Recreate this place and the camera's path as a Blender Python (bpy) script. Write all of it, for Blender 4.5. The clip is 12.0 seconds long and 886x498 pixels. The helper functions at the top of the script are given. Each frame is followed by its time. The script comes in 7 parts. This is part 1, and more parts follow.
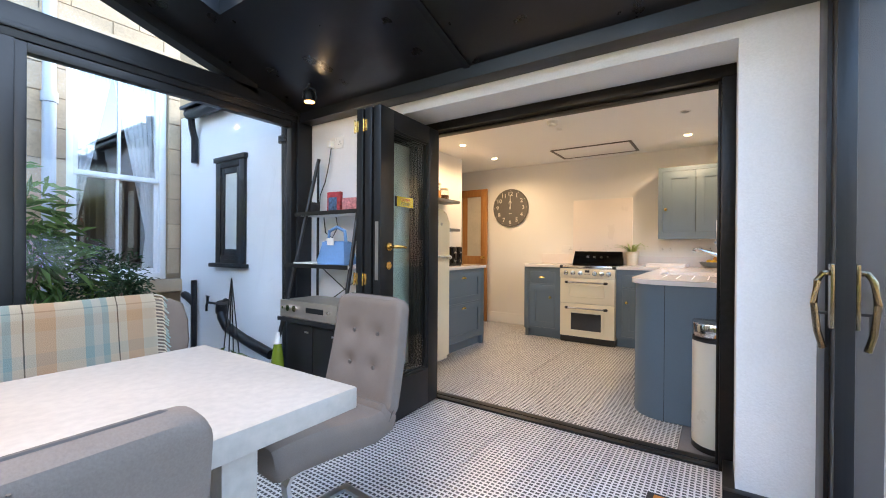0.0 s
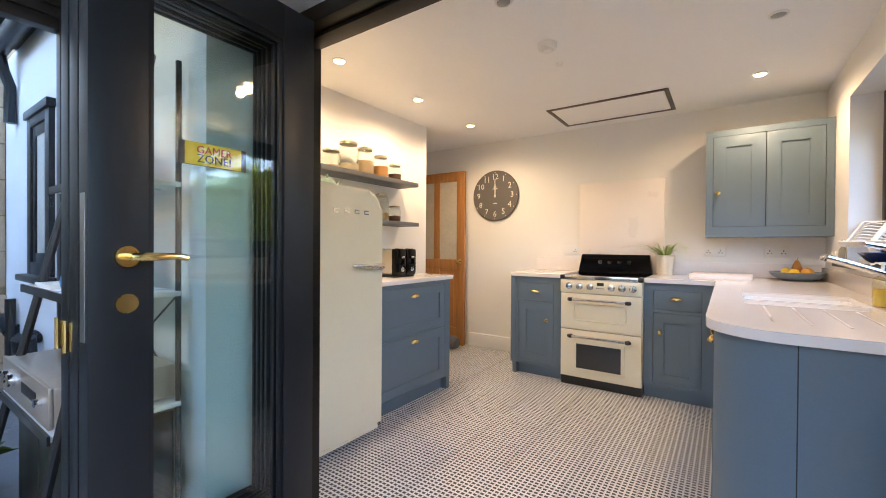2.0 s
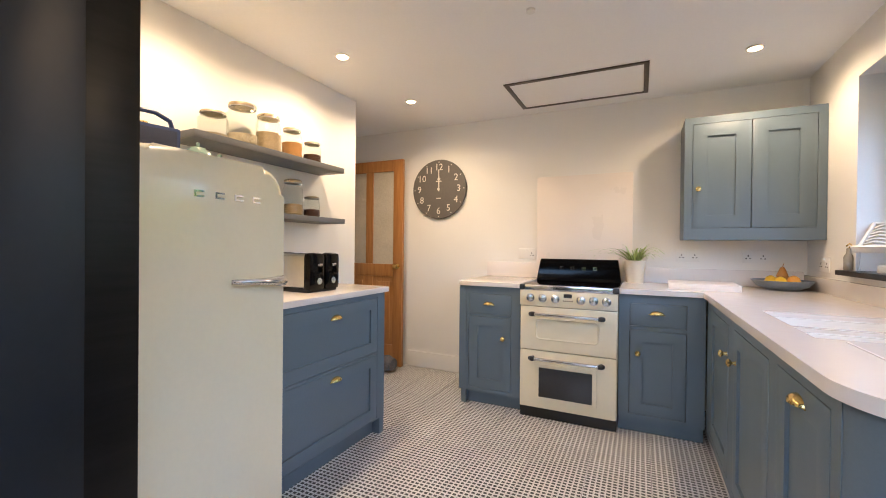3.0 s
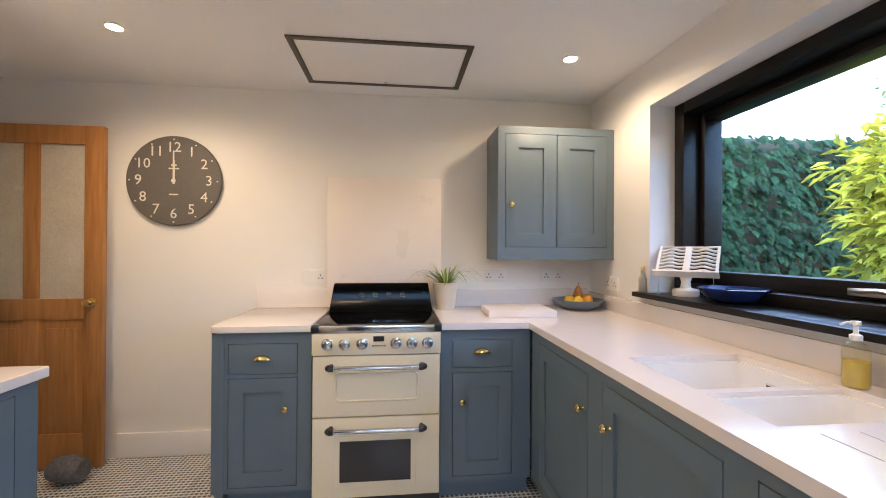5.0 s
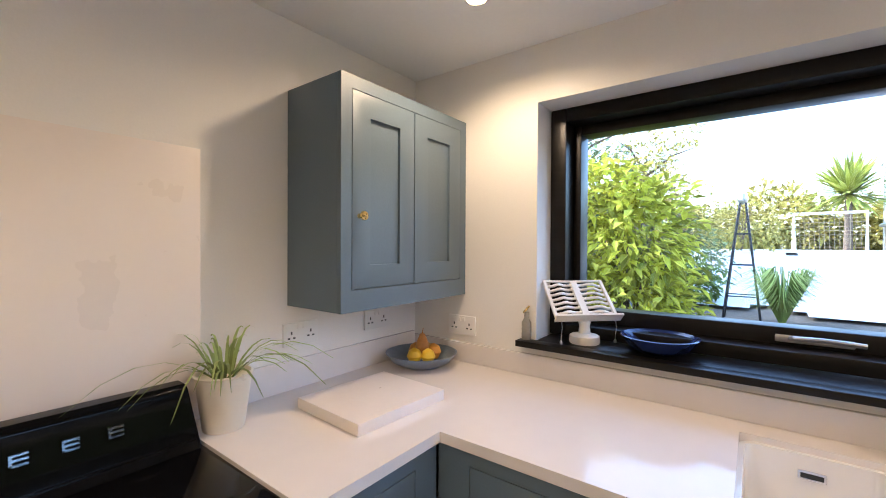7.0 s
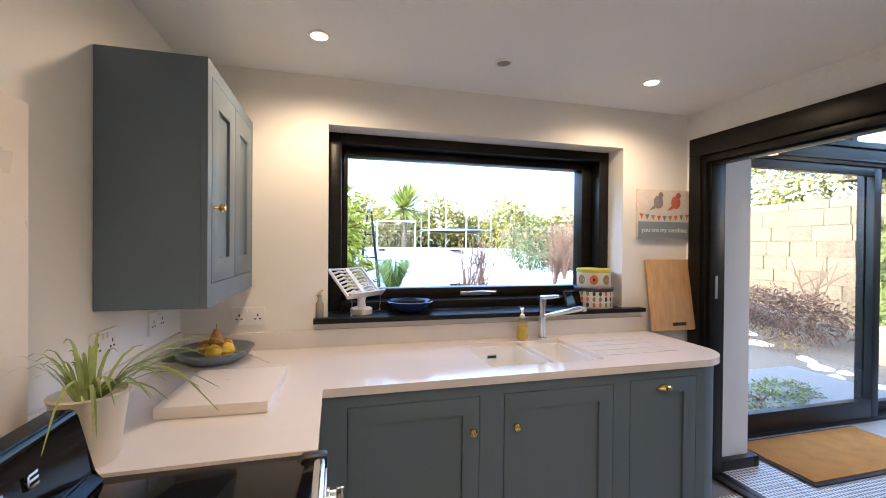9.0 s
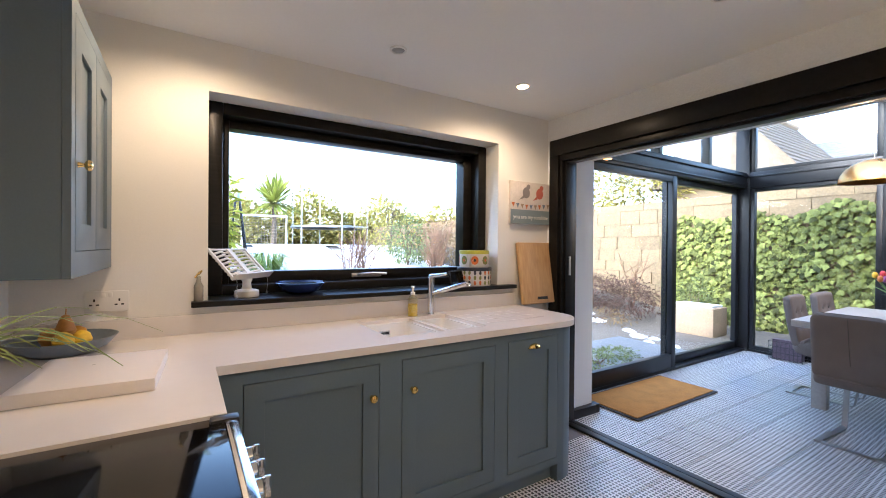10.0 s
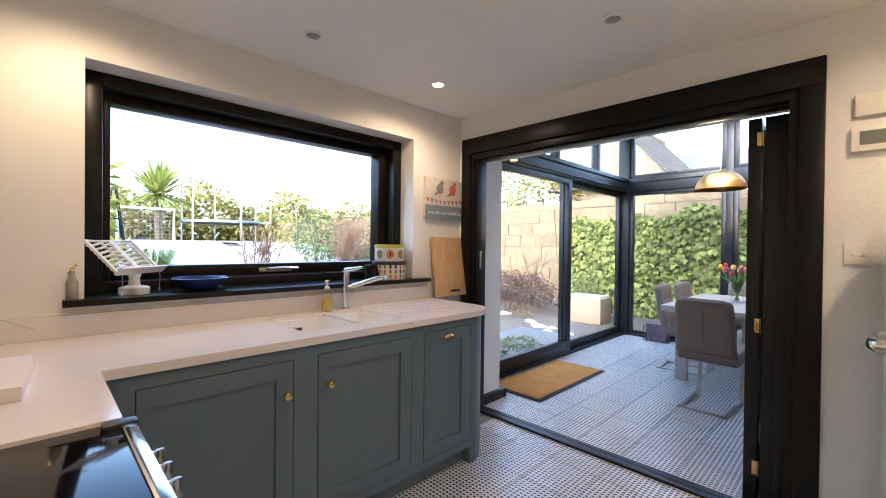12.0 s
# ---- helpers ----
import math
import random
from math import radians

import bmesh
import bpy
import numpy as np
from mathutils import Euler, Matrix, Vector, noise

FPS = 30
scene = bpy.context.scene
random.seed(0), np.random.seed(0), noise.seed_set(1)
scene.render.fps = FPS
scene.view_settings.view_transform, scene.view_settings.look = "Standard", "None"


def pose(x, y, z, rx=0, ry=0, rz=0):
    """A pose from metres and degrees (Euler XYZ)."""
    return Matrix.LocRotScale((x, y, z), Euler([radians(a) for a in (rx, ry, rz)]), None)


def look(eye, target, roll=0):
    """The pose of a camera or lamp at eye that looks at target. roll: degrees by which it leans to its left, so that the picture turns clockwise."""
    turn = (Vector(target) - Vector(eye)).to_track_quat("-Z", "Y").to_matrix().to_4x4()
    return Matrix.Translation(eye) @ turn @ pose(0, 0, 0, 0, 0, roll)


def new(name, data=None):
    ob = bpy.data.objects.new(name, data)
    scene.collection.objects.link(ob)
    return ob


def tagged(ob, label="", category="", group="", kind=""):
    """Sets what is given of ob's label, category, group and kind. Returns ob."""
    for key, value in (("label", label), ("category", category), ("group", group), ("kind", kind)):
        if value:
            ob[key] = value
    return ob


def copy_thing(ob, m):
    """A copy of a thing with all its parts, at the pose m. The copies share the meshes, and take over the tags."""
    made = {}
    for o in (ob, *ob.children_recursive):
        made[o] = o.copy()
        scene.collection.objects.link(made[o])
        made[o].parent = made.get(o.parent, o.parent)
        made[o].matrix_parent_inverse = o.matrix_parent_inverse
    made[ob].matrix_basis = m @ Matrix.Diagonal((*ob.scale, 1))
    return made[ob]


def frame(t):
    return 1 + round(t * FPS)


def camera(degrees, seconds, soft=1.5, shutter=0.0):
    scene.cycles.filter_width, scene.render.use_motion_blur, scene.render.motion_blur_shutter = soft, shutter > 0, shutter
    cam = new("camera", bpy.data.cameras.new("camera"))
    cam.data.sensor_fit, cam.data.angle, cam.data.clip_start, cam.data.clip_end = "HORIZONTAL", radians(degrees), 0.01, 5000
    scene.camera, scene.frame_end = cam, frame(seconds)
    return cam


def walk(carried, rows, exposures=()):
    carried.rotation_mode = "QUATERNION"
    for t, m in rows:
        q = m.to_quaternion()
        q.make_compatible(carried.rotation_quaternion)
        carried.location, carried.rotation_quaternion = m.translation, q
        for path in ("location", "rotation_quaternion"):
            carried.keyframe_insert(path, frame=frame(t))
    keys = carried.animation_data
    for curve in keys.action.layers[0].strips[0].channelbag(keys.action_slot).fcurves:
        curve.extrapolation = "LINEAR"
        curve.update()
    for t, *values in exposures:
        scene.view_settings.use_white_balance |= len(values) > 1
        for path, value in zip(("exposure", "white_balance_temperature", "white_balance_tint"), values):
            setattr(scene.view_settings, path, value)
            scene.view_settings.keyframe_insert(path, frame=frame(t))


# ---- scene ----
cam = camera(94.4, 12.0, soft=1.0)
PATH = [
    (0, (-0.259, 1.586, 1.108), (-1.38, 3.242, 1.102), 0.4),
    (0.5, (-0.33, 1.798, 1.086), (-1.483, 3.432, 1.079), 0.4),
    (1, (-0.445, 2.2, 1.101), (-1.603, 3.832, 1.085), 0.3),
    (1.5, (-0.554, 2.66, 1.126), (-1.71, 4.292, 1.109), 0.2),
    (2, (-0.723, 3.079, 1.144), (-1.858, 4.725, 1.128), 0.4),
    (2.5, (-0.939, 3.432, 1.134), (-1.987, 5.136, 1.128), 0.7),
    (3, (-1.114, 3.68, 1.163), (-1.981, 5.482, 1.151), 0.6),
    (3.5, (-1.255, 3.859, 1.214), (-1.823, 5.776, 1.196), 0.6),
    (3.7, (-1.298, 3.916, 1.248), (-1.736, 5.868, 1.222), 0.7),
    (5.5, (-1.496, 4.739, 1.29), (-1.056, 6.689, 1.319), 0.2),
    (6, (-1.561, 5.09, 1.336), (-0.831, 6.951, 1.375), 0.2),
    (6.5, (-1.643, 5.431, 1.419), (-0.448, 7.034, 1.41), -0.2),
    (7, (-1.73, 5.761, 1.457), (-0.136, 6.969, 1.438), 0.3),
    (8.8, (-2.286, 6.412, 1.435), (-0.321, 6.036, 1.438), 0.5),
    (9, (-2.32, 6.451, 1.433), (-0.386, 5.942, 1.419), 0.5),
    (9.5, (-2.366, 6.526, 1.374), (-0.538, 5.715, 1.360), 0.5),
    (10, (-2.366, 6.580, 1.325), (-0.673, 5.515, 1.314), 0.5),
    (10.5, (-2.366, 6.615, 1.308), (-0.786, 5.388, 1.292), 0.6),
    (11, (-2.366, 6.633, 1.292), (-0.869, 5.307, 1.279), 0.6),
    (11.5, (-2.366, 6.634, 1.297), (-0.918, 5.255, 1.279), 0.65),
    (12, (-2.366, 6.625, 1.297), (-0.944, 5.219, 1.281), 0.65),
]
walk(cam, [(t, look(eye, target, roll)) for t, eye, target, roll in PATH], exposures=[(0.0, 3.58, 6400, 8), (1.5, 3.65, 6100, 8), (2.5, 3.72, 5700, 8), (3.5, 3.48, 5600, 8), (5.5, 3.42, 5520, 9), (7.0, 3.28, 5480, 9), (9.0, 3.22, 5480, 9), (12.0, 3.1, 5620, 9)])


# ---- world and light ----
world = bpy.data.worlds.new("sky_world")
world.use_nodes = True
scene.world = world
_nt = world.node_tree
_sky = _nt.nodes.new("ShaderNodeTexSky")
_sky.sky_type = 'NISHITA'
_sky.sun_disc = False
_sky.sun_elevation = radians(32)
_sky.sun_rotation = radians(-6)
_sky.dust_density = 1.5
_sky.air_density = 1.0
_nt.links.new(_sky.outputs[0], _nt.nodes["Background"].inputs[0])
_nt.nodes["Background"].inputs[1].default_value = 0.15


def lamp(name, kind, energy, color, m, **kw):
    d = bpy.data.lights.new(name, kind)
    d.energy, d.color = energy, color
    ob = new(name, d)
    ob.matrix_world = m
    return ob, d


_o, _d = lamp("sun", 'SUN', 0.45, (1, 0.95, 0.88), look((-1.0, 9, 6.0), (0, 0, 0)))
_d.angle = radians(12)
WARM = (1.0, 0.67, 0.38)
DOWN_LIT = [(-2.73, 4.83), (-2.74, 5.64), (-2.75, 6.47), (-0.547, 6.52), (-0.52, 4.86)]
ZC = 2.30
for _i, (_x, _y) in enumerate(DOWN_LIT):
    _o, _d = lamp("downlight_lamp", 'SPOT', 3.1, WARM, look((_x, _y, ZC - 0.05), (_x, _y, 0)))
    _d.spot_size, _d.spot_blend, _d.shadow_soft_size = radians(168), 0.7, 0.03

# added area lamp in the rooflight opening, boosts the sky's light indoors
_o, _d = lamp("rooflight_fill", 'AREA', 2.4, (1.0, 0.98, 0.95), pose(-1.545, 1.78, 2.80, -16.7, 0, 0))
_d.shape, _d.size, _d.size_y = 'RECTANGLE', 2.1, 2.0

# ---- materials ----


def mat(name, color, rough=0.5, metal=0.0, var=0.08, scale=6.0, fine=60.0, bump=0.02, spec=0.5, coat=0.0, rnd=0.0):
    """Principled material with tone variation at two scales and fine relief."""
    m = bpy.data.materials.new(name)
    m.use_nodes = True
    nt = m.node_tree
    b = nt.nodes["Principled BSDF"]
    b.inputs["Metallic"].default_value = metal
    b.inputs["Specular IOR Level"].default_value = spec
    b.inputs["Coat Weight"].default_value = coat
    tc = nt.nodes.new("ShaderNodeTexCoord")
    n1 = nt.nodes.new("ShaderNodeTexNoise")
    n1.inputs["Scale"].default_value = scale
    n1.inputs["Detail"].default_value = 4
    n2 = nt.nodes.new("ShaderNodeTexNoise")
    n2.inputs["Scale"].default_value = fine
    n2.inputs["Detail"].default_value = 3
    for n in (n1, n2):
        nt.links.new(tc.outputs["Object"], n.inputs["Vector"])
    add = nt.nodes.new("ShaderNodeMath")
    add.operation = 'ADD'
    nt.links.new(n1.outputs[0], add.inputs[0])
    nt.links.new(n2.outputs[0], add.inputs[1])
    src = add.outputs[0]
    if rnd:
        oi = nt.nodes.new("ShaderNodeObjectInfo")
        mul = nt.nodes.new("ShaderNodeMath")
        mul.operation = 'MULTIPLY_ADD'
        mul.inputs[1].default_value = rnd
        nt.links.new(oi.outputs["Random"], mul.inputs[0])
        nt.links.new(src, mul.inputs[2])
        src = mul.outputs[0]
    mr = nt.nodes.new("ShaderNodeMapRange")
    mr.inputs["From Min"].default_value = 0.6
    mr.inputs["From Max"].default_value = 1.4 + rnd
    mr.inputs["To Min"].default_value = 1 - var
    mr.inputs["To Max"].default_value = 1 + var
    nt.links.new(src, mr.inputs[0])
    mx = nt.nodes.new("ShaderNodeVectorMath")
    mx.operation = 'SCALE'
    mx.inputs[0].default_value = color[:3]
    nt.links.new(mr.outputs[0], mx.inputs["Scale"])
    nt.links.new(mx.outputs[0], b.inputs["Base Color"])
    rr = nt.nodes.new("ShaderNodeMapRange")
    rr.inputs["From Min"].default_value = 0.3
    rr.inputs["From Max"].default_value = 0.7
    rr.inputs["To Min"].default_value = max(0.02, rough * 0.88)
    rr.inputs["To Max"].default_value = min(1, rough * 1.12)
    nt.links.new(n1.outputs[0], rr.inputs[0])
    nt.links.new(rr.outputs[0], b.inputs["Roughness"])
    if bump:
        bp = nt.nodes.new("ShaderNodeBump")
        bp.inputs["Strength"].default_value = min(1, bump * 8)
        bp.inputs["Distance"].default_value = 0.004
        nt.links.new(n2.outputs[0], bp.inputs["Height"])
        nt.links.new(bp.outputs[0], b.inputs["Normal"])
    return m


def wood_mat(name, c1, c2, axis='Z', rough=0.45, scale=3.0):
    m = mat(name, c1, rough, bump=0.01)
    nt = m.node_tree
    b = nt.nodes["Principled BSDF"]
    tc = nt.nodes.new("ShaderNodeTexCoord")
    mp = nt.nodes.new("ShaderNodeMapping")
    s = {'X': (1, 14, 14), 'Y': (14, 1, 14), 'Z': (14, 14, 1)}[axis]
    mp.inputs["Scale"].default_value = s
    nz = nt.nodes.new("ShaderNodeTexNoise")
    nz.inputs["Scale"].default_value = scale
    nz.inputs["Detail"].default_value = 8
    nz.inputs["Distortion"].default_value = 0.6
    cr = nt.nodes.new("ShaderNodeValToRGB")
    cr.color_ramp.elements[0].position, cr.color_ramp.elements[1].position = 0.3, 0.7
    cr.color_ramp.elements[0].color, cr.color_ramp.elements[1].color = (*c1, 1), (*c2, 1)
    nt.links.new(tc.outputs["Object"], mp.inputs[0])
    nt.links.new(mp.outputs[0], nz.inputs["Vector"])
    nt.links.new(nz.outputs[0], cr.inputs[0])
    nt.links.new(cr.outputs[0], b.inputs["Base Color"])
    return m


def glass_mat(name, tint=(1, 1, 1), rough=0.0, gloss=0.03):
    """Clear pane: a thin mix of straight passage and mirror gloss."""
    m = bpy.data.materials.new(name)
    m.use_nodes = True
    nt = m.node_tree
    nt.nodes.remove(nt.nodes["Principled BSDF"])
    out = nt.nodes["Material Output"]
    tr = nt.nodes.new("ShaderNodeBsdfTransparent")
    tr.inputs[0].default_value = (*tint, 1)
    gl = nt.nodes.new("ShaderNodeBsdfGlossy")
    gl.inputs["Roughness"].default_value = rough
    lw = nt.nodes.new("ShaderNodeLayerWeight")
    lw.inputs[0].default_value = 0.5
    pw = nt.nodes.new("ShaderNodeMath")
    pw.operation = 'POWER'
    pw.inputs[1].default_value = 4.0
    nt.links.new(lw.outputs["Facing"], pw.inputs[0])
    fr = nt.nodes.new("ShaderNodeMath")
    fr.operation = 'MULTIPLY_ADD'
    fr.inputs[1].default_value, fr.inputs[2].default_value = 0.55, gloss
    nt.links.new(pw.outputs[0], fr.inputs[0])
    mx = nt.nodes.new("ShaderNodeMixShader")
    nt.links.new(fr.outputs[0], mx.inputs[0])
    nt.links.new(tr.outputs[0], mx.inputs[1])
    nt.links.new(gl.outputs[0], mx.inputs[2])
    nt.links.new(mx.outputs[0], out.inputs[0])
    return m


def glow_mat(name, color, strength):
    m = bpy.data.materials.new(name)
    m.use_nodes = True
    b = m.node_tree.nodes["Principled BSDF"]
    b.inputs["Base Color"].default_value = (*color, 1)
    b.inputs["Emission Color"].default_value = (*color, 1)
    b.inputs["Emission Strength"].default_value = strength
    return m


def floor_mat():
    """Printed mosaic: white ground, small dark squares in rows, at 25 mm pitch."""
    m = mat("floor_tile_print", (0.76, 0.76, 0.75), 0.33, var=0.1, bump=0.02, rnd=0.3, spec=0.5)
    nt = m.node_tree
    b = nt.nodes["Principled BSDF"]
    base = b.inputs["Base Color"].links[0].from_socket
    geo = nt.nodes.new("ShaderNodeNewGeometry")
    sep = nt.nodes.new("ShaderNodeSeparateXYZ")
    nt.links.new(geo.outputs["Position"], sep.inputs[0])

    def math2(op, a, v):
        n = nt.nodes.new("ShaderNodeMath")
        n.operation = op
        nt.links.new(a, n.inputs[0])
        if isinstance(v, (int, float)):
            n.inputs[1].default_value = v
        elif v is not None:
            nt.links.new(v, n.inputs[1])
        return n.outputs[0]

    def stripe(axis, pitch, lo, hi, off=0.0):
        f = math2('ADD', sep.outputs[axis], 40.0 + off)
        f = math2('DIVIDE', f, pitch)
        f = math2('FRACT', f, None)
        a = math2('GREATER_THAN', f, lo)
        c = math2('LESS_THAN', f, hi)
        return math2('MULTIPLY', a, c)
    P = 0.025
    dots = math2('MULTIPLY', stripe(0, P, 0.16, 0.84), stripe(1, P, 0.20, 0.80))
    light = math2('MULTIPLY', stripe(0, P, 0.90, 1.0), 0.22)
    # worn print: fade by noise
    nz = nt.nodes.new("ShaderNodeTexNoise")
    nz.inputs["Scale"].default_value = 90
    nt.links.new(geo.outputs["Position"], nz.inputs["Vector"])
    wear = nt.nodes.new("ShaderNodeMapRange")
    wear.inputs["From Min"].default_value, wear.inputs["From Max"].default_value = 0.3, 0.75
    wear.inputs["To Min"].default_value, wear.inputs["To Max"].default_value = 1.0, 0.93
    nt.links.new(nz.outputs[0], wear.inputs[0])
    fac = math2('MULTIPLY', math2('MAXIMUM', dots, light), wear.outputs[0])
    mix = nt.nodes.new("ShaderNodeMix")
    mix.data_type = 'RGBA'
    nt.links.new(fac, mix.inputs[0])
    nt.links.new(base, mix.inputs[6])
    mix.inputs[7].default_value = (0.020, 0.021, 0.025, 1)
    nt.links.new(mix.outputs[2], b.inputs["Base Color"])
    return m


M_WALL = mat("wall_paint", (0.80, 0.785, 0.75), 0.6, var=0.025, scale=1.5, fine=180, bump=0.012)
M_CEIL = mat("ceiling_paint", (0.87, 0.87, 0.86), 0.7, var=0.02, scale=1.5, bump=0.01)
M_SPLASH = mat("splash_gloss", (0.80, 0.73, 0.67), 0.30, var=0.01, bump=0)
M_RENDER = mat("white_render", (0.78, 0.79, 0.80), 0.8, var=0.06, scale=3, fine=120, bump=0.06)
M_BLACK = wood_mat("black_stained_timber", (0.004, 0.0037, 0.0034), (0.010, 0.0088, 0.008), 'Y', 0.36)
M_BLACK.node_tree.nodes["Principled BSDF"].inputs["Specular IOR Level"].default_value = 0.25
M_FRAME = mat("anthracite_paint", (0.009, 0.0105, 0.013), 0.38, var=0.15, bump=0.008, spec=0.4)
M_ROOF = mat("black_gloss_ceiling", (0.010, 0.010, 0.012), 0.30, var=0.1, bump=0.004)
M_BLUE = mat("blue_grey_paint", (0.117, 0.160, 0.202), 0.42, var=0.05, scale=3, fine=150, bump=0.008)
M_GAP = mat("dark_gap", (0.02, 0.025, 0.03), 0.8, bump=0)
M_TOP = mat("white_quartz", (0.78, 0.735, 0.71), 0.11, var=0.02, scale=20, fine=300, bump=0)
M_CREAM = mat("cream_enamel", (0.77, 0.71, 0.53), 0.16, var=0.02, bump=0, coat=0.5)
M_CREAM2 = mat("cream_lacquer", (0.72, 0.66, 0.54), 0.30, var=0.02, bump=0)
M_BLKGLASS = mat("black_glass", (0.004, 0.004, 0.005), 0.06, var=0.0, bump=0, spec=0.2)
M_OVENGLASS = mat("oven_glass", (0.035, 0.037, 0.04), 0.08, bump=0)
M_CHROME = mat("chrome", (0.75, 0.75, 0.76), 0.12, metal=1, var=0.03, bump=0)
M_STEEL = mat("brushed_steel", (0.55, 0.55, 0.55), 0.32, metal=1, var=0.05, bump=0.004)
M_BRONZE = mat("dark_bronze", (0.26, 0.21, 0.14), 0.2, metal=1, var=0.15, bump=0)
M_BRASS = mat("polished_brass", (0.80, 0.58, 0.22), 0.18, metal=1, var=0.05, bump=0)
M_OAK = wood_mat("oak_door", (0.30, 0.13, 0.035), (0.42, 0.20, 0.06), 'Z', 0.4)
M_OAKH = wood_mat("board_wood", (0.50, 0.30, 0.13), (0.62, 0.40, 0.19), 'Z', 0.5)
M_TILE = floor_mat()
M_GROUT = mat("tile_grout", (0.20, 0.20, 0.21), 0.9, var=0.1)
M_PLASTIC = mat("white_plastic", (0.78, 0.77, 0.74), 0.35, var=0.01, bump=0)
M_DARK = mat("black_plastic", (0.012, 0.012, 0.013), 0.35, var=0.05, bump=0)
M_GLASS = glass_mat("window_glass")
M_DOORGLASS = glass_mat("door_glass", (0.945, 0.99, 0.955), gloss=0.075)
M_FABRIC = mat("taupe_suede", (0.185, 0.155, 0.134), 0.8, var=0.14, scale=7, fine=320, bump=0.018, spec=0.2)
M_TABLE = mat("pale_concrete_top", (0.41, 0.375, 0.33), 0.45, var=0.14, scale=4, fine=40, bump=0.015)
M_COIR = mat("coir_mat", (0.50, 0.235, 0.065), 0.95, var=0.25, scale=8, fine=400, bump=0.1, spec=0.1)
M_RUBBER = mat("dark_rubber", (0.03, 0.03, 0.032), 0.8, var=0.1)
M_STONE = mat("sandstone", (0.25, 0.185, 0.105), 0.9, var=0.42, scale=4.5, fine=30, bump=0.12, rnd=0.25)
M_MORTAR = mat("mortar", (0.23, 0.178, 0.112), 0.95, var=0.15, fine=80, bump=0.08)
M_GRAVEL = mat("grey_gravel", (0.22, 0.22, 0.23), 0.95, var=0.45, scale=25, fine=90, bump=0.12)
M_GROUND = mat("garden_ground", (0.17, 0.145, 0.11), 0.95, var=0.35, scale=1.2, fine=25, bump=0.1)
M_WHITEPAINT = mat("white_gloss_paint", (0.80, 0.80, 0.80), 0.3, var=0.03, bump=0)

# ---- mesh helpers ----


def box(bm, x0, y0, z0, x1, y1, z1, bevel=0.0, m=None):
    """A box between two corners, its edges rounded by bevel."""
    vs = [bm.verts.new(v) for v in ((x0, y0, z0), (x1, y0, z0), (x1, y1, z0), (x0, y1, z0), (x0, y0, z1), (x1, y0, z1), (x1, y1, z1), (x0, y1, z1))]
    fs = [bm.faces.new([vs[i] for i in f]) for f in ((3, 2, 1, 0), (4, 5, 6, 7), (0, 1, 5, 4), (1, 2, 6, 5), (2, 3, 7, 6), (3, 0, 4, 7))]
    if bevel:
        es = list({e for f in fs for e in f.edges})
        r = bmesh.ops.bevel(bm, geom=es, offset=bevel, segments=2, affect='EDGES', profile=0.6)
        vs = list({v for f in r['faces'] for v in f.verts} | {v for v in vs if v.is_valid})
    if m is not None:
        bmesh.ops.transform(bm, matrix=m, verts=vs)
    return vs


def cyl(bm, p0, p1, r0, r1=None, seg=16, caps=True):
    """A cylinder or cone between two points."""
    r1 = r0 if r1 is None else r1
    a, b = Vector(p0), Vector(p1)
    d = b - a
    m = Matrix.Translation((a + b) / 2) @ d.to_track_quat('Z', 'Y').to_matrix().to_4x4()
    return bmesh.ops.create_cone(bm, cap_ends=caps, segments=seg, radius1=r0, radius2=r1, depth=d.length, matrix=m)['verts']


def lathe(bm, prof, seg=24, c=(0, 0, 0)):
    """Turns a profile of (radius, height) round the upright axis at c."""
    rings = []
    for r, z in prof:
        rings.append([bm.verts.new((c[0] + r * math.cos(2 * math.pi * i / seg), c[1] + r * math.sin(2 * math.pi * i / seg), c[2] + z)) for i in range(seg)])
    for a, b in zip(rings, rings[1:]):
        for i in range(seg):
            j = (i + 1) % seg
            bm.faces.new((a[i], a[j], b[j], b[i]))
    if prof[0][0] > 1e-5:
        bm.faces.new(rings[0][::-1])
    if prof[-1][0] > 1e-5:
        bm.faces.new(rings[-1])


def tube(bm, pts, r, seg=8, closed=False):
    """A round bar along points."""
    P = [Vector(p) for p in pts]
    n = len(P)
    rings = []
    up = Vector((0.13, 0.21, 0.97))
    for i, p in enumerate(P):
        a = P[i - 1] if (i > 0 or closed) else p
        b = P[(i + 1) % n] if (i < n - 1 or closed) else p
        t = (b - a).normalized()
        u = t.cross(up)
        if u.length < 0.05:
            u = t.cross(Vector((1, 0, 0)))
        u.normalize()
        v = t.cross(u)
        rr = r[i] if isinstance(r, (list, tuple)) else r
        rings.append([bm.verts.new(p + rr * (math.cos(2 * math.pi * k / seg) * u + math.sin(2 * math.pi * k / seg) * v)) for k in range(seg)])
    for i in range(n if closed else n - 1):
        a, b = rings[i], rings[(i + 1) % n]
        for k in range(seg):
            bm.faces.new((a[k], a[(k + 1) % seg], b[(k + 1) % seg], b[k]))
    if not closed:
        bm.faces.new(rings[0][::-1])
        bm.faces.new(rings[-1])


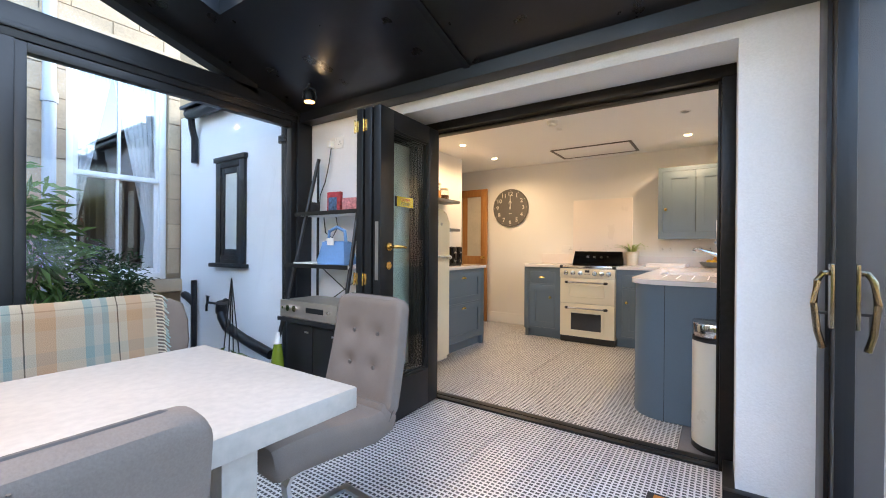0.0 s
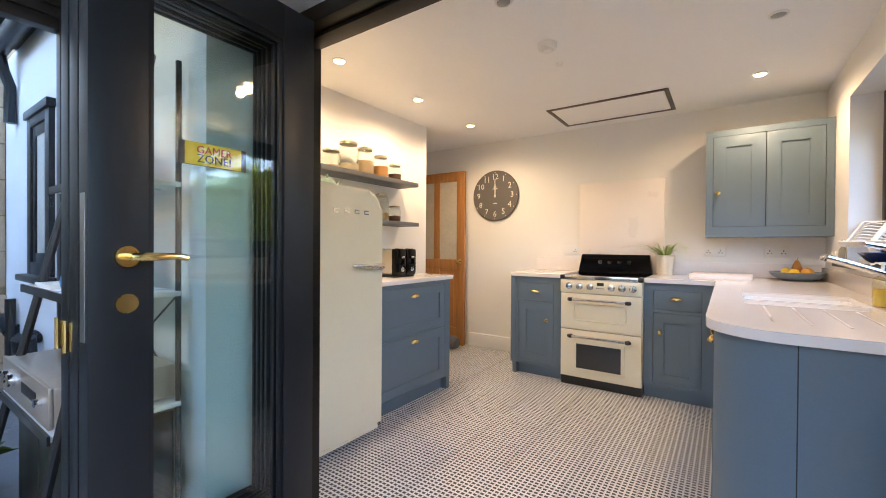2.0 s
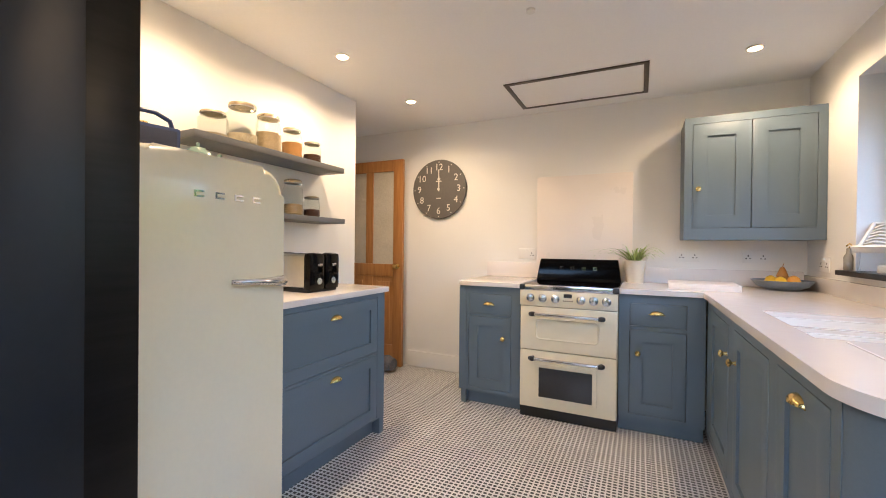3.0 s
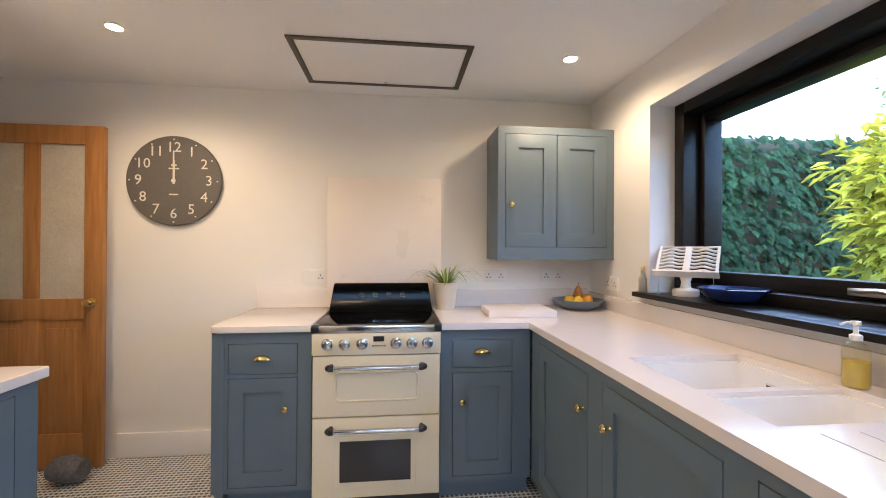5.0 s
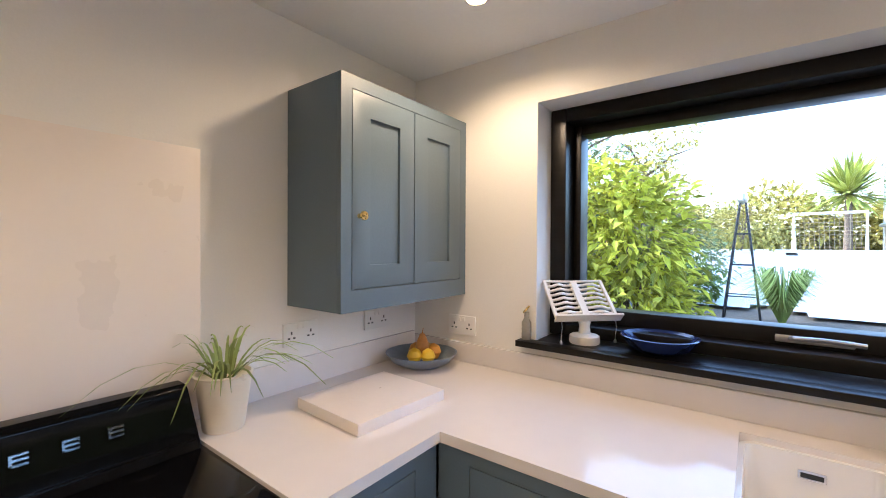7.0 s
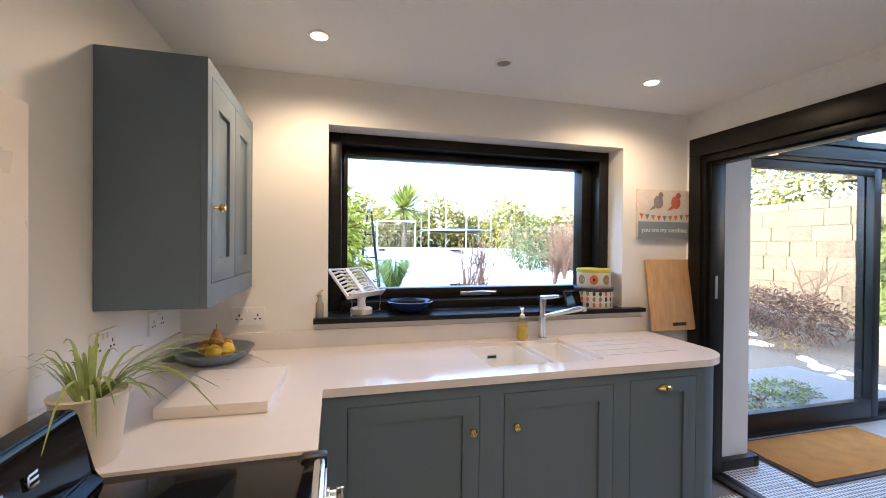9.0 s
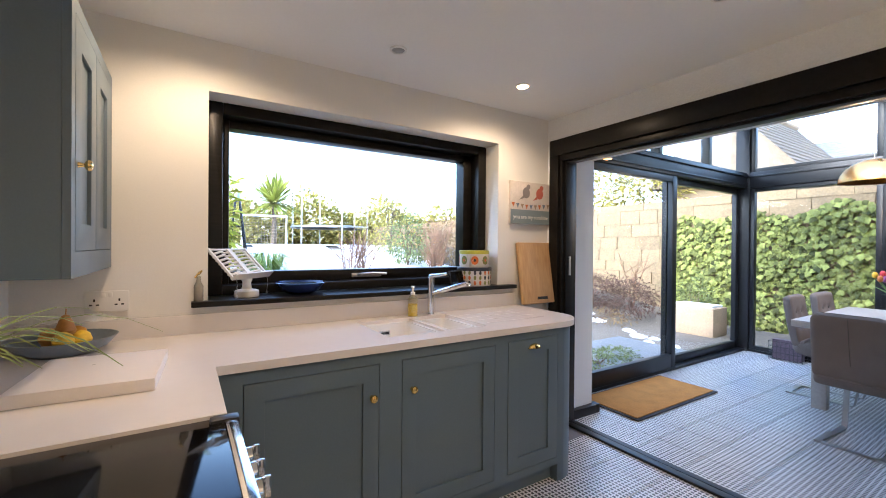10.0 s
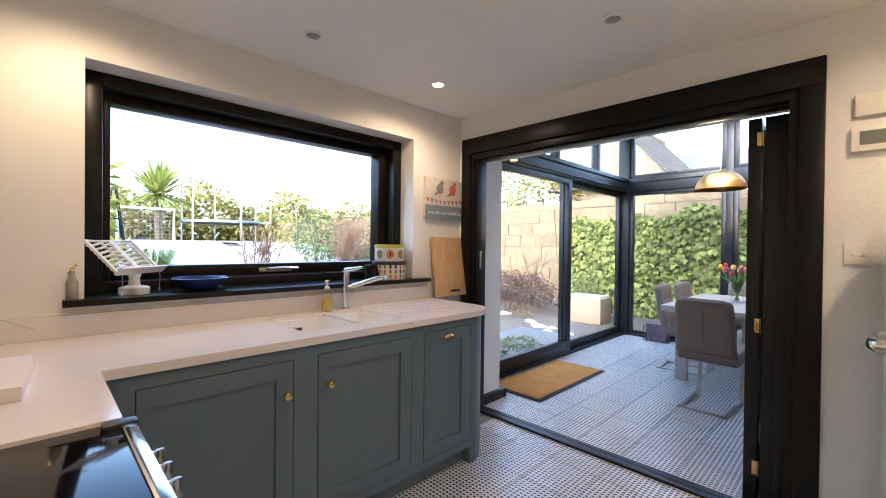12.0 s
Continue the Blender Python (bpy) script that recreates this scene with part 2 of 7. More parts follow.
def prism(bm, poly, z0, z1, bevel=0.0):
    """An upright prism over a plan outline."""
    lo = [bm.verts.new((x, y, z0)) for x, y in poly]
    hi = [bm.verts.new((x, y, z1)) for x, y in poly]
    n = len(poly)
    top = bm.faces.new(hi)
    bot = bm.faces.new(lo[::-1])
    for i in range(n):
        bm.faces.new((lo[i], lo[(i + 1) % n], hi[(i + 1) % n], hi[i]))
    if bevel:
        es = list(top.edges) + list(bot.edges)
        bmesh.ops.bevel(bm, geom=es, offset=bevel, segments=2, affect='EDGES', profile=0.6)
    return lo + hi


def B(*boxes, bevel=0.0):
    bm = bmesh.new()
    for b in boxes:
        box(bm, *b, bevel=bevel)
    return bm


def sheet(axis, at, a0, b0, a1, b1):
    """A thin upright pane square to the x or y axis."""
    bm = bmesh.new()
    q = ((a0, b0), (a1, b0), (a1, b1), (a0, b1))
    bm.faces.new([bm.verts.new((at, a, b) if axis == 'x' else (a, at, b)) for a, b in q])
    return bm


def C(*args, **kw):
    bm = bmesh.new()
    cyl(bm, *args, **kw)
    return bm


def mesh_of(name, bm, material, smooth=None):
    bmesh.ops.recalc_face_normals(bm, faces=bm.faces)
    me = bpy.data.meshes.new(name)
    bm.to_mesh(me)
    bm.free()
    me.materials.append(material)
    for p in me.polygons:
        p.use_smooth = True
    me.set_sharp_from_angle(angle=radians(35))
    return me


def part(name, bm, material, parent=None, label=""):
    """Links a bmesh as one mesh object under a thing or part."""
    ob = new(name, mesh_of(name, bm, material))
    if parent is not None:
        ob.parent = parent
    if label:
        ob["label"] = label
    return ob


def thing(name, label, category, x=0, y=0, z=0, rz=0, group="", kind=""):
    """An empty at a thing's base that parents its parts."""
    ob = new(name)
    ob.empty_display_size = 0.05
    ob.matrix_basis = pose(x, y, z, 0, 0, rz)
    return tagged(ob, label, category, group, kind)


def setting(name, bm, material, label="", category=""):
    ob = part(name, bm, material)
    return tagged(ob, label, category, kind="structure")


# ---- structure: kitchen ----
XE, YN, YS, YC, XW = -0.12, 7.16, 4.22, 3.78, -3.15
T = 0.34
WY0, WY1, WZ0, WZ1 = 4.71, 6.487, 1.035, 2.056
OX0, OX1, OZ = -2.262, -0.155, 2.13
setting("wall_east", B((XE, YS, 0, XE + T, WY0, 2.7), (XE, WY1, 0, XE + T, YN + T, 2.7), (XE, WY0, 0, XE + T, WY1, WZ0), (XE, WY0, WZ1, XE + T, WY1, 2.7)), M_WALL, "white painted plaster wall around the kitchen window", "wall")
setting("wall_north", B((-4.3, YN, 0, XE, YN + T, 2.7)), M_WALL, "warm white painted kitchen wall behind the cooker", "wall")
setting("wall_west", B((XW - 0.25, YS, 0, XW, 6.30, ZC)), M_WALL, "white wall behind the fridge and floating shelves", "wall")
setting("wall_lobby", B((-4.3, 6.05, 0, -4.18, YN, ZC), (-4.18, 6.05, 0, XW - 0.25, 6.15, ZC)), M_WALL, "plain wall closing the door lobby", "wall")
# south wall with wide opening; lintel over it and a return at each side
setting("wall_south", B((-5.35, YC, -0.1, -2.20, YS, 2.55), (-0.20, YC, 0, 0.22, YS, 2.55), (-2.20, YC, 2.03, -0.20, YS, 2.55)), M_RENDER, "white rendered wall with a wide doorway into the kitchen", "wall")
setting("ceiling", B((-4.3, YS, ZC, XE, YN, ZC + 0.1)), M_CEIL, "matt white plasterboard kitchen ceiling", "ceiling")
setting("floor", B((-4.3, 0.15, -0.12, XE + T, YN + T, -0.006)), M_GROUT, "grout bed of the patterned tile floor", "floor")
bm = B((XW, YN - 0.018, 0, -2.38, YN, 0.15), bevel=0.004)
setting("baseboard", bm, M_WALL, "white painted skirting board under the clock", "skirting")
# doorway frame
FX0, FX1, FZ = -2.20, -0.20, 2.03
df = thing("doorway_frame", "black stained timber frame lining the wide kitchen doorway", "door frame", kind="structure")
part("jamb", B((FX1 - 0.06, 4.06, 0, FX1, YS - 0.002, FZ - 0.06), (FX1 - 0.075, 4.10, 0, FX1 - 0.06, YS - 0.03, FZ - 0.06), bevel=0.004), M_BLACK, df)
part("jamb", B((FX0, 4.06, 0, FX0 + 0.06, YS - 0.002, FZ - 0.06), bevel=0.004), M_BLACK, df)
part("head", B((FX0, 4.06, FZ - 0.06, FX1, YS - 0.002, FZ), (FX0 + 0.06, 4.12, FZ - 0.075, FX1 - 0.06, YS - 0.03, FZ - 0.06), bevel=0.004), M_BLACK, df)
part("architrave", B((OX0, YS, 0, OX0 + 0.085, YS + 0.022, OZ - 0.118), bevel=0.006), M_BLACK, df)
part("architrave", B((OX1 - 0.085, YS, 0, OX1, YS + 0.022, OZ - 0.118), bevel=0.006), M_BLACK, df)
part("architrave", B((OX0, YS, OZ - 0.118, OX1, YS + 0.022, OZ), bevel=0.005), M_BLACK, df)
part("threshold", B((FX0 + 0.06, 4.06, 0.0, FX1 - 0.06, 4.105, 0.014), (FX0 + 0.06, 4.112, 0.0, FX1 - 0.06, 4.165, 0.016), (FX0 + 0.06, 4.10, 0, FX1 - 0.06, 4.12, 0.006), bevel=0.003), M_FRAME, df, "dark metal door track")
part("pull_slot", B((FX1 - 0.079, 4.135, 1.12, FX1 - 0.0752, 4.155, 1.26), bevel=0.001), M_STEEL, df, "small steel bolt plate")

# kitchen window
win = thing("window_1", "large black timber kitchen window facing the garden", "window", kind="structure")
WX = 0.02
part("window_frame", B((WX, WY0, WZ0 + 0.03, WX + 0.18, WY0 + 0.07, WZ1), (WX, WY1 - 0.07, WZ0 + 0.03, WX + 0.18, WY1, WZ1), (WX, WY0 + 0.07, WZ1 - 0.06, WX + 0.18, WY1 - 0.07, WZ1), (WX, WY0 + 0.07, WZ0 + 0.03, WX + 0.18, WY1 - 0.07, WZ0 + 0.08), bevel=0.006), M_BLACK, win)
gy0, gy1, gz0, gz1 = 4.85, 6.381, 1.18, 1.951
part("sash", B((WX + 0.09, WY0 + 0.07, WZ0 + 0.08, WX + 0.19, gy0, WZ1 - 0.06), (WX + 0.09, gy1, WZ0 + 0.08, WX + 0.19, WY1 - 0.07, WZ1 - 0.06), (WX + 0.09, gy0, gz1, WX + 0.19, gy1, WZ1 - 0.06), (WX + 0.09, gy0, WZ0 + 0.08, WX + 0.19, gy1, gz0), bevel=0.006), M_BLACK, win)
_g = part("pane", sheet('x', WX + 0.163, gy0, gz0, gy1, gz1), M_GLASS, win)
_g.visible_shadow = False
part("window_sill", B((XE - 0.06, 4.58, WZ0, XE - 0.002, 6.555, WZ0 + 0.026), (XE - 0.002, WY0 + 0.002, WZ0 + 0.002, WX + 0.06, WY1 - 0.002, WZ0 + 0.026), bevel=0.004), M_BLACK, win, "black painted wooden sill board")
bm = B((WX + 0.078, 5.50, 1.13, WX + 0.09, 5.70, 1.155), bevel=0.004)
tube(bm, [(WX + 0.084, 5.66, 1.145), (WX + 0.05, 5.65, 1.15), (WX + 0.04, 5.58, 1.155), (WX + 0.045, 5.48, 1.15)], 0.008)
part("window_handle", bm, M_STEEL, win, "brushed metal window handle")

# ---- structure: conservatory ----
XS, YG, XG = 0.06, 0.28, -3.08


def roof_z(y):
    return 2.14 + 0.30 * (3.78 - y)


def slab(bm, x0, x1, y0, y1, t):
    """A sloping board under the roof line, t thick upward."""
    vs = [bm.verts.new(p) for p in ((x0, y0, roof_z(y0)), (x1, y0, roof_z(y0)), (x1, y1, roof_z(y1)), (x0, y1, roof_z(y1)), (x0, y0, roof_z(y0) + t), (x1, y0, roof_z(y0) + t), (x1, y1, roof_z(y1) + t), (x0, y1, roof_z(y1) + t))]
    for f in ((3, 2, 1, 0), (4, 5, 6, 7), (0, 1, 5, 4), (1, 2, 6, 5), (2, 3, 7, 6), (3, 0, 4, 7)):
        bm.faces.new([vs[i] for i in f])


bm = bmesh.new()
slab(bm, XG - 0.15, XS + 0.2, 2.81, 3.78, 0.16)
slab(bm, XG - 0.15, -2.64, 0.15, 2.81, 0.16)
slab(bm, -0.45, XS + 0.2, 0.15, 2.81, 0.16)
slab(bm, -2.64, -0.45, 0.15, 0.75, 0.16)
setting("ceiling_conservatory", bm, M_ROOF, "glossy black sloping ceiling with a wide rooflight", "ceiling")
bm = bmesh.new()
for x in (-1.50,):
    slab(bm, x - 0.02, x + 0.02, 2.82, 3.76, -0.012)
setting("ceiling_batten", bm, M_FRAME, "black batten over a ceiling board joint", "trim")
bm2 = bmesh.new()
vs = [bm2.verts.new(p) for p in ((-2.64, 0.75, roof_z(0.75) + 0.13), (-0.45, 0.75, roof_z(0.75) + 0.13), (-0.45, 2.81, roof_z(2.81) + 0.13), (-2.64, 2.81, roof_z(2.81) + 0.13))]
bm2.faces.new(vs)
_r = setting("rooflight", bm2, M_GLASS, "clear glass rooflight in the black ceiling", "rooflight")
_r.visible_shadow = False
setting("wall_plate", B((XG - 0.1, 3.66, 2.10, XS + 0.15, 3.78, 2.32), bevel=0.006), M_FRAME, "black timber beam along the house wall", "beam")

# east side: lift and slide door and transom lights
sd = thing("sliding_door", "anthracite sliding glass door to the garden", "sliding door", kind="structure")
part("frame_post", B((XS, 3.63, 0, XS + 0.16, 3.779, 2.13), bevel=0.006), M_FRAME, sd)
part("door_head", B((XS, YG + 0.07, 2.12, XS + 0.16, 3.779, 2.32), (XS - 0.02, YG + 0.07, 2.26, XS, 3.65, 2.285), (XS - 0.012, YG + 0.07, 2.15, XS, 3.65, 2.17), bevel=0.005), M_FRAME, sd)
part("sill_track", B((XS + 0.01, YG + 0.07, 0, XS + 0.16, 3.779, 0.03), bevel=0.004), M_FRAME, sd)


def glazed_leaf(parent, x, y0, y1, z0, z1, st=0.085, bot=0.15):
    lf = part("door_leaf", B((x, y0, z0, x + 0.055, y0 + st, z1), (x, y1 - st, z0, x + 0.055, y1, z1), (x, y0 + st, z1 - 0.07, x + 0.055, y1 - st, z1), (x, y0 + st, z0, x + 0.055, y1 - st, z0 + bot), bevel=0.005), M_FRAME, parent)
    g = part("pane", sheet('x', x + 0.027, y0 + st, z0 + bot, y1 - st, z1 - 0.07), M_GLASS, lf)
    g.visible_shadow = False
    return lf


leaf = glazed_leaf(sd, XS + 0.015, 2.02, 3.64, 0.03, 2.12)
glazed_leaf(sd, XS + 0.085, YG + 0.09, 2.10, 0.03, 2.12, bot=0.09)
for sx in (XS + 0.015, XS + 0.07):
    s = -1 if sx < XS + 0.05 else 1
    bm = B((sx - (0.012 if s < 0 else 0), 3.555, 0.83, sx + (0.012 if s > 0 else 0), 3.595, 1.06), bevel=0.004)
    tube(bm, [(sx, 3.575, 1.03), (sx + s * 0.03, 3.57, 1.028), (sx + s * 0.045, 3.565, 1.0), (sx + s * 0.055, 3.56, 0.92), (sx + s * 0.045, 3.56, 0.82), (sx + s * 0.03, 3.56, 0.76)], 0.011)
    part("pull_handle", bm, M_BRONZE, leaf, "dark bronze pull handle")
part("key_fob", B((XS - 0.035, 3.56, 0.80, XS - 0.022, 3.585, 0.88), (XS - 0.03, 3.568, 0.88, XS + 0.0, 3.576, 0.89), bevel=0.004), M_DARK, leaf, "black key fob hanging from the lock")
tl = thing("transom_lights", "fixed upper glazing above the sliding door", "window", kind="structure")


def rake_pane(parent, x, y0, y1):
    bm = bmesh.new()
    vs = [bm.verts.new(p) for p in ((x, y0, 2.32), (x, y1, 2.32), (x, y1, roof_z(y1) - 0.02), (x, y0, roof_z(y0) - 0.02))]
    bm.faces.new(vs)
    g = part("pane", bm, M_GLASS, parent)
    g.visible_shadow = False


def rake_rail(parent, x, y0, y1):
    bm = bmesh.new()
    vs = []
    for dx in (0, 0.09):
        vs.append([bm.verts.new((x + dx, y, roof_z(y) + dz)) for y, dz in ((y0, -0.07), (y1, -0.07), (y1, 0.02), (y0, 0.02))])
    bm.faces.new(vs[0][::-1])
    bm.faces.new(vs[1])
    for i in range(4):
        j = (i + 1) % 4
        bm.faces.new((vs[0][i], vs[0][j], vs[1][j], vs[1][i]))
    part("rake_rail", bm, M_FRAME, parent)


for y0, y1 in ((YG + 0.1, 1.25), (1.32, 2.30), (2.37, 3.05)):
    rake_pane(tl, XS + 0.06, y0, y1)
for y in (1.285, 2.335):
    part("mullion", B((XS + 0.02, y - 0.035, 2.32, XS + 0.12, y + 0.035, roof_z(y) - 0.02), bevel=0.004), M_FRAME, tl)
rake_rail(tl, XS + 0.02, YG + 0.05, 3.5)
# corner posts
setting("post_south_east", B((XS - 0.03, YG - 0.03, 0, XS + 0.13, YG + 0.10, roof_z(YG) - 0.0), bevel=0.006), M_FRAME, "anthracite corner post of the glazed room", "post")
setting("post_south_west", B((XG - 0.10, YG - 0.03, 0, XG + 0.06, YG + 0.10, roof_z(YG) - 0.0), bevel=0.006), M_FRAME, "anthracite corner post of the glazed room", "post")
setting("post_north_west", B((XG - 0.10, 3.64, 0, XG + 0.03, 3.779, 2.18), bevel=0.006), M_FRAME, "black corner post against the rendered wall", "post")
# south glazing
sg = thing("window_south", "floor to ceiling glazing in anthracite frames", "window", kind="structure")
for x0, x1 in ((XG + 0.06, -1.25), (-1.17, XS - 0.03)):
    for z0, z1 in ((0.03, 2.12), (2.32, roof_z(YG) - 0.08)):
        part("window_frame", B((x0, YG, z0, x0 + 0.05, YG + 0.07, z1), (x1 - 0.05, YG, z0, x1, YG + 0.07, z1), (x0 + 0.05, YG, z0, x1 - 0.05, YG + 0.07, z0 + 0.05), (x0 + 0.05, YG, z1 - 0.05, x1 - 0.05, YG + 0.07, z1), bevel=0.005), M_FRAME, sg)
        g = part("pane", sheet('y', YG + 0.033, x0 + 0.05, z0 + 0.05, x1 - 0.05, z1 - 0.05), M_GLASS, sg)
        g.visible_shadow = False
part("mullion", B((-1.25, YG - 0.02, 0, -1.17, YG + 0.09, roof_z(YG) - 0.08), bevel=0.005), M_FRAME, sg)
part("transom", B((XG + 0.06, YG - 0.02, 2.12, -1.25, YG + 0.10, 2.32), bevel=0.005), M_FRAME, sg)
part("transom", B((-1.17, YG - 0.02, 2.12, XS - 0.03, YG + 0.10, 2.32), (-1.17, YG + 0.10, 2.25, XS - 0.03, YG + 0.115, 2.275), bevel=0.005), M_FRAME, sg)
part("bottom_rail", B((XG + 0.06, YG, -0.005, -1.25, YG + 0.08, 0.03), (-1.17, YG, -0.005, XS - 0.03, YG + 0.08, 0.03)), M_FRAME, sg)
part("head_rail", B((XG + 0.06, YG - 0.02, roof_z(YG) - 0.08, XS - 0.03, YG + 0.10, roof_z(YG) + 0.02), bevel=0.004), M_FRAME, sg)
# west glazing
wg = thing("window_west", "tall side glazing in black frames facing the house", "window", kind="structure")
part("beam", B((XG - 0.08, YG + 0.1, 2.10, XG + 0.02, 3.64, 2.265), (XG + 0.02, YG + 0.1, 2.14, XG + 0.035, 3.64, 2.17), bevel=0.006), M_FRAME, wg)
part("mullion", B((XG - 0.08, 1.98, 0, XG + 0.02, 2.06, 2.10), bevel=0.005), M_FRAME, wg)
for y0, y1 in ((YG + 0.1, 1.98), (2.06, 3.64)):
    part("window_frame", B((XG - 0.05, y0, 0.02, XG + 0.01, y0 + 0.045, 2.10), (XG - 0.05, y1 - 0.045, 0.02, XG + 0.01, y1, 2.10), (XG - 0.05, y0 + 0.045, 2.05, XG + 0.01, y1 - 0.045, 2.10), (XG - 0.05, y0 + 0.045, 0.02, XG + 0.01, y1 - 0.045, 0.08), bevel=0.004), M_FRAME, wg)
    g = part("pane", sheet('x', XG - 0.022, y0 + 0.045, 0.08, y1 - 0.045, 2.05), M_GLASS, wg)
    g.visible_shadow = False
bm = bmesh.new()
vs = [bm.verts.new(p) for p in ((XG - 0.03, YG + 0.1, 2.265), (XG - 0.03, 3.3, 2.265), (XG - 0.03, YG + 0.1, roof_z(YG + 0.1) - 0.03))]
bm.faces.new(vs)
g = part("pane", bm, M_GLASS, wg)
g.visible_shadow = False
rake_rail(wg, XG - 0.07, YG + 0.05, 3.3)

# ---- kitchen units ----


def shaker(name, parent, x0, x1, z0, z1, rail=0.07, y=0.0, material=None):
    """A framed door or drawer front in the XZ plane, its face towards -Y, with a recessed panel."""
    bm = bmesh.new()
    t = 0.02
    V = []
    for yy in (y, y + t):
        V.append([bm.verts.new((a, yy, b)) for a, b in ((x0, z0), (x1, z0), (x1, z1), (x0, z1))])
        V.append([bm.verts.new((a, yy, b)) for a, b in ((x0 + rail, z0 + rail), (x1 - rail, z0 + rail), (x1 - rail, z1 - rail), (x0 + rail, z1 - rail))])
    for i in range(4):
        k = (i + 1) % 4
        bm.faces.new((V[0][i], V[0][k], V[1][k], V[1][i]))
        bm.faces.new((V[2][k], V[2][i], V[3][i], V[3][k]))
        bm.faces.new((V[0][k], V[0][i], V[2][i], V[2][k]))
        bm.faces.new((V[1][i], V[1][k], V[3][k], V[3][i]))
    rim = [e for e in bm.edges if all(abs(v.co.y - y) < 1e-6 for v in e.verts) and (e.verts[0].co.x == e.verts[1].co.x or e.verts[0].co.z == e.verts[1].co.z)]
    bmesh.ops.bevel(bm, geom=rim, offset=0.0016, segments=2, affect='EDGES', profile=0.6)
    ob = part(name, bm, material or M_BLUE, parent)
    part("panel", B((x0 + rail - 0.001, y + 0.011, z0 + rail - 0.001, x1 - rail + 0.001, y + t - 0.002, z1 - rail + 0.001)), material or M_BLUE, ob)
    return ob


def slab_front(name, parent, x0, x1, z0, z1, y=0.0):
    return part(name, B((x0, y, z0, x1, y + 0.02, z1), bevel=0.002), M_BLUE, parent)


def knob(parent, x, z, y=0.0):
    bm = bmesh.new()
    lathe(bm, [(0.009, 0), (0.007, 0.006), (0.006, 0.014), (0.014, 0.019), (0.017, 0.024), (0.015, 0.030), (0.008, 0.034), (0.0, 0.035)], 14)
    bmesh.ops.transform(bm, matrix=pose(x, y, z, 90, 0, 0), verts=bm.verts)
    part("knob", bm, M_BRASS, parent, "polished brass ball knob")


def cup(parent, x, z, y=0.0, w=0.042):
    """A half-dome cup pull."""
    bm = bmesh.new()
    n, k = 14, 6
    rows = []
    for j in range(k + 1):
        a = math.pi / 2 * j / k
        rows.append([bm.verts.new((x + w * math.cos(math.pi * i / n) * math.sin(a) if j else x, y - 0.024 * math.cos(a) - 0.001, z - 0.006 + 0.024 * math.sin(math.pi * i / n) * math.sin(a))) for i in range(n + 1)])
    for a, b in zip(rows, rows[1:]):
        for i in range(n):
            bm.faces.new((a[i], a[i + 1], b[i + 1], b[i]))
    bmesh.ops.remove_doubles(bm, verts=bm.verts, dist=0.0005)
    box(bm, x - w - 0.004, y - 0.003, z - 0.009, x + w + 0.004, y, z - 0.005)
    part("cup_pull", bm, M_BRASS, parent, "brass cup pull")


def face_frame(bm, x0, x1, z0, z1, holes, y=0.001, t=0.02):
    """A board with rectangular holes, built from strips; holes are stacked from the top down and share one width."""
    hx0, hx1 = holes[0][0], holes[0][1]
    box(bm, x0, y, z0, hx0, y + t, z1)
    box(bm, hx1, y, z0, x1, y + t, z1)
    z = z1
    for _, _, a, b in holes:
        box(bm, hx0, y, b, hx1, y + t, z)
        z = a
    box(bm, hx0, y, z0, hx1, y + t, z)


def base_unit(label, x, y, rz, w, d, holes, feet=(True, True), top=0.876, carcass=0.876):
    """Base cabinet: carcass, flush face frame, plinth and corner feet. Front at local y 0."""
    u = thing("base_cabinet", label, "kitchen cabinet", x, y, 0, rz)
    part("body", B((0.001, 0.022, 0.10, w - 0.001, d, carcass)), M_BLUE, u)
    bm = bmesh.new()
    face_frame(bm, 0, w, 0.10, top, holes)
    part("face_frame", bm, M_BLUE, u)
    # shadow gap behind the fronts: a near-black sheet gives the gaps their shade
    for hx0, hx1, a, b in holes:
        part("gap_shade", B((hx0, 0.0205, a, hx1, 0.0215, b)), M_GAP, u)
    part("plinth", B((0.0, 0.055, 0, w, 0.075, 0.10)), M_BLUE, u)
    if feet[0]:
        part("foot", B((0, 0.001, 0, 0.045, 0.06, 0.10), bevel=0.002), M_BLUE, u)
    if feet[1]:
        part("foot", B((w - 0.045, 0.001, 0, w, 0.06, 0.10), bevel=0.002), M_BLUE, u)
    return u


G = 0.003
YF = 6.515
# left of the cooker
w = 0.465
h = [(0.075, 0.40, 0.671, 0.822), (0.075, 0.40, 0.125, 0.655)]
u = base_unit("blue-grey cabinet with drawer and door beside the cooker", -2.335, YF, 0, w, 0.57, h, (False, False))
f = slab_front("drawer_front", u, h[0][0] + G, h[0][1] - G, h[0][2] + G, h[0][3] - G)
cup(f, 0.232, 0.748)
f = shaker("door", u, h[1][0] + G, h[1][1] - G, h[1][2] + G, h[1][3] - G)
knob(f, 0.345, 0.507)
part("hinge", B((0.068, -0.004, 0.50, 0.076, 0.002, 0.55), bevel=0.002), M_BLUE, u)
bm = bmesh.new()
_a = [(0.06 - 0.06 * math.cos(math.pi / 2 * i / 6), 0.06 - 0.06 * math.sin(math.pi / 2 * i / 6)) for i in range(7)]
prism(bm, [(-0.002 + px, -0.002 + py) for px, py in _a] + [(0.058, 0.1), (-0.002, 0.1)], 0.0, 0.876)
part("corner_post", bm, M_BLUE, u, "rounded blue-grey corner post")
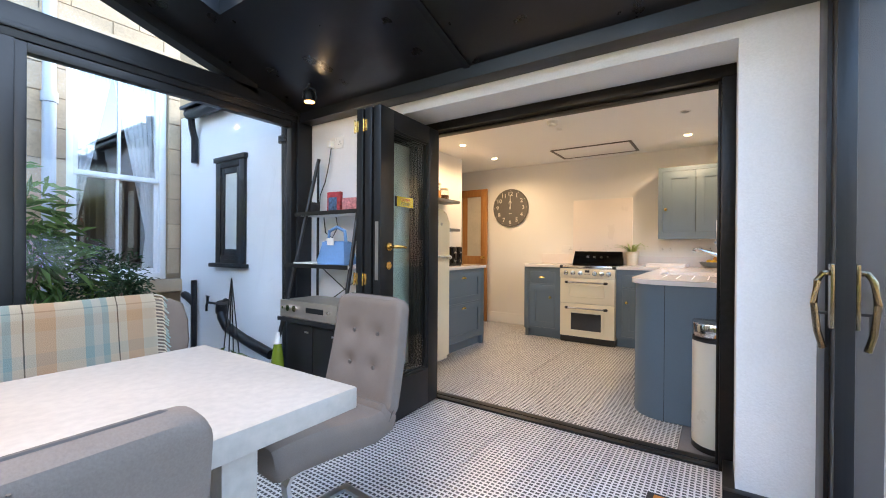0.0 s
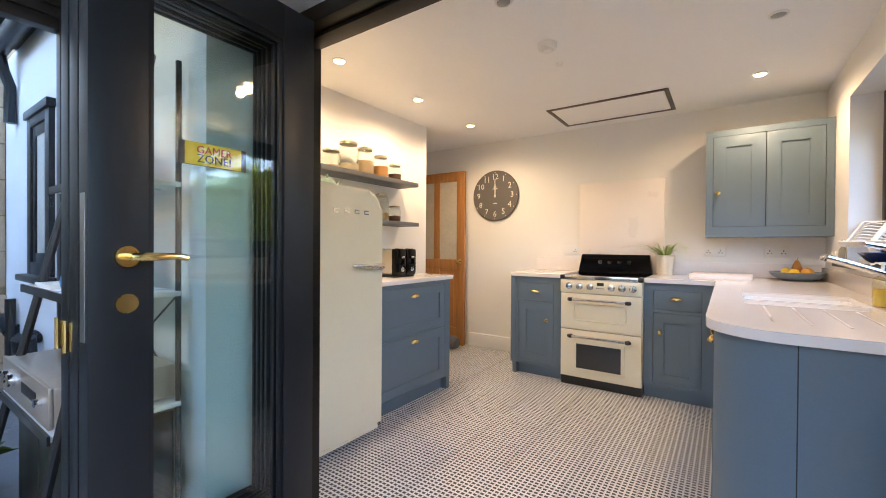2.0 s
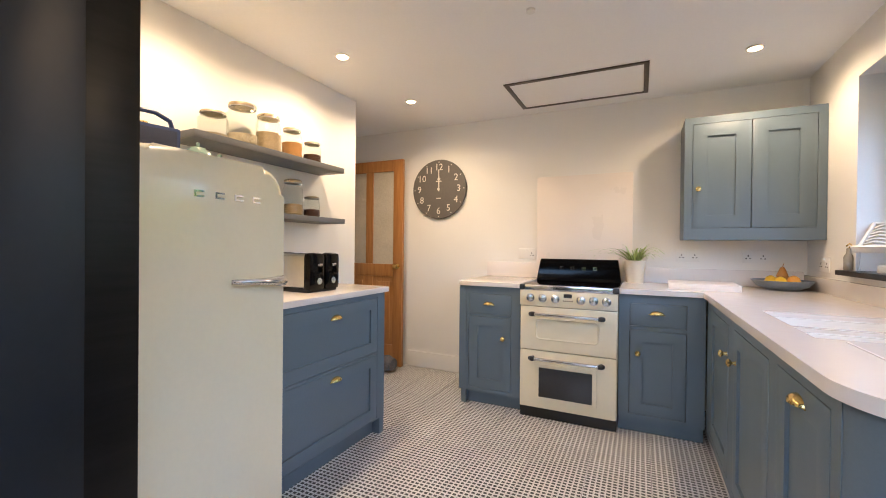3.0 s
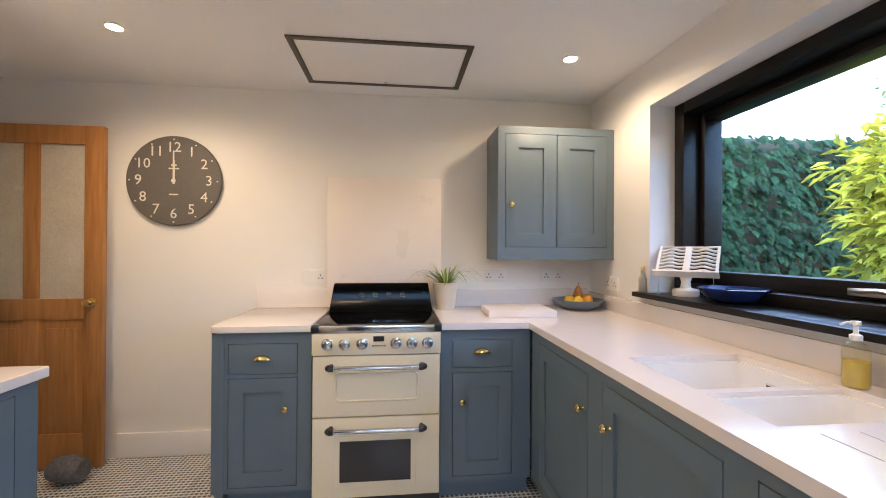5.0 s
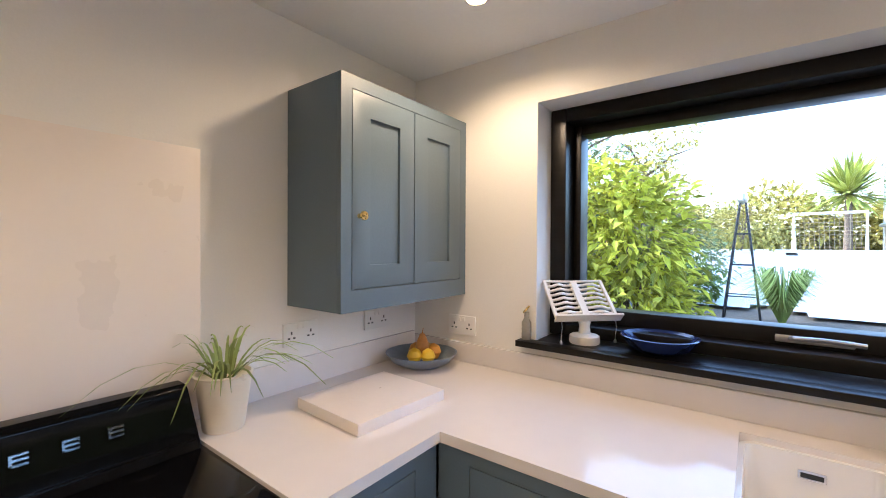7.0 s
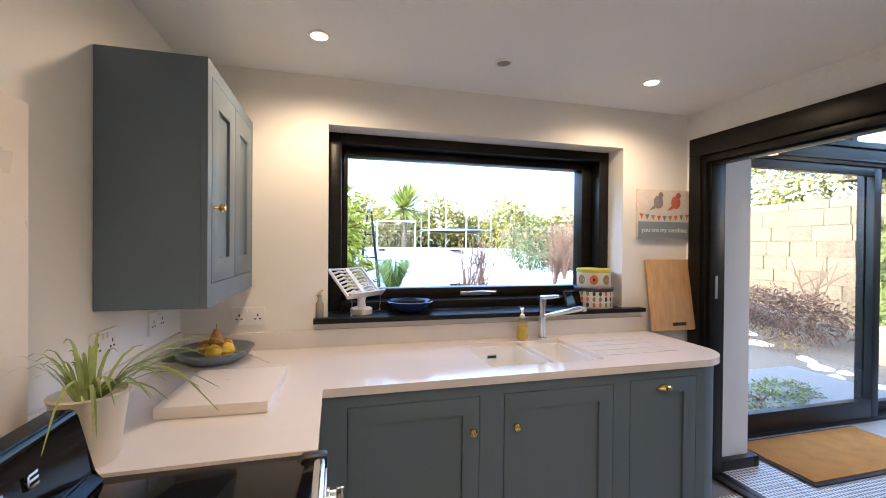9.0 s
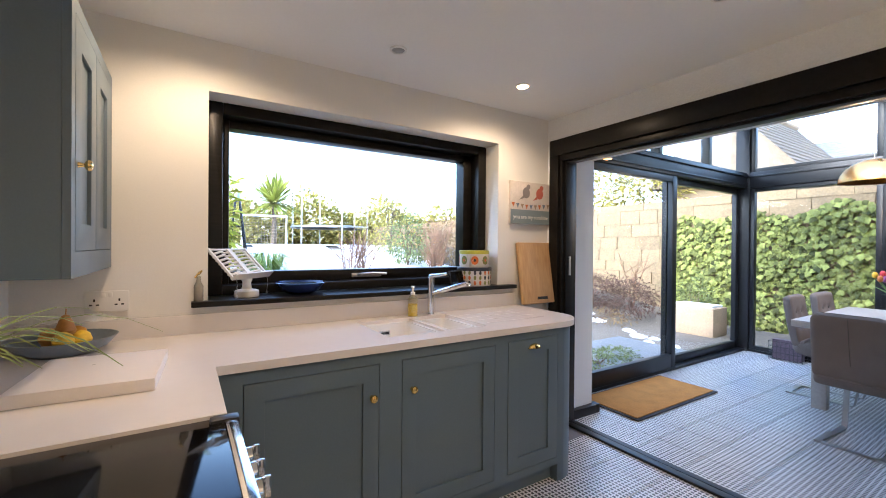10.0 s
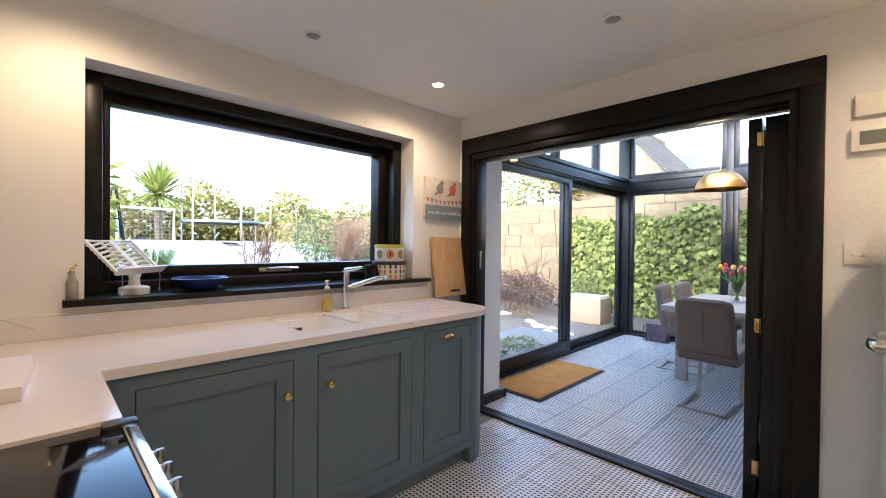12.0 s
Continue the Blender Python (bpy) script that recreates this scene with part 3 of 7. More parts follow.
# right of the cooker
w = 0.47
h = [(0.062, 0.375, 0.677, 0.822), (0.062, 0.375, 0.125, 0.655)]
u = base_unit("blue-grey corner cabinet with drawer and door by the cooker", -1.232, YF, 0, w, 0.57, h, (False, False))
f = slab_front("drawer_front", u, h[0][0] + G, h[0][1] - G, h[0][2] + G, h[0][3] - G)
cup(f, 0.215, 0.762)
f = shaker("door", u, h[1][0] + G, h[1][1] - G, h[1][2] + G, h[1][3] - G)
knob(f, 0.11, 0.511)
# run under the window; local x runs south
XF = -0.755
h = [(0.11, 0.635, 0.14, 0.826)]
u = base_unit("wide blue-grey cabinet in the worktop corner", XF, 6.513, -90, 0.70, 0.60, h, (False, False))
f = shaker("door", u, 0.11 + G, 0.635 - G, 0.14 + G, 0.826 - G)
knob(f, 0.60, 0.69)
h = [(0.04, 0.565, 0.14, 0.828)]
u = base_unit("blue-grey sink cabinet with a panelled door", XF, 5.813, -90, 0.60, 0.60, h, (False, False), carcass=0.68)
f = shaker("door", u, 0.04 + G, 0.565 - G, 0.14 + G, 0.828 - G)
knob(f, 0.09, 0.694)
h = [(0.05, 0.42, 0.14, 0.835)]
u = base_unit("narrow blue-grey pull-out bin cabinet at the run's end", XF, 5.213, -90, 0.47, 0.60, h, (False, True))
f = shaker("door", u, 0.05 + G, 0.42 - G, 0.14 + G, 0.835 - G)
cup(f, 0.235, 0.79)
YEND = 4.57
RC = 0.20
bm = bmesh.new()
arc = [(XF + RC - RC * math.cos(math.pi / 2 * i / 12), YEND + RC - RC * math.sin(math.pi / 2 * i / 12)) for i in range(13)]
prism(bm, arc + [(XE - 0.002, YEND), (XE - 0.002, 4.742), (XF, 4.742)], 0.0, 0.876)
e = tagged(part("end_panel", bm, M_BLUE), "curved blue-grey end panel of the kitchen run", "cabinet panel")
bm = B((XF + RC - 0.0015, YEND - 0.0015, 0.0, XF + RC + 0.0015, YEND + 0.01, 0.875))
part("panel_joint", bm, M_GAP, e)

# worktops


def worktop(name, poly, z0, z1, label, holes=None):
    bm = bmesh.new()
    prism(bm, poly, z0, z1, bevel=0.004)
    return tagged(part(name, bm, M_TOP), label, "worktop")


ZT = 0.91
LX = -2.345
_c = [(LX + 0.05 - 0.05 * math.cos(math.pi / 2 * i / 6), 6.49 + 0.05 - 0.05 * math.sin(math.pi / 2 * i / 6)) for i in range(7)]
worktop("worktop", _c + [(-1.868, 6.49), (-1.868, YN - 0.002), (LX, YN - 0.002)], ZT - 0.032, ZT, "white quartz worktop between clock wall and cooker")
WXF = -0.778
RW = 0.215
YWE = 4.548
# the L-shaped top is laid in strips round the sink cut-outs
SX0, SX1 = -0.655, -0.235
S1 = (5.47, 5.79)
S2 = (5.22, 5.44)
_d = [(WXF + RW - RW * math.cos(math.pi / 2 * i / 14), YWE + RW - RW * math.sin(math.pi / 2 * i / 14)) for i in range(15)]
bm = bmesh.new()
prism(bm, _d + [(XE - 0.003, YWE), (XE - 0.003, S2[0]), (WXF, S2[0])], ZT - 0.032, ZT)
box(bm, WXF, S2[0], ZT - 0.032, SX0, S1[1], ZT)
box(bm, SX1, S2[0], ZT - 0.032, XE - 0.003, S1[1], ZT)
box(bm, SX0, S2[1], ZT - 0.032, SX1, S1[0], ZT - 0.006)
prism(bm, [(WXF, S1[1]), (XE - 0.003, S1[1]), (XE - 0.003, YN - 0.002), (-1.228, YN - 0.002), (-1.228, 6.49), (WXF, 6.49)], ZT - 0.032, ZT)
bmesh.ops.remove_doubles(bm, verts=bm.verts, dist=0.0004)
ltop = tagged(part("worktop", bm, M_TOP), "white quartz worktop running under the window to a rounded end", "worktop")
# drainer grooves as thin strips on top, their shadow painted as a darker tone
bm = bmesh.new()
for k in range(4):
    x = -0.60 + 0.09 * k
    box(bm, x, 4.74, ZT + 0.0002, x + 0.008, 5.18, ZT + 0.0012)
part("drainer_groove", bm, mat("groove_shadow", (0.55, 0.51, 0.49), 0.3, bump=0), ltop, "drainer grooves drawn on the quartz as shadow-toned strips")
st = tagged(part("upstand", B((-1.228, YN - 0.02, ZT, XE - 0.022, YN - 0.001, 1.02), bevel=0.002), M_TOP), "white quartz upstand behind the worktop", "upstand")
tagged(part("upstand", B((LX + 0.005, YN - 0.02, ZT, -1.90, YN - 0.001, 1.035), bevel=0.002), M_TOP), "low white quartz upstand under the double socket", "upstand")
tagged(part("upstand", B((XE - 0.02, YWE + 0.02, ZT, XE - 0.001, YN - 0.001, 1.0), bevel=0.002), M_TOP), "white quartz upstand under the window sill", "upstand")
tagged(part("splashback", B((-1.90, YN - 0.03, ZT + 0.002, -1.17, YN - 0.001, 1.75), bevel=0.001), M_SPLASH), "blush white gloss splashback behind the cooker", "splashback")

# sink
M_SINK = mat("white_ceramic", (0.84, 0.83, 0.81), 0.14, var=0.01, bump=0)
sk = thing("sink", "white one and a half bowl undermount sink", "sink")


def bowl(x0, y0, x1, y1, depth):
    """One moulded bowl: rounded corners, draft on the sides, a coved bottom edge and a thick rim."""
    bm = bmesh.new()

    def ring(inset, z, rad):
        a0, b0, a1, b1 = x0 + inset, y0 + inset, x1 - inset, y1 - inset
        pts = []
        for cx, cy, start in ((a1 - rad, b1 - rad, 0), (a0 + rad, b1 - rad, 90), (a0 + rad, b0 + rad, 180), (a1 - rad, b0 + rad, 270)):
            pts += [bm.verts.new((cx + rad * math.cos(radians(start + 18 * i)), cy + rad * math.sin(radians(start + 18 * i)), z)) for i in range(6)]
        return pts
    zt, zb = ZT - 0.02, ZT - depth
    rings = [ring(-0.014, zb - 0.012, 0.045), ring(-0.014, zt, 0.045), ring(0.0, zt, 0.032), ring(0.003, zb + 0.03, 0.036), ring(0.008, zb + 0.012, 0.042), ring(0.022, zb + 0.002, 0.05), ring(0.05, zb, 0.05)]
    for u, v in zip(rings, rings[1:]):
        for i in range(24):
            bm.faces.new((u[i], u[(i + 1) % 24], v[(i + 1) % 24], v[i]))
    bm.faces.new(rings[-1])
    bm.faces.new(rings[0][::-1])
    return bm


part("main_bowl", bowl(SX0 + 0.012, S1[0] + 0.012, SX1 - 0.012, S1[1] - 0.012, 0.20), M_SINK, sk)
part("half_bowl", bowl(SX0 + 0.012, S2[0] + 0.012, SX1 - 0.012, S2[1] - 0.012, 0.14), M_SINK, sk)
part("overflow", B((SX1 - 0.018, 5.60, ZT - 0.085, SX1 - 0.011, 5.66, ZT - 0.06), bevel=0.003), M_CHROME, sk, "chrome overflow slot")
part("overflow_slot", B((SX1 - 0.0195, 5.606, ZT - 0.079, SX1 - 0.0175, 5.654, ZT - 0.066)), M_GAP, sk)
part("drain", C((-0.44, 5.63, ZT - 0.20), (-0.44, 5.63, ZT - 0.196), 0.045, seg=20), M_CHROME, sk, "chrome drain")
# tap
tp = thing("mixer_tap", "chrome single lever kitchen tap with angled spout", "tap", -0.195, 5.30, ZT)
bm = bmesh.new()
lathe(bm, [(0.027, 0), (0.027, 0.008), (0.021, 0.012), (0.021, 0.15), (0.022, 0.20), (0.022, 0.225), (0.0, 0.228)], 20)
part("body", bm, M_CHROME, tp)
bm = bmesh.new()
tube(bm, [(0, 0, 0.125), (-0.10, -0.055, 0.16), (-0.215, -0.118, 0.20), (-0.225, -0.123, 0.195), (-0.228, -0.125, 0.185)], 0.0135, 12)
part("spout", bm, M_CHROME, tp)
bm = bmesh.new()
tube(bm, [(0, 0, 0.228), (-0.02, -0.01, 0.236), (-0.10, -0.05, 0.252)], [0.02, 0.013, 0.008], 10)
part("lever", bm, M_CHROME, tp)

# ---- cooker ----
ck = thing("range_cooker", "cream double oven cooker with black glass hob", "cooker", -1.862, 6.47, 0)
CW = 0.628
part("body", B((0.002, 0.03, 0.07, CW - 0.002, 0.60, 0.875), bevel=0.004), M_CREAM, ck)
part("plinth", B((0.004, 0.025, 0.0, CW - 0.004, 0.58, 0.07)), M_DARK, ck, "black plinth")
bm = bmesh.new()
box(bm, 0.006, 0.0, 0.075, CW - 0.006, 0.03, 0.462, bevel=0.005)
d1 = part("oven_door", bm, M_CREAM, ck)
part("door_trim", B((0.112, -0.008, 0.130, 0.506, -0.0005, 0.378), bevel=0.0035), M_CREAM, d1)
part("oven_window", B((0.138, -0.0095, 0.155, 0.480, -0.0078, 0.353), bevel=0.001), M_OVENGLASS, d1, "dark glass oven window")
bm = bmesh.new()
box(bm, 0.006, 0.0, 0.468, CW - 0.006, 0.03, 0.762, bevel=0.005)
d2 = part("grill_door", bm, M_CREAM, ck)
bm = bmesh.new()
rim = []
for cx, cz, start in ((0.487, 0.657, 0), (0.141, 0.657, 90), (0.141, 0.571, 180), (0.487, 0.571, 270)):
    rim += [(cx + 0.026 * math.cos(radians(start + 15 * i)), 0.0005, cz + 0.026 * math.sin(radians(start + 15 * i))) for i in range(7)]
tube(bm, rim, 0.006, 8, closed=True)
part("pressed_panel", bm, M_CREAM, d2)
for dd, z in ((d1, 0.415), (d2, 0.715)):
    bm = bmesh.new()
    tube(bm, [(0.10, -0.045, z), (CW - 0.10, -0.045, z)], 0.011, 12)
    part("handle_bar", bm, M_CHROME, dd, "chrome oven handle bar")
    for x, s in ((0.10, -1), (CW - 0.10, 1)):
        bm = bmesh.new()
        tube(bm, [(x - s * 0.012, -0.045, z), (x + s * 0.005, -0.045, z), (x + s * 0.014, -0.036, z), (x + s * 0.008, -0.015, z), (x + s * 0.004, 0.0, z)], [0.0145, 0.016, 0.016, 0.013, 0.012], 10)
        part("handle_end", bm, M_DARK, dd, "black handle bracket")
bm = bmesh.new()
box(bm, 0.002, -0.004, 0.768, CW - 0.002, 0.03, 0.872, bevel=0.004)
pn = part("control_panel", bm, M_CREAM, ck)
for i, x in enumerate((0.075, 0.158, 0.242, 0.405, 0.483, 0.560)):
    bm = bmesh.new()
    lathe(bm, [(0.028, 0), (0.028, 0.004), (0.024, 0.006), (0.024, 0.022), (0.018, 0.026), (0.0, 0.026)], 20)
    bmesh.ops.transform(bm, matrix=pose(x, -0.004, 0.822, 90, 0, 0), verts=bm.verts)
    k = part("control_knob", bm, M_CHROME, pn, "black and chrome control knob")
    bm = bmesh.new()
    box(bm, -0.005, -0.018, 0.022, 0.005, 0.026, 0.040, bevel=0.003)
    bmesh.ops.transform(bm, matrix=pose(x, -0.004, 0.822, 90, 0, 0) @ pose(0, 0, 0, 0, 0, (8, -6, 5, 0, 0, 0)[i]), verts=bm.verts)
    part("knob_grip", bm, M_CHROME, k)
    bm = bmesh.new()
    tube(bm, [(x + 0.0265 * math.cos(2 * math.pi * j / 20), -0.010, 0.822 + 0.0265 * math.sin(2 * math.pi * j / 20)) for j in range(20)], 0.002, 6, closed=True)
    part("knob_ring", bm, M_CHROME, k)
ds = part("clock_display", B((0.295, -0.006, 0.832, 0.348, -0.0035, 0.858), bevel=0.001), M_DARK, pn, "black digital clock display")
for j in range(5):
    part("button", C((0.294 + 0.014 * j, -0.004, 0.812), (0.294 + 0.014 * j, -0.008, 0.812), 0.004, seg=10), M_DARK, pn)
part("hob", B((-0.004, 0.02, 0.875, CW + 0.004, 0.575, 0.903), bevel=0.005), M_BLKGLASS, ck, "black ceramic glass hob")
bm = bmesh.new()
box(bm, 0.03, 0.0, 0.874, CW - 0.03, 0.028, 0.908, bevel=0.008)
part("hob_trim", bm, M_CHROME, ck, "chrome front trim of the hob")
for x in (0.0, CW - 0.03):
    part("trim_corner", B((x - 0.005, -0.006, 0.874, x + 0.035, 0.06, 0.912), bevel=0.012), M_DARK, ck)
# sloping backguard
bm = bmesh.new()
pts = [(0.475, 0.903), (0.50, 0.925), (0.515, 1.06), (0.525, 1.075), (0.575, 1.075), (0.575, 0.903)]
va = [[bm.verts.new((x + (s * 0.022 if z > 1.0 else 0), y, z)) for y, z in pts] for x, s in ((0.005, 1), (CW - 0.005, -1))]
bm.faces.new(va[0])
bm.faces.new(va[1][::-1])
for i in range(6):
    j = (i + 1) % 6
    bm.faces.new((va[0][i], va[1][i], va[1][j], va[0][j]))
bmesh.ops.bevel(bm, geom=bm.edges[:], offset=0.004, segments=2, affect='EDGES')
bg = part("backguard", bm, mat("black_enamel", (0.003, 0.003, 0.0035), 0.10, var=0.0, bump=0, spec=0.12), ck, "black glass backguard with chrome badge")
for i, x in enumerate((0.18, 0.262, 0.344, 0.426)):
    bm = bmesh.new()
    for (a0, b0, a1, b1) in ((0, 0, 0.030, 0.005), (0, 0.011, 0.030, 0.016), (0, 0.021, 0.030, 0.026), (0, 0, 0.005, 0.026)):
        zz = 0.992 + b0
        yy = 0.505 + (zz - 0.95) * 0.11
        box(bm, x + a0, yy - 0.006, zz, x + a1, yy + 0.004, 0.992 + b1)
    part("badge", bm, M_CHROME, bg, "chrome badge mark")

# wall cabinet
wc = thing("wall_cabinet", "blue-grey two door wall cabinet with brass knob", "wall cabinet", -0.855, 6.846, 1.226)
WW, WH, WD = 0.733, 0.806, YN - 6.846 - 0.002
part("body", B((0.0, 0.022, 0.0, WW, WD, WH), bevel=0.002), M_BLUE, wc)
bm = bmesh.new()
face_frame(bm, 0, WW, 0, WH, [(0.045, WW - 0.045, 0.075, WH - 0.045)])
part("face_frame", bm, M_BLUE, wc)
# near-black sheet that puts shade into the gaps round the doors
part("gap_shade", B((0.045, 0.0205, 0.075, WW - 0.045, 0.0215, WH - 0.045)), M_GAP, wc)
for a, b, kx in ((0.045, 0.3665, 0.078), (0.3665, WW - 0.045, None)):
    f = shaker("door", wc, a + 0.0025, b - 0.0025, 0.0775, WH - 0.0475, rail=0.082)
    if kx:
        knob(f, kx, 0.33)

# drawer unit beside the fridge, front towards +X
u = base_unit("blue-grey two drawer cabinet beside the fridge", -2.555, 4.925, 90, 0.915, 0.59, [(0.03, 0.84, 0.515, 0.848), (0.03, 0.84, 0.11, 0.500)], (False, True))
for z0, z1, cz in ((0.515, 0.848, 0.781), (0.11, 0.50, 0.454)):
    f = shaker("drawer_front", u, 0.03 + G, 0.84 - G, z0 + G, z1 - G, rail=0.065)
    cup(f, 0.46, cz)
bm = bmesh.new()
prism(bm, [(XW + 0.002, 4.925), (-2.528, 4.925), (-2.528, 5.845), (-2.538, 5.855), (XW + 0.002, 5.855)], ZT - 0.032, ZT, bevel=0.004)
tagged(part("worktop", bm, M_TOP), "short white quartz worktop on the drawer cabinet", "worktop")

# fridge
fr = thing("fridge", "tall cream retro fridge with chrome lever handle", "fridge", -3.145, 4.305, 0)
FD, FW, FH = 0.615, 0.615, 1.465


def rounded_slab(x0, x1, y0, y1, z0, z1, r, seg=8, edge=0.012):
    """A slab whose YZ outline has large rounded corners."""
    bm = bmesh.new()
    pts = []
    for cy, cz, a0 in ((y1 - r, z1 - r, 0), (y0 + r, z1 - r, 90), (y0 + 0.03, z0 + 0.03, 180), (y1 - 0.03, z0 + 0.03, 270)):
        rr = r if a0 < 180 else 0.03
        for i in range(seg + 1):
            a = radians(a0 + 90 * i / seg)
            pts.append((cy + rr * math.cos(a), cz + rr * math.sin(a)))
    A = [bm.verts.new((x0, y, z)) for y, z in pts]
    Bv = [bm.verts.new((x1, y, z)) for y, z in pts]
    fb = bm.faces.new(A[::-1])
    ff = bm.faces.new(Bv)
    n = len(pts)
    for i in range(n):
        bm.faces.new((A[i], A[(i + 1) % n], Bv[(i + 1) % n], Bv[i]))
    bmesh.ops.bevel(bm, geom=list(ff.edges), offset=edge, segments=4, affect='EDGES', profile=0.6)
    return bm


part("body", rounded_slab(0.0, FD - 0.012, 0.003, FW - 0.003, 0.04, FH, 0.10, edge=0.004), M_CREAM, fr)
part("plinth", B((0.02, 0.03, 0, FD - 0.04, FW - 0.03, 0.05)), M_DARK, fr)
dr = part("door", rounded_slab(FD, FD + 0.09, 0.0, FW, 0.045, FH + 0.002, 0.11, edge=0.035), M_CREAM, fr)
part("door_seal", rounded_slab(FD - 0.012, FD, 0.012, FW - 0.012, 0.06, FH - 0.012, 0.10, edge=0.001), M_RUBBER, fr)
bm = bmesh.new()
tube(bm, [(FD + 0.085, FW - 0.03, 1.018), (FD + 0.115, FW - 0.03, 1.018), (FD + 0.125, FW - 0.06, 1.019), (FD + 0.125, FW - 0.14, 1.022), (FD + 0.118, FW - 0.22, 1.026), (FD + 0.105, FW - 0.25, 1.028)], [0.02, 0.022, 0.02, 0.014, 0.011, 0.008], 12)
part("lever_handle", bm, M_CHROME, dr, "chrome lever handle")
for i in range(4):
    bm = bmesh.new()
    y = 0.235 + 0.075 * i
    box(bm, FD + 0.089, y, 1.320, FD + 0.094, y + 0.035, 1.326)
    box(bm, FD + 0.089, y, 1.337, FD + 0.094, y + 0.035, 1.343)
    box(bm, FD + 0.089, y, 1.326, FD + 0.094, y + 0.007, 1.337)
    part("badge", bm, M_CHROME, dr, "chrome badge mark")

# floating shelves
M_SHELF = mat("grey_shelf", (0.12, 0.125, 0.135), 0.5, var=0.06)
tagged(part("floating_shelf", B((XW + 0.001, 4.86, 1.650, -2.93, 5.90, 1.685), bevel=0.003), M_SHELF), "long dark grey floating shelf of glass jars", "shelf")
tagged(part("floating_shelf", B((XW + 0.001, 5.20, 1.31, -2.93, 5.91, 1.342), bevel=0.003), M_SHELF), "short dark grey floating shelf of glass jars", "shelf")

# interior oak door, standing open
od = thing("oak_door", "oak door with obscured glass panels standing open", "door", -3.16, 7.05, 0.008, 0)
bm = bmesh.new()
DW, DH = 0.76, 1.985
for x0, x1, z0, z1 in ((-0.10, 0, 0, DH), (-DW, -DW + 0.10, 0, DH), (-DW + 0.10, -0.10, DH - 0.11, DH), (-DW + 0.10, -0.10, 0.86, 0.98), (-DW + 0.10, -0.10, 0, 0.20), (-DW / 2 - 0.04, -DW / 2 + 0.04, 0.98, DH - 0.11), (-DW / 2 - 0.04, -DW / 2 + 0.04, 0.20, 0.86)):
    box(bm, x0, -0.02, z0, x1, 0.02, z1, bevel=0.004)
part("door_frame", bm, M_OAK, od)
M_OBSC = mat("obscure_glass", (0.50, 0.46, 0.38), 0.25, var=0.12, fine=90, bump=0.06)
for x0, x1 in ((-DW + 0.10, -DW / 2 - 0.04), (-DW / 2 + 0.04, -0.10)):
    part("glass_panel", B((x0, -0.006, 0.98, x1, 0.006, DH - 0.11)), M_OBSC, od, "obscured glass panel")
    part("lower_panel", B((x0, -0.010, 0.20, x1, 0.010, 0.86), (x0 + 0.04, -0.016, 0.25, x1 - 0.04, 0.016, 0.81), bevel=0.004), M_OAK, od)
bm = bmesh.new()
lathe(bm, [(0.024, 0), (0.024, 0.004), (0.009, 0.008), (0.009, 0.03), (0.022, 0.04), (0.026, 0.05), (0.02, 0.06), (0, 0.063)], 16)
bmesh.ops.transform(bm, matrix=pose(-0.05, -0.02, 0.96, 90, 0, 0), verts=bm.verts)
part("door_knob", bm, M_BRASS, od, "brass door knob")

# ---- folding doors, stacked open against the west jamb ----


def folding_leaf(x, handle, rz):
    lf = thing("folding_door", "black glazed folding door leaf folded open at the doorway", "folding door", x, 3.39, 0.012, rz, "folding doors", kind="structure")
    w, hgt, t = 0.655, 1.945, 0.054
    bm = bmesh.new()
    for y0, y1, z0, z1 in ((0, 0.125, 0, hgt), (w - 0.125, w, 0, hgt), (0.125, w - 0.125, hgt - 0.115, hgt), (0.125, w - 0.125, 0, 0.25)):
        box(bm, -t / 2, y0, z0, t / 2, y1, z1, bevel=0.003)
    for s in (-1, 1):
        for y0, y1, z0, z1 in ((0.125, 0.14, 0.25, hgt - 0.115), (w - 0.14, w - 0.125, 0.25, hgt - 0.115), (0.14, w - 0.14, hgt - 0.13, hgt - 0.115), (0.14, w - 0.14, 0.25, 0.265)):
            box(bm, s * 0.012 - 0.006, y0, z0, s * 0.012 + 0.006, y1, z1, bevel=0.002)
    part("leaf_frame", bm, M_FRAME, lf)
    g = part("pane", sheet('x', 0.0, 0.125, 0.25, w - 0.125, hgt - 0.115), M_DOORGLASS, lf)
    g.visible_shadow = False
    hy, hs = (0.655, 1) if handle else (0.0, -1)
    for z in (0.18, 0.90, 1.84):
        bm = B((-t / 2 - 0.002, hy - 0.002, z - 0.035, -t / 2 + 0.018, hy + 0.002, z + 0.035), bevel=0.001)
        tube(bm, [(-t / 2 - 0.009, hy + hs * 0.006, z - 0.04), (-t / 2 - 0.009, hy + hs * 0.006, z + 0.04)], 0.005, 8)
        part("hinge", bm, M_BRASS, lf, "brass hinge")
    if handle:
        bm = bmesh.new()
        cyl(bm, (t / 2, 0.075, 1.10), (t / 2 + 0.012, 0.075, 1.10), 0.026, seg=18)
        tube(bm, [(t / 2 + 0.01, 0.075, 1.10), (t / 2 + 0.045, 0.075, 1.10), (t / 2 + 0.05, 0.11, 1.10), (t / 2 + 0.048, 0.17, 1.10), (t / 2 + 0.045, 0.195, 1.095)], [0.01, 0.01, 0.011, 0.008, 0.009], 10)
        part("lever_handle", bm, M_BRASS, lf, "brass lever handle on a round rose")
        part("lock_cover", C((t / 2, 0.075, 0.985), (t / 2 + 0.008, 0.075, 0.985), 0.024, seg=18), M_BRASS, lf, "brass keyhole cover")
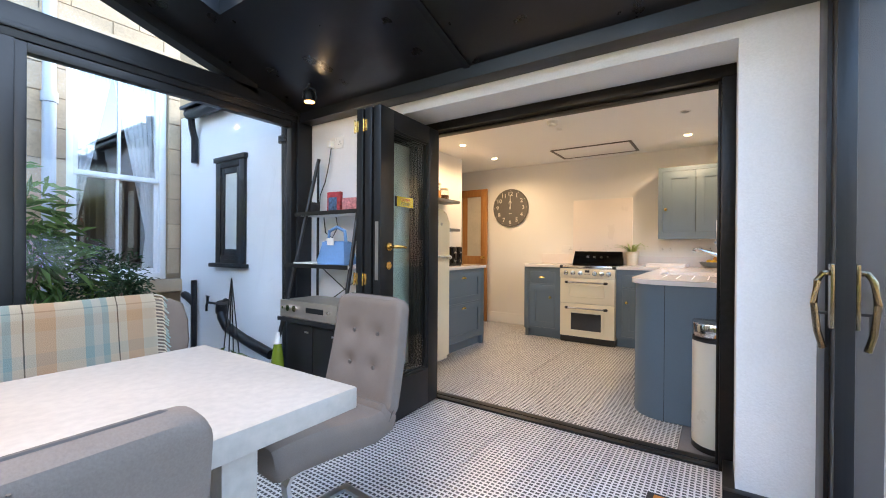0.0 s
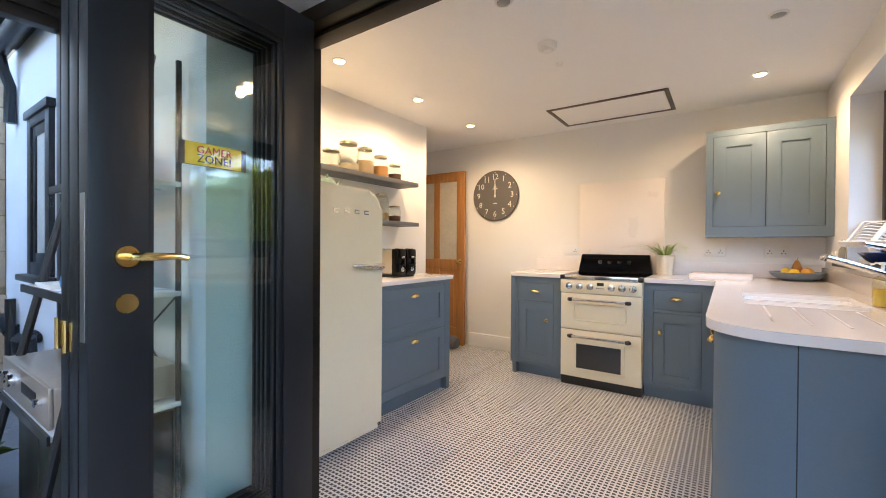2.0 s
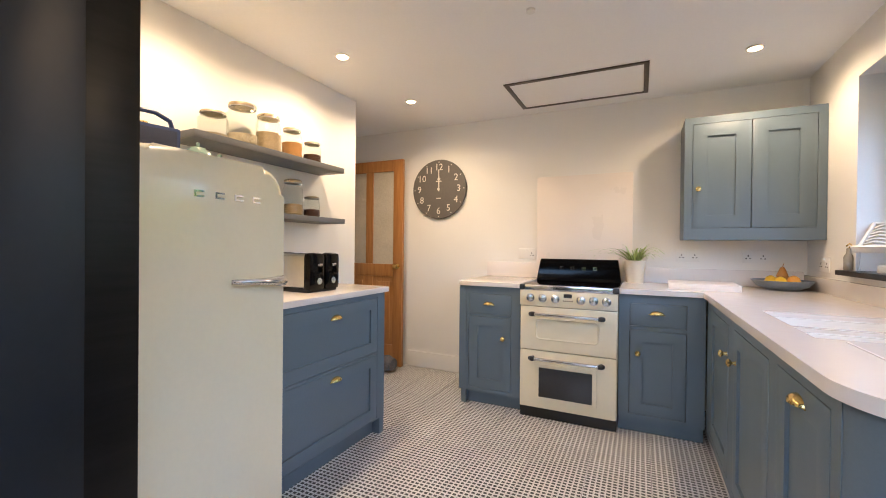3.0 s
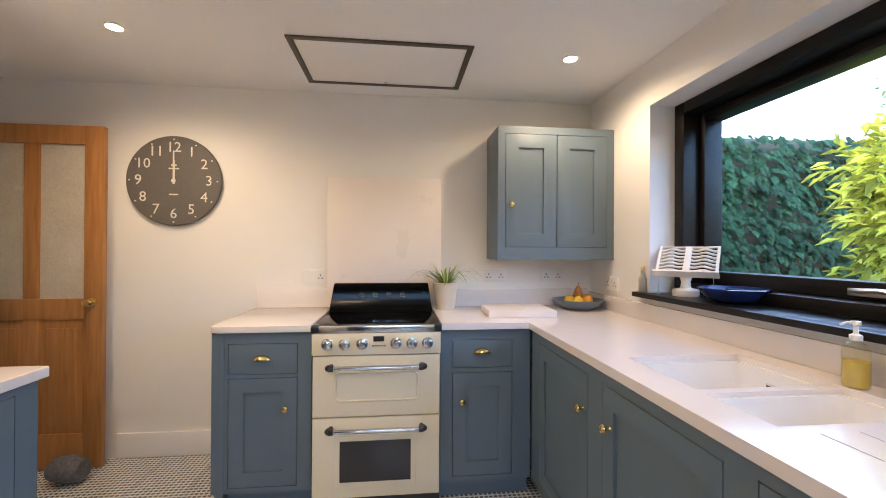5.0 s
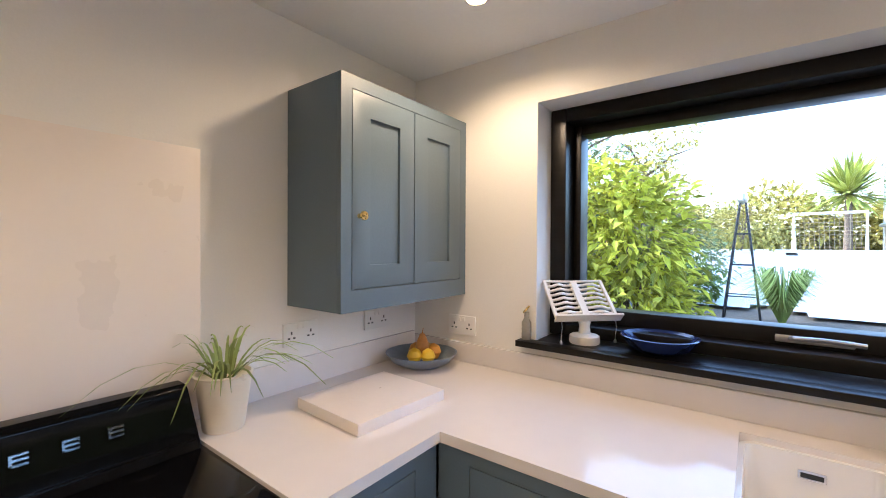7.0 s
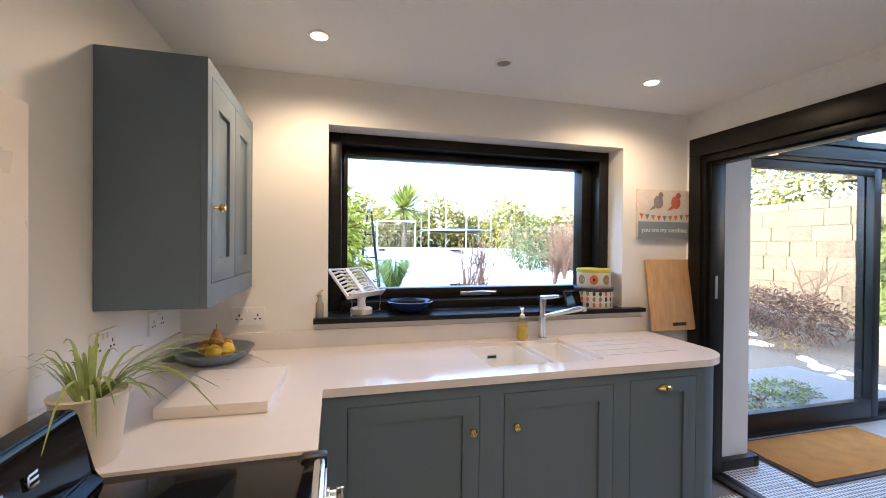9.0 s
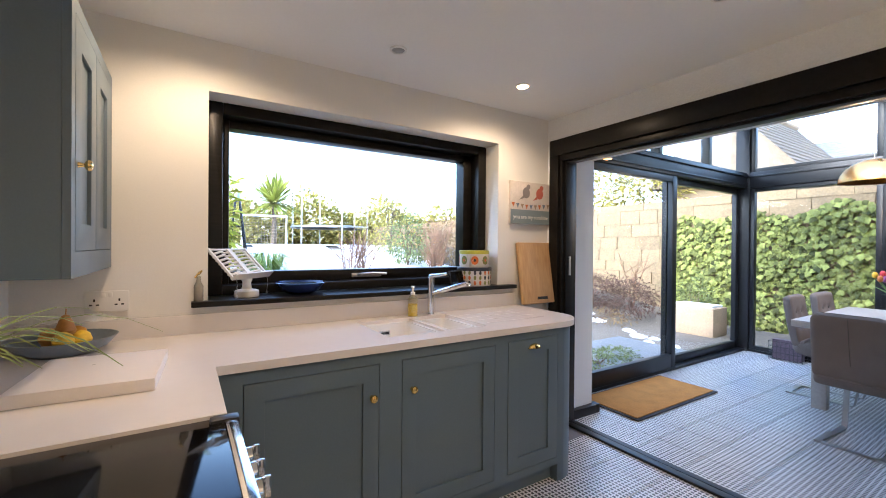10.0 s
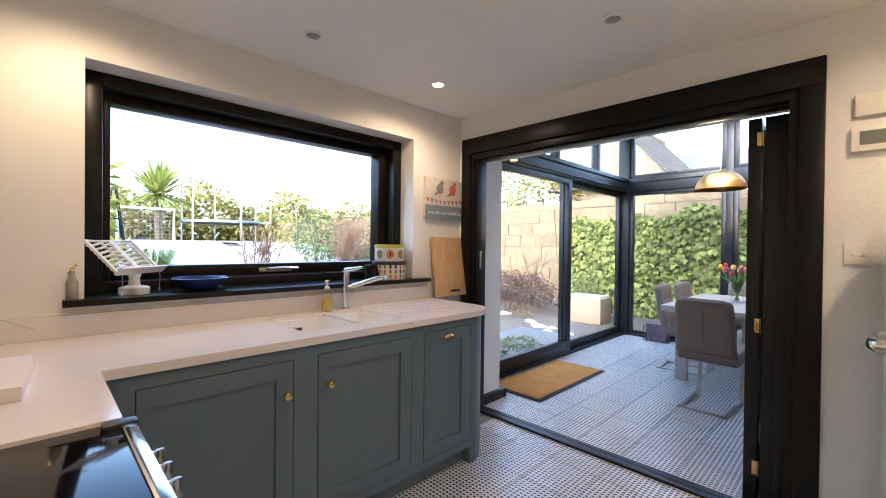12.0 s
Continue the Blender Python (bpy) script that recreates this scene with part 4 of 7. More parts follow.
        part("lock_plate", B((-0.012, -0.002, 0.90, 0.012, 0.001, 1.25)), M_STEEL, lf, "steel lock plate")
    return lf


folding_leaf(-1.958, True, 3)
folding_leaf(-2.031, False, 2.6)
folding_leaf(-2.104, False, 0.6)

# ---- conservatory furniture ----
tb = thing("dining_table", "pale concrete-look dining table with slab legs", "dining table", -1.42, 1.587, 0)
part("tabletop", B((-0.39, -0.75, 0.695, 0.39, 0.75, 0.75), bevel=0.006), M_TABLE, tb)
for y in (-0.55, 0.48):
    for s in (-1, 1):
        bm = bmesh.new()
        box(bm, s * 0.27 - 0.05, y - 0.04, 0.0, s * 0.27 + 0.05, y + 0.04, 0.694, bevel=0.004)
        part("leg", bm, M_TABLE, tb)
    part("apron", B((-0.22, y - 0.03, 0.60, 0.22, y + 0.03, 0.694), bevel=0.003), M_TABLE, tb)


def cushion(bm, prof, w, n=8, thick=0.07, pinch=0.0):
    """A padded shell along a profile of (y, z), w wide, with softly rounded sides."""
    P = [Vector((0, y, z)) for y, z in prof]
    rings = []
    k = len(P)
    for i, p in enumerate(P):
        t = (P[min(i + 1, k - 1)] - P[max(i - 1, 0)]).normalized()
        nrm = Vector((0, -t.z, t.y))
        end = min(i, k - 1 - i)
        th = thick * (0.35 if end == 0 else 0.8 if end == 1 else 1.0)
        ww = w * (0.90 if end == 0 else 0.975 if end == 1 else 1.0)
        ring = []
        m = 20
        for j in range(m):
            a = 2 * math.pi * j / m
            cx = math.copysign(abs(math.cos(a)) ** 0.35, math.cos(a)) * ww / 2
            cn = math.copysign(abs(math.sin(a)) ** 0.75, math.sin(a)) * th / 2
            ring.append(bm.verts.new(p + Vector((cx, 0, 0)) + nrm * cn))
        rings.append(ring)
    m = len(rings[0])
    for a, b in zip(rings, rings[1:]):
        for j in range(m):
            bm.faces.new((a[j], a[(j + 1) % m], b[(j + 1) % m], b[j]))
    bm.faces.new(rings[0][::-1])
    bm.faces.new(rings[-1])


def chair_shell_profile():
    return [(-0.31, 0.440), (-0.29, 0.447), (-0.20, 0.452), (-0.08, 0.446), (0.03, 0.434), (0.11, 0.426), (0.17, 0.438), (0.205, 0.485), (0.222, 0.56), (0.24, 0.64), (0.256, 0.73), (0.27, 0.82), (0.278, 0.875), (0.281, 0.898)]


M_FABDARK = mat("taupe_seam", (0.12, 0.105, 0.095), 0.85, var=0.1, spec=0.2)


def flat_bar(bm, pts, x, w, t):
    """A flat steel bar, w wide along x and t thick, bent along points in the YZ plane."""
    P = [Vector((0, y, z)) for y, z in pts]
    rings = []
    for i, p in enumerate(P):
        d = (P[min(i + 1, len(P) - 1)] - P[max(i - 1, 0)]).normalized()
        n = Vector((0, -d.z, d.y)) * t / 2
        rings.append([bm.verts.new(p + n * sn + Vector((x + sx * w / 2, 0, 0))) for sx, sn in ((-1, -1), (1, -1), (1, 1), (-1, 1))])
    for a, b in zip(rings, rings[1:]):
        for j in range(4):
            bm.faces.new((a[j], a[(j + 1) % 4], b[(j + 1) % 4], b[j]))
    bm.faces.new(rings[0][::-1])
    bm.faces.new(rings[-1])


def dimple(bm, spots, reach, depth, axis):
    """Pulls a padded face in round its buttons."""
    for v in bm.verts:
        for sp in spots:
            d = (v.co - sp).length
            if d < reach:
                v.co += axis * depth * (1 - d / reach) ** 2


def padded(bm, prof, w, thick, taper=0.0):
    """A padded shell along a profile of (y, z): nearly flat faces, softly rounded rims, finely divided."""
    P = [Vector((0, y, z)) for y, z in prof]
    fine = []
    for a, b in zip(P, P[1:]):
        k = max(1, int((b - a).length / 0.011))
        fine += [a.lerp(b, i / k) for i in range(k)]
    fine.append(P[-1])
    total = sum((b - a).length for a, b in zip(fine, fine[1:]))
    run, rings = 0.0, []
    for i, p in enumerate(fine):
        t = (fine[min(i + 4, len(fine) - 1)] - fine[max(i - 4, 0)]).normalized()
        nrm = Vector((0, -t.z, t.y))
        edge = min(run, total - run)
        k = math.sqrt(max(0.0, 1 - (1 - min(edge / 0.05, 1)) ** 2))
        q = math.sqrt(max(0.0, 1 - (1 - min(edge / 0.034, 1)) ** 2))
        th, ww = thick * (0.12 + 0.88 * q), w - taper * run / total - 0.10 * (1 - k)
        xs = [-1, -0.985, -0.94] + [-0.86 + 0.1075 * j for j in range(17)] + [0.94, 0.985, 1]
        soft = [0.25, 0.68, 0.92] + [1.0] * 17 + [0.92, 0.68, 0.25]
        ring = [bm.verts.new(p + Vector((u * ww / 2, 0, 0)) + nrm * (f * th / 2)) for u, f in zip(xs, soft)]
        ring += [bm.verts.new(p + Vector((u * ww / 2, 0, 0)) - nrm * (f * th / 2)) for u, f in zip(xs[::-1], soft[::-1])]
        rings.append(ring)
        if i + 1 < len(fine):
            run += (fine[i + 1] - p).length
    m = len(rings[0])
    for a, b in zip(rings, rings[1:]):
        for j in range(m):
            bm.faces.new((a[j], a[(j + 1) % m], b[(j + 1) % m], b[j]))
    bm.faces.new(rings[0][::-1])
    bm.faces.new(rings[-1])


def dining_chair():
    """Cantilever chair; it faces local -Y."""
    c = thing("dining_chair", "taupe suede button-tufted dining chair on steel cantilever legs", "dining chair", group="chairs round the table")
    prof = chair_shell_profile()
    bm = bmesh.new()
    padded(bm, prof[:8], 0.43, 0.115)
    for v in bm.verts:
        if v.co.z > 0.45:
            v.co.z += 0.006 * noise.noise(Vector((v.co.x * 11, v.co.y * 11, 2.0)))
    part("seat", bm, M_FABRIC, c)
    bm = bmesh.new()
    padded(bm, prof[6:], 0.43, 0.068, taper=0.03)
    spots = []
    for z, yb in ((0.61, 0.234), (0.745, 0.259)):
        for x in (-0.074, 0.074):
            spots.append(Vector((x, yb - 0.034, z)))
    dimple(bm, spots, 0.075, 0.024, Vector((0, 1, 0)))
    bk = part("backrest", bm, M_FABRIC, c)
    for sp in spots:
        part("button", C((sp.x, sp.y + 0.024, sp.z), (sp.x, sp.y + 0.010, sp.z), 0.012, 0.008, seg=10), M_FABDARK, bk)
    for s in (-1, 1):
        bm = bmesh.new()
        tube(bm, [(s * (0.213 - 0.03 * max(0.0, z - 0.44) / 0.46), y, z) for y, z in prof[6:-2]], 0.0032, 6)
        part("piping", bm, M_FABDARK, bk, "dark seam piping")
    bm = bmesh.new()
    tube(bm, [(-0.189, 0.273, 0.845), (-0.181, 0.278, 0.872), (-0.163, 0.281, 0.890), (-0.140, 0.282, 0.898), (0.140, 0.282, 0.898), (0.163, 0.281, 0.890), (0.181, 0.278, 0.872), (0.189, 0.273, 0.845)], 0.0032, 6)
    part("piping", bm, M_FABDARK, bk, "dark seam piping")
    bm = bmesh.new()
    tube(bm, [(0, y + 0.0355, z) for y, z in prof[8:-1]], 0.0022, 6)
    part("back_seam", bm, M_FABDARK, bk, "dark centre seam")
    for s in (-1, 1):
        bm = bmesh.new()
        flat_bar(bm, [(0.15, 0.385), (-0.18, 0.385), (-0.215, 0.378), (-0.228, 0.355), (-0.205, 0.20), (-0.185, 0.05), (-0.175, 0.018), (-0.14, 0.008), (0.28, 0.008)], s * 0.16, 0.034, 0.014)
        part("leg", bm, M_STEEL, c)
    part("foot_bar", B((-0.143, 0.245, 0.001, 0.143, 0.281, 0.015), bevel=0.002), M_STEEL, c)
    return c


ch = dining_chair()
ch.matrix_basis = pose(-1.535, 2.62, 0, 0, 0, -4)
copy_thing(ch, pose(-1.12, 1.665, 0, 0, 0, -88))
copy_thing(ch, pose(-1.16, 1.10, 0, 0, 0, -92))
copy_thing(ch, pose(-1.42, 0.66, 0, 0, 0, 180))
# bench with throw
bn = thing("bench", "taupe suede dining bench with a plaid throw over its back", "bench", -2.25, 1.80, 0, 90)
bm = bmesh.new()
cushion(bm, [(-0.25, 0.455), (-0.20, 0.465), (0.0, 0.46), (0.15, 0.46), (0.20, 0.50)], 1.56, thick=0.09)
part("seat", bm, M_FABRIC, bn)
bm = bmesh.new()
cushion(bm, [(-y + 0.0, z) for y, z in [(-0.19, 0.47), (-0.205, 0.54), (-0.22, 0.64), (-0.235, 0.74), (-0.245, 0.82), (-0.25, 0.85)]], 1.56, thick=0.08)
part("backrest", bm, M_FABRIC, bn)
for x in (-0.65, 0.65):
    bm = bmesh.new()
    tube(bm, [(x, 0.16, 0.42), (x, -0.20, 0.425), (x, -0.245, 0.40), (x, -0.20, 0.05), (x, -0.165, 0.015), (x, 0.27, 0.013)], 0.014, 8)
    part("leg", bm, M_STEEL, bn)


def plaid_mat():
    m = mat("plaid_wool", (0.5, 0.42, 0.33), 0.95, var=0.15, fine=300, bump=0.06, spec=0.1)
    nt = m.node_tree
    b = nt.nodes["Principled BSDF"]
    tc = nt.nodes.new("ShaderNodeTexCoord")
    sep = nt.nodes.new("ShaderNodeSeparateXYZ")
    nt.links.new(tc.outputs["Object"], sep.inputs[0])
    prev = None

    def ramp(axis, scale, stops):
        mu = nt.nodes.new("ShaderNodeMath")
        mu.operation = 'MULTIPLY_ADD'
        mu.inputs[1].default_value, mu.inputs[2].default_value = scale, 20.0
        nt.links.new(sep.outputs[axis], mu.inputs[0])
        fr_ = nt.nodes.new("ShaderNodeMath")
        fr_.operation = 'FRACT'
        nt.links.new(mu.outputs[0], fr_.inputs[0])
        cr = nt.nodes.new("ShaderNodeValToRGB")
        cr.color_ramp.interpolation = 'CONSTANT'
        e = cr.color_ramp.elements
        e[0].position, e[0].color = stops[0][0], (*stops[0][1], 1)
        e[1].position, e[1].color = stops[1][0], (*stops[1][1], 1)
        for p, c in stops[2:]:
            q = e.new(p)
            q.color = (*c, 1)
        nt.links.new(fr_.outputs[0], cr.inputs[0])
        return cr.outputs[0]
    cream, teal, peach, brown, pale = (0.62, 0.55, 0.42), (0.30, 0.42, 0.42), (0.60, 0.40, 0.24), (0.07, 0.05, 0.04), (0.50, 0.52, 0.46)
    a = ramp(0, 3.4, [(0.0, cream), (0.22, teal), (0.32, pale), (0.42, teal), (0.5, cream), (0.60, brown), (0.615, cream), (0.72, peach), (0.92, cream)])
    c = ramp(2, 4.2, [(0.0, cream), (0.25, peach), (0.45, cream), (0.55, brown), (0.57, cream), (0.70, teal), (0.9, cream)])
    mx = nt.nodes.new("ShaderNodeMix")
    mx.data_type = 'RGBA'
    mx.inputs[0].default_value = 0.225
    nt.links.new(a, mx.inputs[6])
    nt.links.new(c, mx.inputs[7])
    nt.links.new(mx.outputs[2], b.inputs["Base Color"])
    return m


M_PLAID = plaid_mat()
bm = bmesh.new()
cols, rowsn = 40, 16
grid = []
for j in range(rowsn):
    s = j / (rowsn - 1)
    # front face up, over the top, a little down behind
    if s < 0.78:
        zz = 0.49 + (0.868 - 0.49) * s / 0.78
        yy = 0.19 + (zz - 0.47) * 0.155 - 0.052
    else:
        q = (s - 0.78) / 0.22
        zz = 0.895 - 0.05 * q + 0.01 * math.sin(q * math.pi) - 0.012
        yy = 0.215 + 0.10 * q
    row = []
    for i in range(cols):
        x = -0.74 + 1.36 * i / (cols - 1)
        wv = 0.006 * math.sin(9 * x + 3 * s) + 0.004 * noise.noise((x * 5, s * 4, 1.3))
        row.append(bm.verts.new((x, yy - abs(wv), zz + wv * 0.5)))
    grid.append(row)
for a, b in zip(grid, grid[1:]):
    for i in range(cols - 1):
        bm.faces.new((a[i], a[i + 1], b[i + 1], b[i]))
bmesh.ops.solidify(bm, geom=bm.faces[:], thickness=0.006)
th = tagged(part("throw", bm, M_PLAID), "fringed plaid wool throw in cream, teal and peach", "throw")
th.matrix_basis = bn.matrix_basis.copy()
bm = bmesh.new()
for j in range(26):
    s = j / 25
    zz = 0.50 + 0.38 * s
    yy = 0.19 + (zz - 0.47) * 0.155 - 0.056
    tube(bm, [(0.615, yy, zz), (0.645, yy - 0.004, zz - 0.008), (0.665 + 0.01 * random.random(), yy, zz - 0.03 - 0.012 * random.random())], 0.0035, 5)
part("fringe", bm, M_PLAID, th, "twisted wool fringe")

# doormat
mt = thing("doormat", "coir doormat with dark rubber edge by the sliding door", "doormat", -0.235, 3.03, 0.004)
part("backing", B((-0.29, -0.62, 0, 0.27, 0.62, 0.008), bevel=0.002), M_RUBBER, mt)
part("coir", B((-0.262, -0.592, 0.008, 0.245, 0.592, 0.016), bevel=0.003), M_COIR, mt)
# bin
bi = thing("pedal_bin", "cream D-shaped bin with chrome lid", "bin", -0.275, 4.36, 0)
bm = bmesh.new()


def dshape(w, d, n=16):
    return [(w * math.cos(math.pi + math.pi * i / n), d * math.sin(math.pi + math.pi * i / n)) for i in range(n + 1)] + [(w, 0.12), (-w, 0.12)]


prism(bm, dshape(0.117, 0.14), 0.03, 0.60, bevel=0.004)
part("body", bm, M_CREAM2, bi)
bm = bmesh.new()
prism(bm, dshape(0.119, 0.142), 0.0, 0.03)
part("base_ring", bm, M_DARK, bi, "black base ring")
bm = bmesh.new()
prism(bm, dshape(0.120, 0.143), 0.60, 0.625)
part("collar", bm, M_DARK, bi, "black collar")
bm = bmesh.new()
prism(bm, dshape(0.119, 0.142), 0.625, 0.70, bevel=0.018)
part("lid", bm, M_CHROME, bi, "polished chrome lid")

# ---- garden and surroundings ----


def ground_z(x, y):
    """The garden rises gently eastwards from the patio."""
    s = min(max((x - 1.4) / 9.0, 0.0), 1.0)
    return -0.05 + 1.36 * s


gx = [-200, -60, -20, -10, -6, -4, -2, 0.2, 1.4] + [1.4 + 0.6 * k for k in range(1, 16)] + [12, 14, 18, 25, 60, 200]
gy = [-200, -60, -20, -8, -4, -2, -1, 0, 1, 2, 3, 4, 5, 6, 7, 8, 9, 12, 20, 60, 200]
bm = bmesh.new()
rows = [[bm.verts.new((x, y, ground_z(x, y) + (0.03 * noise.noise(Vector((x, y, 3))) if 1.4 < x < 12 else 0))) for x in gx] for y in gy]
for a, b in zip(rows, rows[1:]):
    for k in range(len(gx) - 1):
        bm.faces.new((a[k], a[k + 1], b[k + 1], b[k]))
setting("ground", bm, M_GROUND, "gravelled garden ground with patches of snow", "ground")


def stone_wall(name, x0, x1, y0, y1, z0, z1, label, along, course=0.26, seed=1, facing=0.0):
    """Coursed stone wall: a mortar core and single stones proud of it, on one long face."""
    rnd = random.Random(seed)
    w = setting(name, B((x0, y0, z0, x1, y1, z1)), M_MORTAR, label, "stone wall")
    count = 0
    z = z0
    while z < z1 - 0.05:
        h = min(course * rnd.uniform(0.8, 1.15), z1 - z)
        a, end = (x0, x1) if along == 'x' else (y0, y1)
        while a < end - 0.02:
            l = min(rnd.uniform(0.35, 0.75), end - a)
            p = rnd.uniform(0.008, 0.028)
            g = 0.006
            if along == 'x':
                bb = (a + g, y1 - 0.02, z + g, a + l - g, y1 + p, z + h - g) if facing > 0 else (a + g, y0 - p, z + g, a + l - g, y0 + 0.02, z + h - g)
            else:
                bb = (x1 - 0.02, a + g, z + g, x1 + p, a + l - g, z + h - g)
            bm = bmesh.new()
            box(bm, *bb)
            st_ = part("stone", bm, M_STONE, w)
            count += 1
            a += l
        z += h
    return w


stone_wall("garden_wall_south", -4.6, 21.0, -2.15, -1.80, -0.2, 2.3, "old sandstone garden wall", 'x', seed=3, facing=1)
setting("house_wall", B((-5.85, -4.0, -0.2, -5.40, 2.80, 6.5), (-5.85, 2.80, -0.2, -5.40, 3.66, 0.74), (-5.85, 2.80, 2.97, -5.40, 3.66, 6.5), (-5.85, 3.66, -0.2, -5.40, 8.0, 6.5)), M_MORTAR, "old sandstone house wall with a sash window", "house wall")


def leaf_cloud(name, label, category, parent_mat, boxes, count, size, seed, normal=None, droop=0.2, kind="stuff", aspect=0.5):
    """Many small bent leaves spread over the shells of soft blobs: (centre, radii)."""
    rnd = random.Random(seed)
    verts, faces = [], []
    tot = sum(b[1][0] * b[1][2] for b in boxes)
    for c, r in boxes:
        n = int(count * r[0] * r[2] / tot)
        for _ in range(n):
            th_ = rnd.uniform(0, 2 * math.pi)
            ph = math.acos(rnd.uniform(-0.9, 1))
            k = rnd.uniform(0.62, 1.06)
            d = Vector((math.sin(ph) * math.cos(th_), math.sin(ph) * math.sin(th_), math.cos(ph)))
            lump = 1 + 0.22 * noise.noise(Vector((d.x * 2.3 + seed, d.y * 2.3, d.z * 2.3))) * 2
            p = Vector(c) + Vector((d.x * r[0], d.y * r[1], d.z * r[2])) * k * lump
            s = size * rnd.uniform(0.6, 1.3)
            ax = (d + Vector((rnd.uniform(-1, 1), rnd.uniform(-1, 1), rnd.uniform(-0.6, 0.8)))).normalized()
            ax.z -= droop
            ax.normalize()
            side = ax.cross(Vector((rnd.uniform(-0.4, 0.4), rnd.uniform(-0.4, 0.4), 1))).normalized() * s * aspect * 0.5
            up = side.cross(ax).normalized() * s * 0.08
            i0 = len(verts)
            verts += [p, p + ax * s * 0.5 + side + up, p + ax * s - Vector((0, 0, s * 0.15)), p + ax * s * 0.5 - side + up, p + ax * s * 0.5 - up]
            faces += [(i0, i0 + 1, i0 + 4), (i0 + 1, i0 + 2, i0 + 4), (i0 + 4, i0 + 2, i0 + 3), (i0, i0 + 4, i0 + 3)]
    me = bpy.data.meshes.new(name)
    me.from_pydata([tuple(v) for v in verts], [], faces)
    me.materials.append(parent_mat)
    ob = new(name, me)
    return tagged(ob, label, category, kind=kind) if category else ob


def wall_leaves(name, label, category, material, x0, x1, y, z0, z1, count, size, seed, facing=1, top_wave=0.15, axis='x'):
    """Overlapping ivy leaves hung on an upright face."""
    rnd = random.Random(seed)
    verts, faces = [], []
    for _ in range(count):
        u = rnd.uniform(x0, x1)
        ztop = z1 + top_wave * noise.noise(Vector((u * 0.9, seed, 0))) * 2
        v = z0 + (ztop - z0) * rnd.random()
        thick = 0.10 + 0.09 * noise.noise(Vector((u * 2.5, v * 2.5, seed)))
        o = thick * rnd.uniform(0.3, 1.15)
        s = size * rnd.uniform(0.6, 1.3)
        tilt = rnd.uniform(0.15, 0.75)
        rot = rnd.uniform(-0.8, 0.8)
        dn = Vector((math.sin(rot), 0, -math.cos(rot)))
        ax = (dn + Vector((0, facing * tilt, 0))).normalized()
        sd_ = ax.cross(Vector((0, facing, 0.3))).normalized() * s * 0.45
        nrm = sd_.cross(ax).normalized() * s * 0.06
        p = Vector((u, facing * o, v))
        q = [p, p + ax * s * 0.35 + sd_, p + ax * s, p + ax * s * 0.35 - sd_, p + ax * s * 0.45 + nrm]
        if axis == 'x':
            q = [Vector((w_.x, y + w_.y, w_.z)) for w_ in q]
        else:
            q = [Vector((y + w_.y, w_.x, w_.z)) for w_ in q]
        i0 = len(verts)
        verts += q
        faces += [(i0, i0 + 1, i0 + 4), (i0 + 1, i0 + 2, i0 + 4), (i0 + 4, i0 + 2, i0 + 3), (i0, i0 + 4, i0 + 3)]
    me = bpy.data.meshes.new(name)
    me.from_pydata([tuple(v) for v in verts], [], faces)
    me.materials.append(material)
    return tagged(new(name, me), label, category, kind="stuff")


def leaf_mat(name, c, var=0.5, rough=0.6):
    m = mat(name, c, rough, var=0.2, bump=0)
    nt = m.node_tree
    b = nt.nodes["Principled BSDF"]
    g = nt.nodes.new("ShaderNodeNewGeometry")
    mr = nt.nodes.new("ShaderNodeMapRange")
    mr.inputs["To Min"].default_value, mr.inputs["To Max"].default_value = 1 - var, 1 + var
    nt.links.new(g.outputs["Random Per Island"], mr.inputs[0])
    vm = nt.nodes.new("ShaderNodeVectorMath")
    vm.operation = 'SCALE'
    nt.links.new(b.inputs["Base Color"].links[0].from_socket, vm.inputs[0])
    nt.links.new(mr.outputs[0], vm.inputs["Scale"])
    nt.links.new(vm.outputs[0], b.inputs["Base Color"])
    b.inputs["Specular IOR Level"].default_value = 0.2
    tl_ = nt.nodes.new("ShaderNodeBsdfTranslucent")
    mx = nt.nodes.new("ShaderNodeMixShader")
    mx.inputs[0].default_value = 0.22
    nt.links.new(vm.outputs[0], tl_.inputs[0])
    nt.links.new(b.outputs[0], mx.inputs[1])
    nt.links.new(tl_.outputs[0], mx.inputs[2])
    nt.links.new(mx.outputs[0], nt.nodes["Material Output"].inputs[0])
    return m


M_IVY = leaf_mat("ivy_leaf", (0.19, 0.21, 0.055), 0.75)
M_IVYD = leaf_mat("dark_ivy_leaf", (0.06, 0.115, 0.045))
M_LIME = leaf_mat("lime_leaf", (0.58, 0.57, 0.085), 0.6)
M_HEATH = leaf_mat("dry_shrub", (0.14, 0.09, 0.07), 0.4, 0.8)
M_BROWN = leaf_mat("brown_shrub", (0.27, 0.19, 0.09), 0.4, 0.8)
wall_leaves("ivy", "thick green ivy covering the garden wall", "ivy", M_IVY, -3.6, 2.2, -1.80, -0.15, 1.98, 8500, 0.105, 11, top_wave=0.28)

